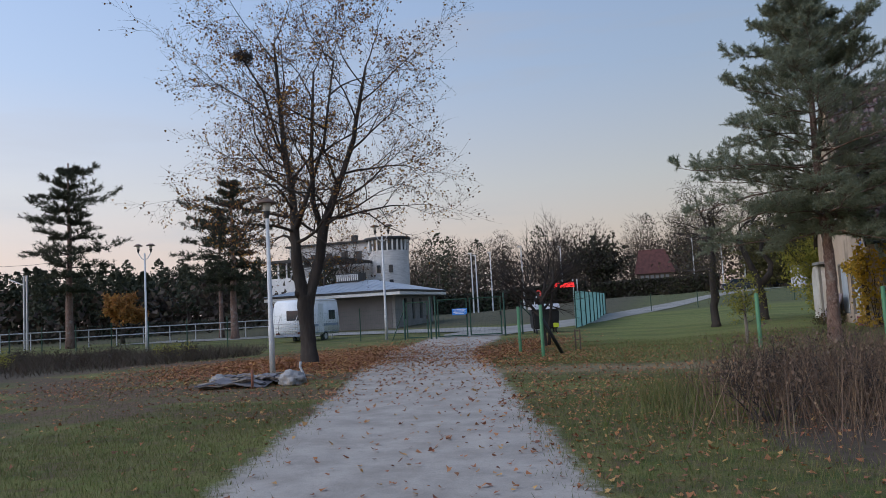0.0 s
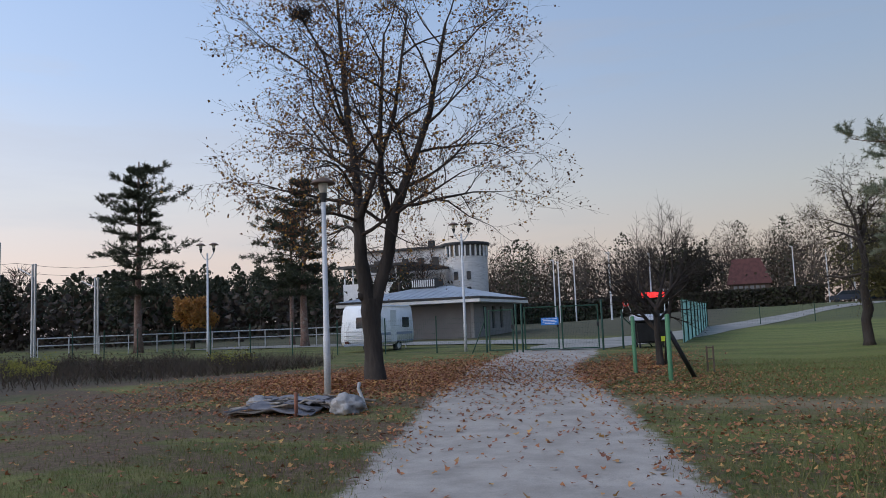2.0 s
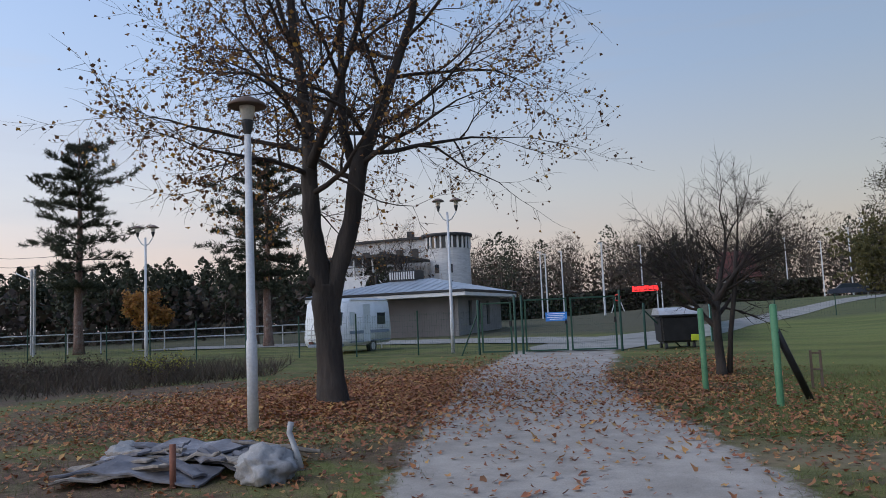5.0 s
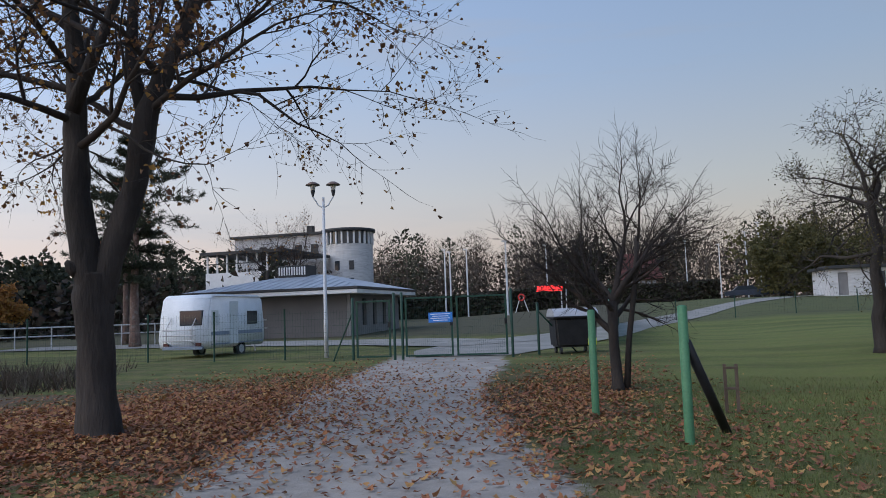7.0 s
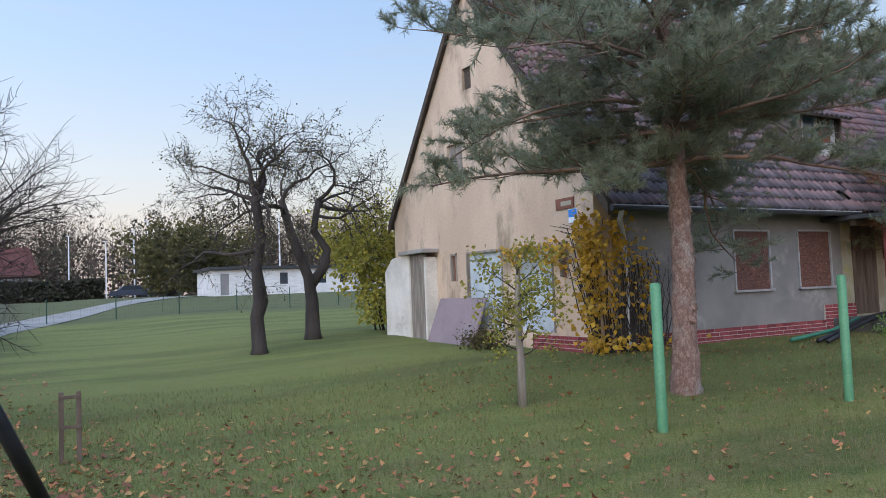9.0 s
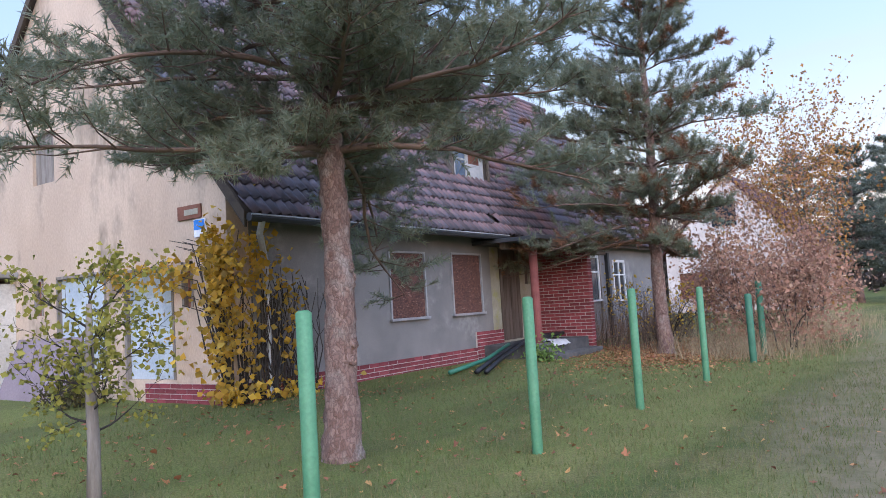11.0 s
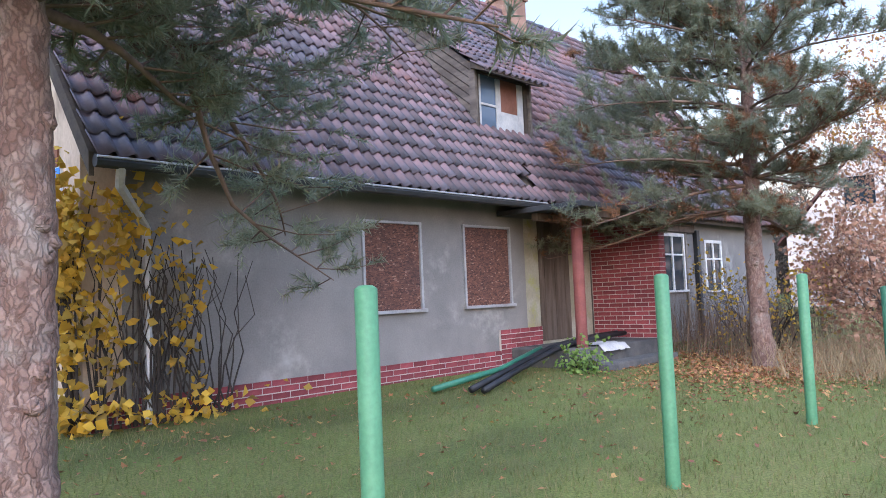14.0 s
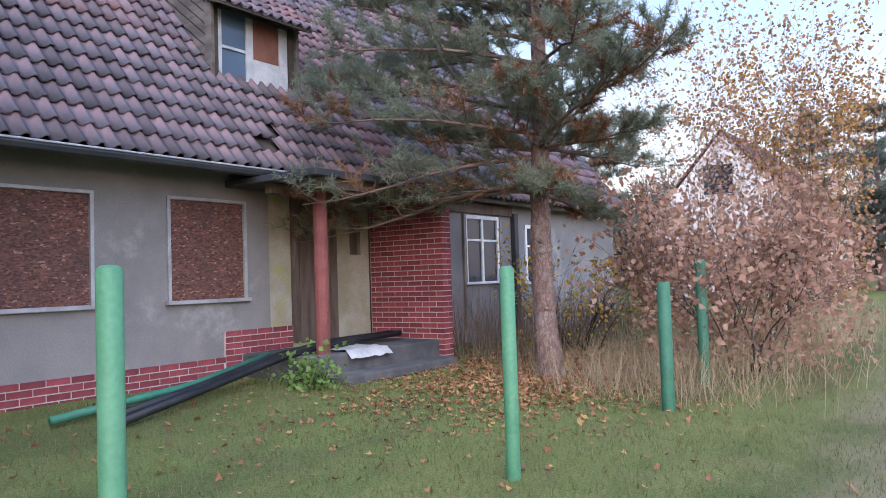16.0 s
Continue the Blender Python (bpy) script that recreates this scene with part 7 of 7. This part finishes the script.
# ---- debris pile beside the lamp ----
def debris():
    rnd = random.Random(4)
    for i in range(22):
        x, y = -9.35 + rnd.uniform(-0.85, 0.65), 15.1 + rnd.uniform(-0.6, 0.65)
        p_ = Mesh()
        slat = i > 5
        L, w_ = (rnd.uniform(0.25, 0.6), rnd.uniform(0.03, 0.09)) if slat else (rnd.uniform(0.45, 0.75), rnd.uniform(0.22, 0.36))
        m = pose(x, y, ground_z(x, y) + 0.05 + (0.05 + 0.07 * rnd.random() if slat else 0.012 * i), rnd.uniform(-9, 9), rnd.uniform(-9, 9), rnd.uniform(-30, 40))
        nn = 8
        p_.v = [m @ Vector((L * (2 * a / nn - 1), w_ * (2 * b / 4 - 1), 0.05 * noise.noise((a * 0.5, b * 0.6, i)) + dz)) for dz in (0, 0.02) for b in range(5) for a in range(nn + 1)]
        s_ = 5 * (nn + 1)
        for lay in (0, 1):
            for b in range(4):
                for a in range(nn):
                    q = lay * s_ + b * (nn + 1) + a
                    p_.f.append((q, q + 1, q + nn + 2, q + nn + 1))
        edge = [a for a in range(nn + 1)] + [b * (nn + 1) + nn for b in range(1, 5)] + [4 * (nn + 1) + a for a in range(nn - 1, -1, -1)] + [b * (nn + 1) for b in range(3, 0, -1)]
        for a, b in zip(edge, edge[1:] + edge[:1]):
            p_.f.append((a, b, b + s_, a + s_))
        tagged(part("roofing_sheet", p_, M_OLDWOOD if i % 3 == 0 else M_TARP), "weathered grey plank in a debris pile" if slat else "weathered grey roofing sheet in a debris pile", "plank" if slat else "sheet", "debris pile")
    for x, y, s in ((-8.35, 14.95, 0.26), (-10.5, 15.4, 0.2), (-8.75, 15.75, 0.14)):
        bm = bmesh.new()
        bmesh.ops.create_icosphere(bm, subdivisions=4, radius=1)
        for v in bm.verts:
            v.co = Vector((v.co.x * 1.3, v.co.y, v.co.z * 0.75)) * s * (1 + 0.4 * noise.noise(v.co * 1.6 + Vector((x, y, 0))) + 0.22 * noise.noise(v.co * 4.5 + Vector((y, x, 0))) + 0.12 * noise.noise(v.co * 11))
        p_ = Mesh()
        bm.verts.index_update()
        p_.add([v.co.copy() for v in bm.verts], [tuple(v.index for v in f.verts) for f in bm.faces])
        bm.free()
        ob = tagged(part("boulder", p_, M_STONE, None, "", True), "rough grey stone beside the debris pile", "stone", "debris stones")
        ob.matrix_world = pose(x, y, ground_z(x, y) + s * 0.4, 0, 0, x * 70)
    p_ = Mesh()
    p_.tube([(-8.28, 15.45, 0.02), (-8.33, 15.45, 0.22), (-8.42, 15.47, 0.40), (-8.40, 15.48, 0.50)], (0.045, 0.03, 0.03, 0.035), 7)
    tagged(part("white_stump", p_, M_CLOTH, None, "", True), "short white painted stump sticking up", "stump")
    p_ = Mesh()
    p_.tube([(-9.1, 14.55, 0.0), (-9.1, 14.55, 0.42)], (0.03, 0.03), 8)
    tagged(part("rusty_stub", p_, M_RUST, None, "", True), "short rusty pipe stub in the debris pile", "pipe")


debris()

# ---- bricks and tiles ----
brick_me = Mesh()
brick_me.soft_box(-0.119, 0.119, -0.012, 0.012, -0.0315, 0.0315, 0.004)
brick_data = brick_me.data("brick", M_BRICK)
half_me = Mesh()
half_me.soft_box(-0.057, 0.057, -0.012, 0.012, -0.0315, 0.0315, 0.004)
half_data = half_me.data("brick", M_BRICK)
rb = random.Random(2)


def lay(parent, a0, a1, z0, courses, place):
    """Courses of stretchers with half bricks to close the bond."""
    for c in range(courses):
        u = a0 + (0.0 if c % 2 == 0 else -0.125)
        while u < a1 - 0.03:
            s, e = max(u, a0), min(u + 0.25, a1)
            w_ = e - s
            if w_ > 0.06:
                ob = new("brick", brick_data if w_ > 0.18 else half_data)
                ob.parent = parent
                sx = (w_ - 0.012) / (0.238 if w_ > 0.18 else 0.114)
                ob.matrix_local = place((s + e) / 2, z0 + 0.0375 + c * 0.075) @ Matrix.Translation((0, rb.uniform(-0.003, 0.003), 0)) @ Matrix.Diagonal((sx, 1, 1, 1))
            u += 0.25


lay(plinth, GX + 0.05, 11.5, 0.19, 5, lambda u, z: pose(u, FY - 0.032, z))
lay(plinth, 11.5, 11.85, 0.125, 5, lambda u, z: pose(u, FY - 0.032, z))
lay(plinth, 11.5, 12.6, 0.50, 5, lambda u, z: pose(u, FY - 0.032, z))
lay(plinth_g, 25.05, 26.9, 0.20, 5, lambda u, z: pose(GX - 0.032, u, z, 0, 0, -90))
lay(brick_core, 23.64, 24.97, 0.205, 32, lambda u, z: pose(14.214, u, z, 0, 0, -90))
lay(brick_core, 14.2, 14.42, 0.205, 32, lambda u, z: pose(u, 23.645, z))

# pantiles
TW, TL = 0.178, 0.30
prof = [(0.0, 0.014), (0.022, -0.006), (0.066, -0.014), (0.100, -0.002), (0.126, 0.036), (0.156, 0.042), (0.190, 0.012)]
tv = [(u, v_, n_ + (0.0 if v_ else 0.042) - (0.022 if lo else 0)) for lo in (0, 1) for v_ in (0.0, TL + 0.05) for u, n_ in prof]
k7 = len(prof)
tf = [(i, i + 1, k7 + i + 1, k7 + i) for i in range(k7 - 1)] + [(2 * k7 + i + 1, 2 * k7 + i, i, i + 1)[::-1] for i in range(k7 - 1)] + [(0, k7, 3 * k7, 2 * k7), (k7 - 1, 3 * k7 - 1, 4 * k7 - 1, 2 * k7 - 1)]
tile_me = Mesh()
tile_me.add([Vector(p_) for p_ in tv], tf)
tile_data = tile_me.data("tile", M_TILE_P, True)
sl_ang = math.degrees(math.atan(SL))
slope_len = math.hypot(RY - EY, RZ - EZ)
T0 = pose(0, EY - 0.06, EZ - 0.07, sl_ang)
rt = random.Random(6)
tvn = np.array(tv)
bulk_v, bulk_f, cnt = [], [], 0
HOLES = {(5, 4), (6, 4), (37, 1), (38, 1), (39, 2), (14, 9)}
for c in range(int(slope_len / TL) + 1):
    for k in range(int((rx1 - rx0) / TW)):
        x, s = rx0 + k * TW, c * TL
        yy = EY + s * math.cos(radians(sl_ang))
        if (DX0 - 0.12 < x < DX1 - 0.08 and DY - 0.1 < yy < 27.9) or (k, c) in HOLES or (16.8 < x < 17.7 and yy > 28.3):
            continue
        m = T0 @ Matrix.Translation((x, s, 0.03 + rt.uniform(-0.004, 0.006))) @ Matrix.Rotation(rt.gauss(0, 0.015), 4, "Z")
        if 7.0 < x < 14.0 and c < 9 and cnt < 295:
            ob = new("tile", tile_data)
            ob.parent = roof
            ob.matrix_local = m
            cnt += 1
        else:
            mm = np.array(m)
            bulk_v.append(tvn @ mm[:3, :3].T + mm[:3, 3])
# the dormer's own tiled slope
dl = math.atan((7.18 - 5.28) / (27.95 - DY))
T1 = pose(0, DY - 0.32, 5.28 - 0.32 * math.tan(dl) + 0.02, math.degrees(dl))
for c in range(10):
    for k in range(10):
        m = T1 @ Matrix.Translation((DX0 - 0.12 + k * TW, c * TL, 0.03 + rt.uniform(-0.004, 0.006)))
        mm = np.array(m)
        bulk_v.append(tvn @ mm[:3, :3].T + mm[:3, 3])
base_f = np.array([f_ for f_ in tf])
bulk_f = np.concatenate([base_f + i * len(tv) for i in range(len(bulk_v))])
ob = tri_object("tile_field", np.concatenate(bulk_v), bulk_f, M_TILE, roof)
ob["kind"] = "stuff"
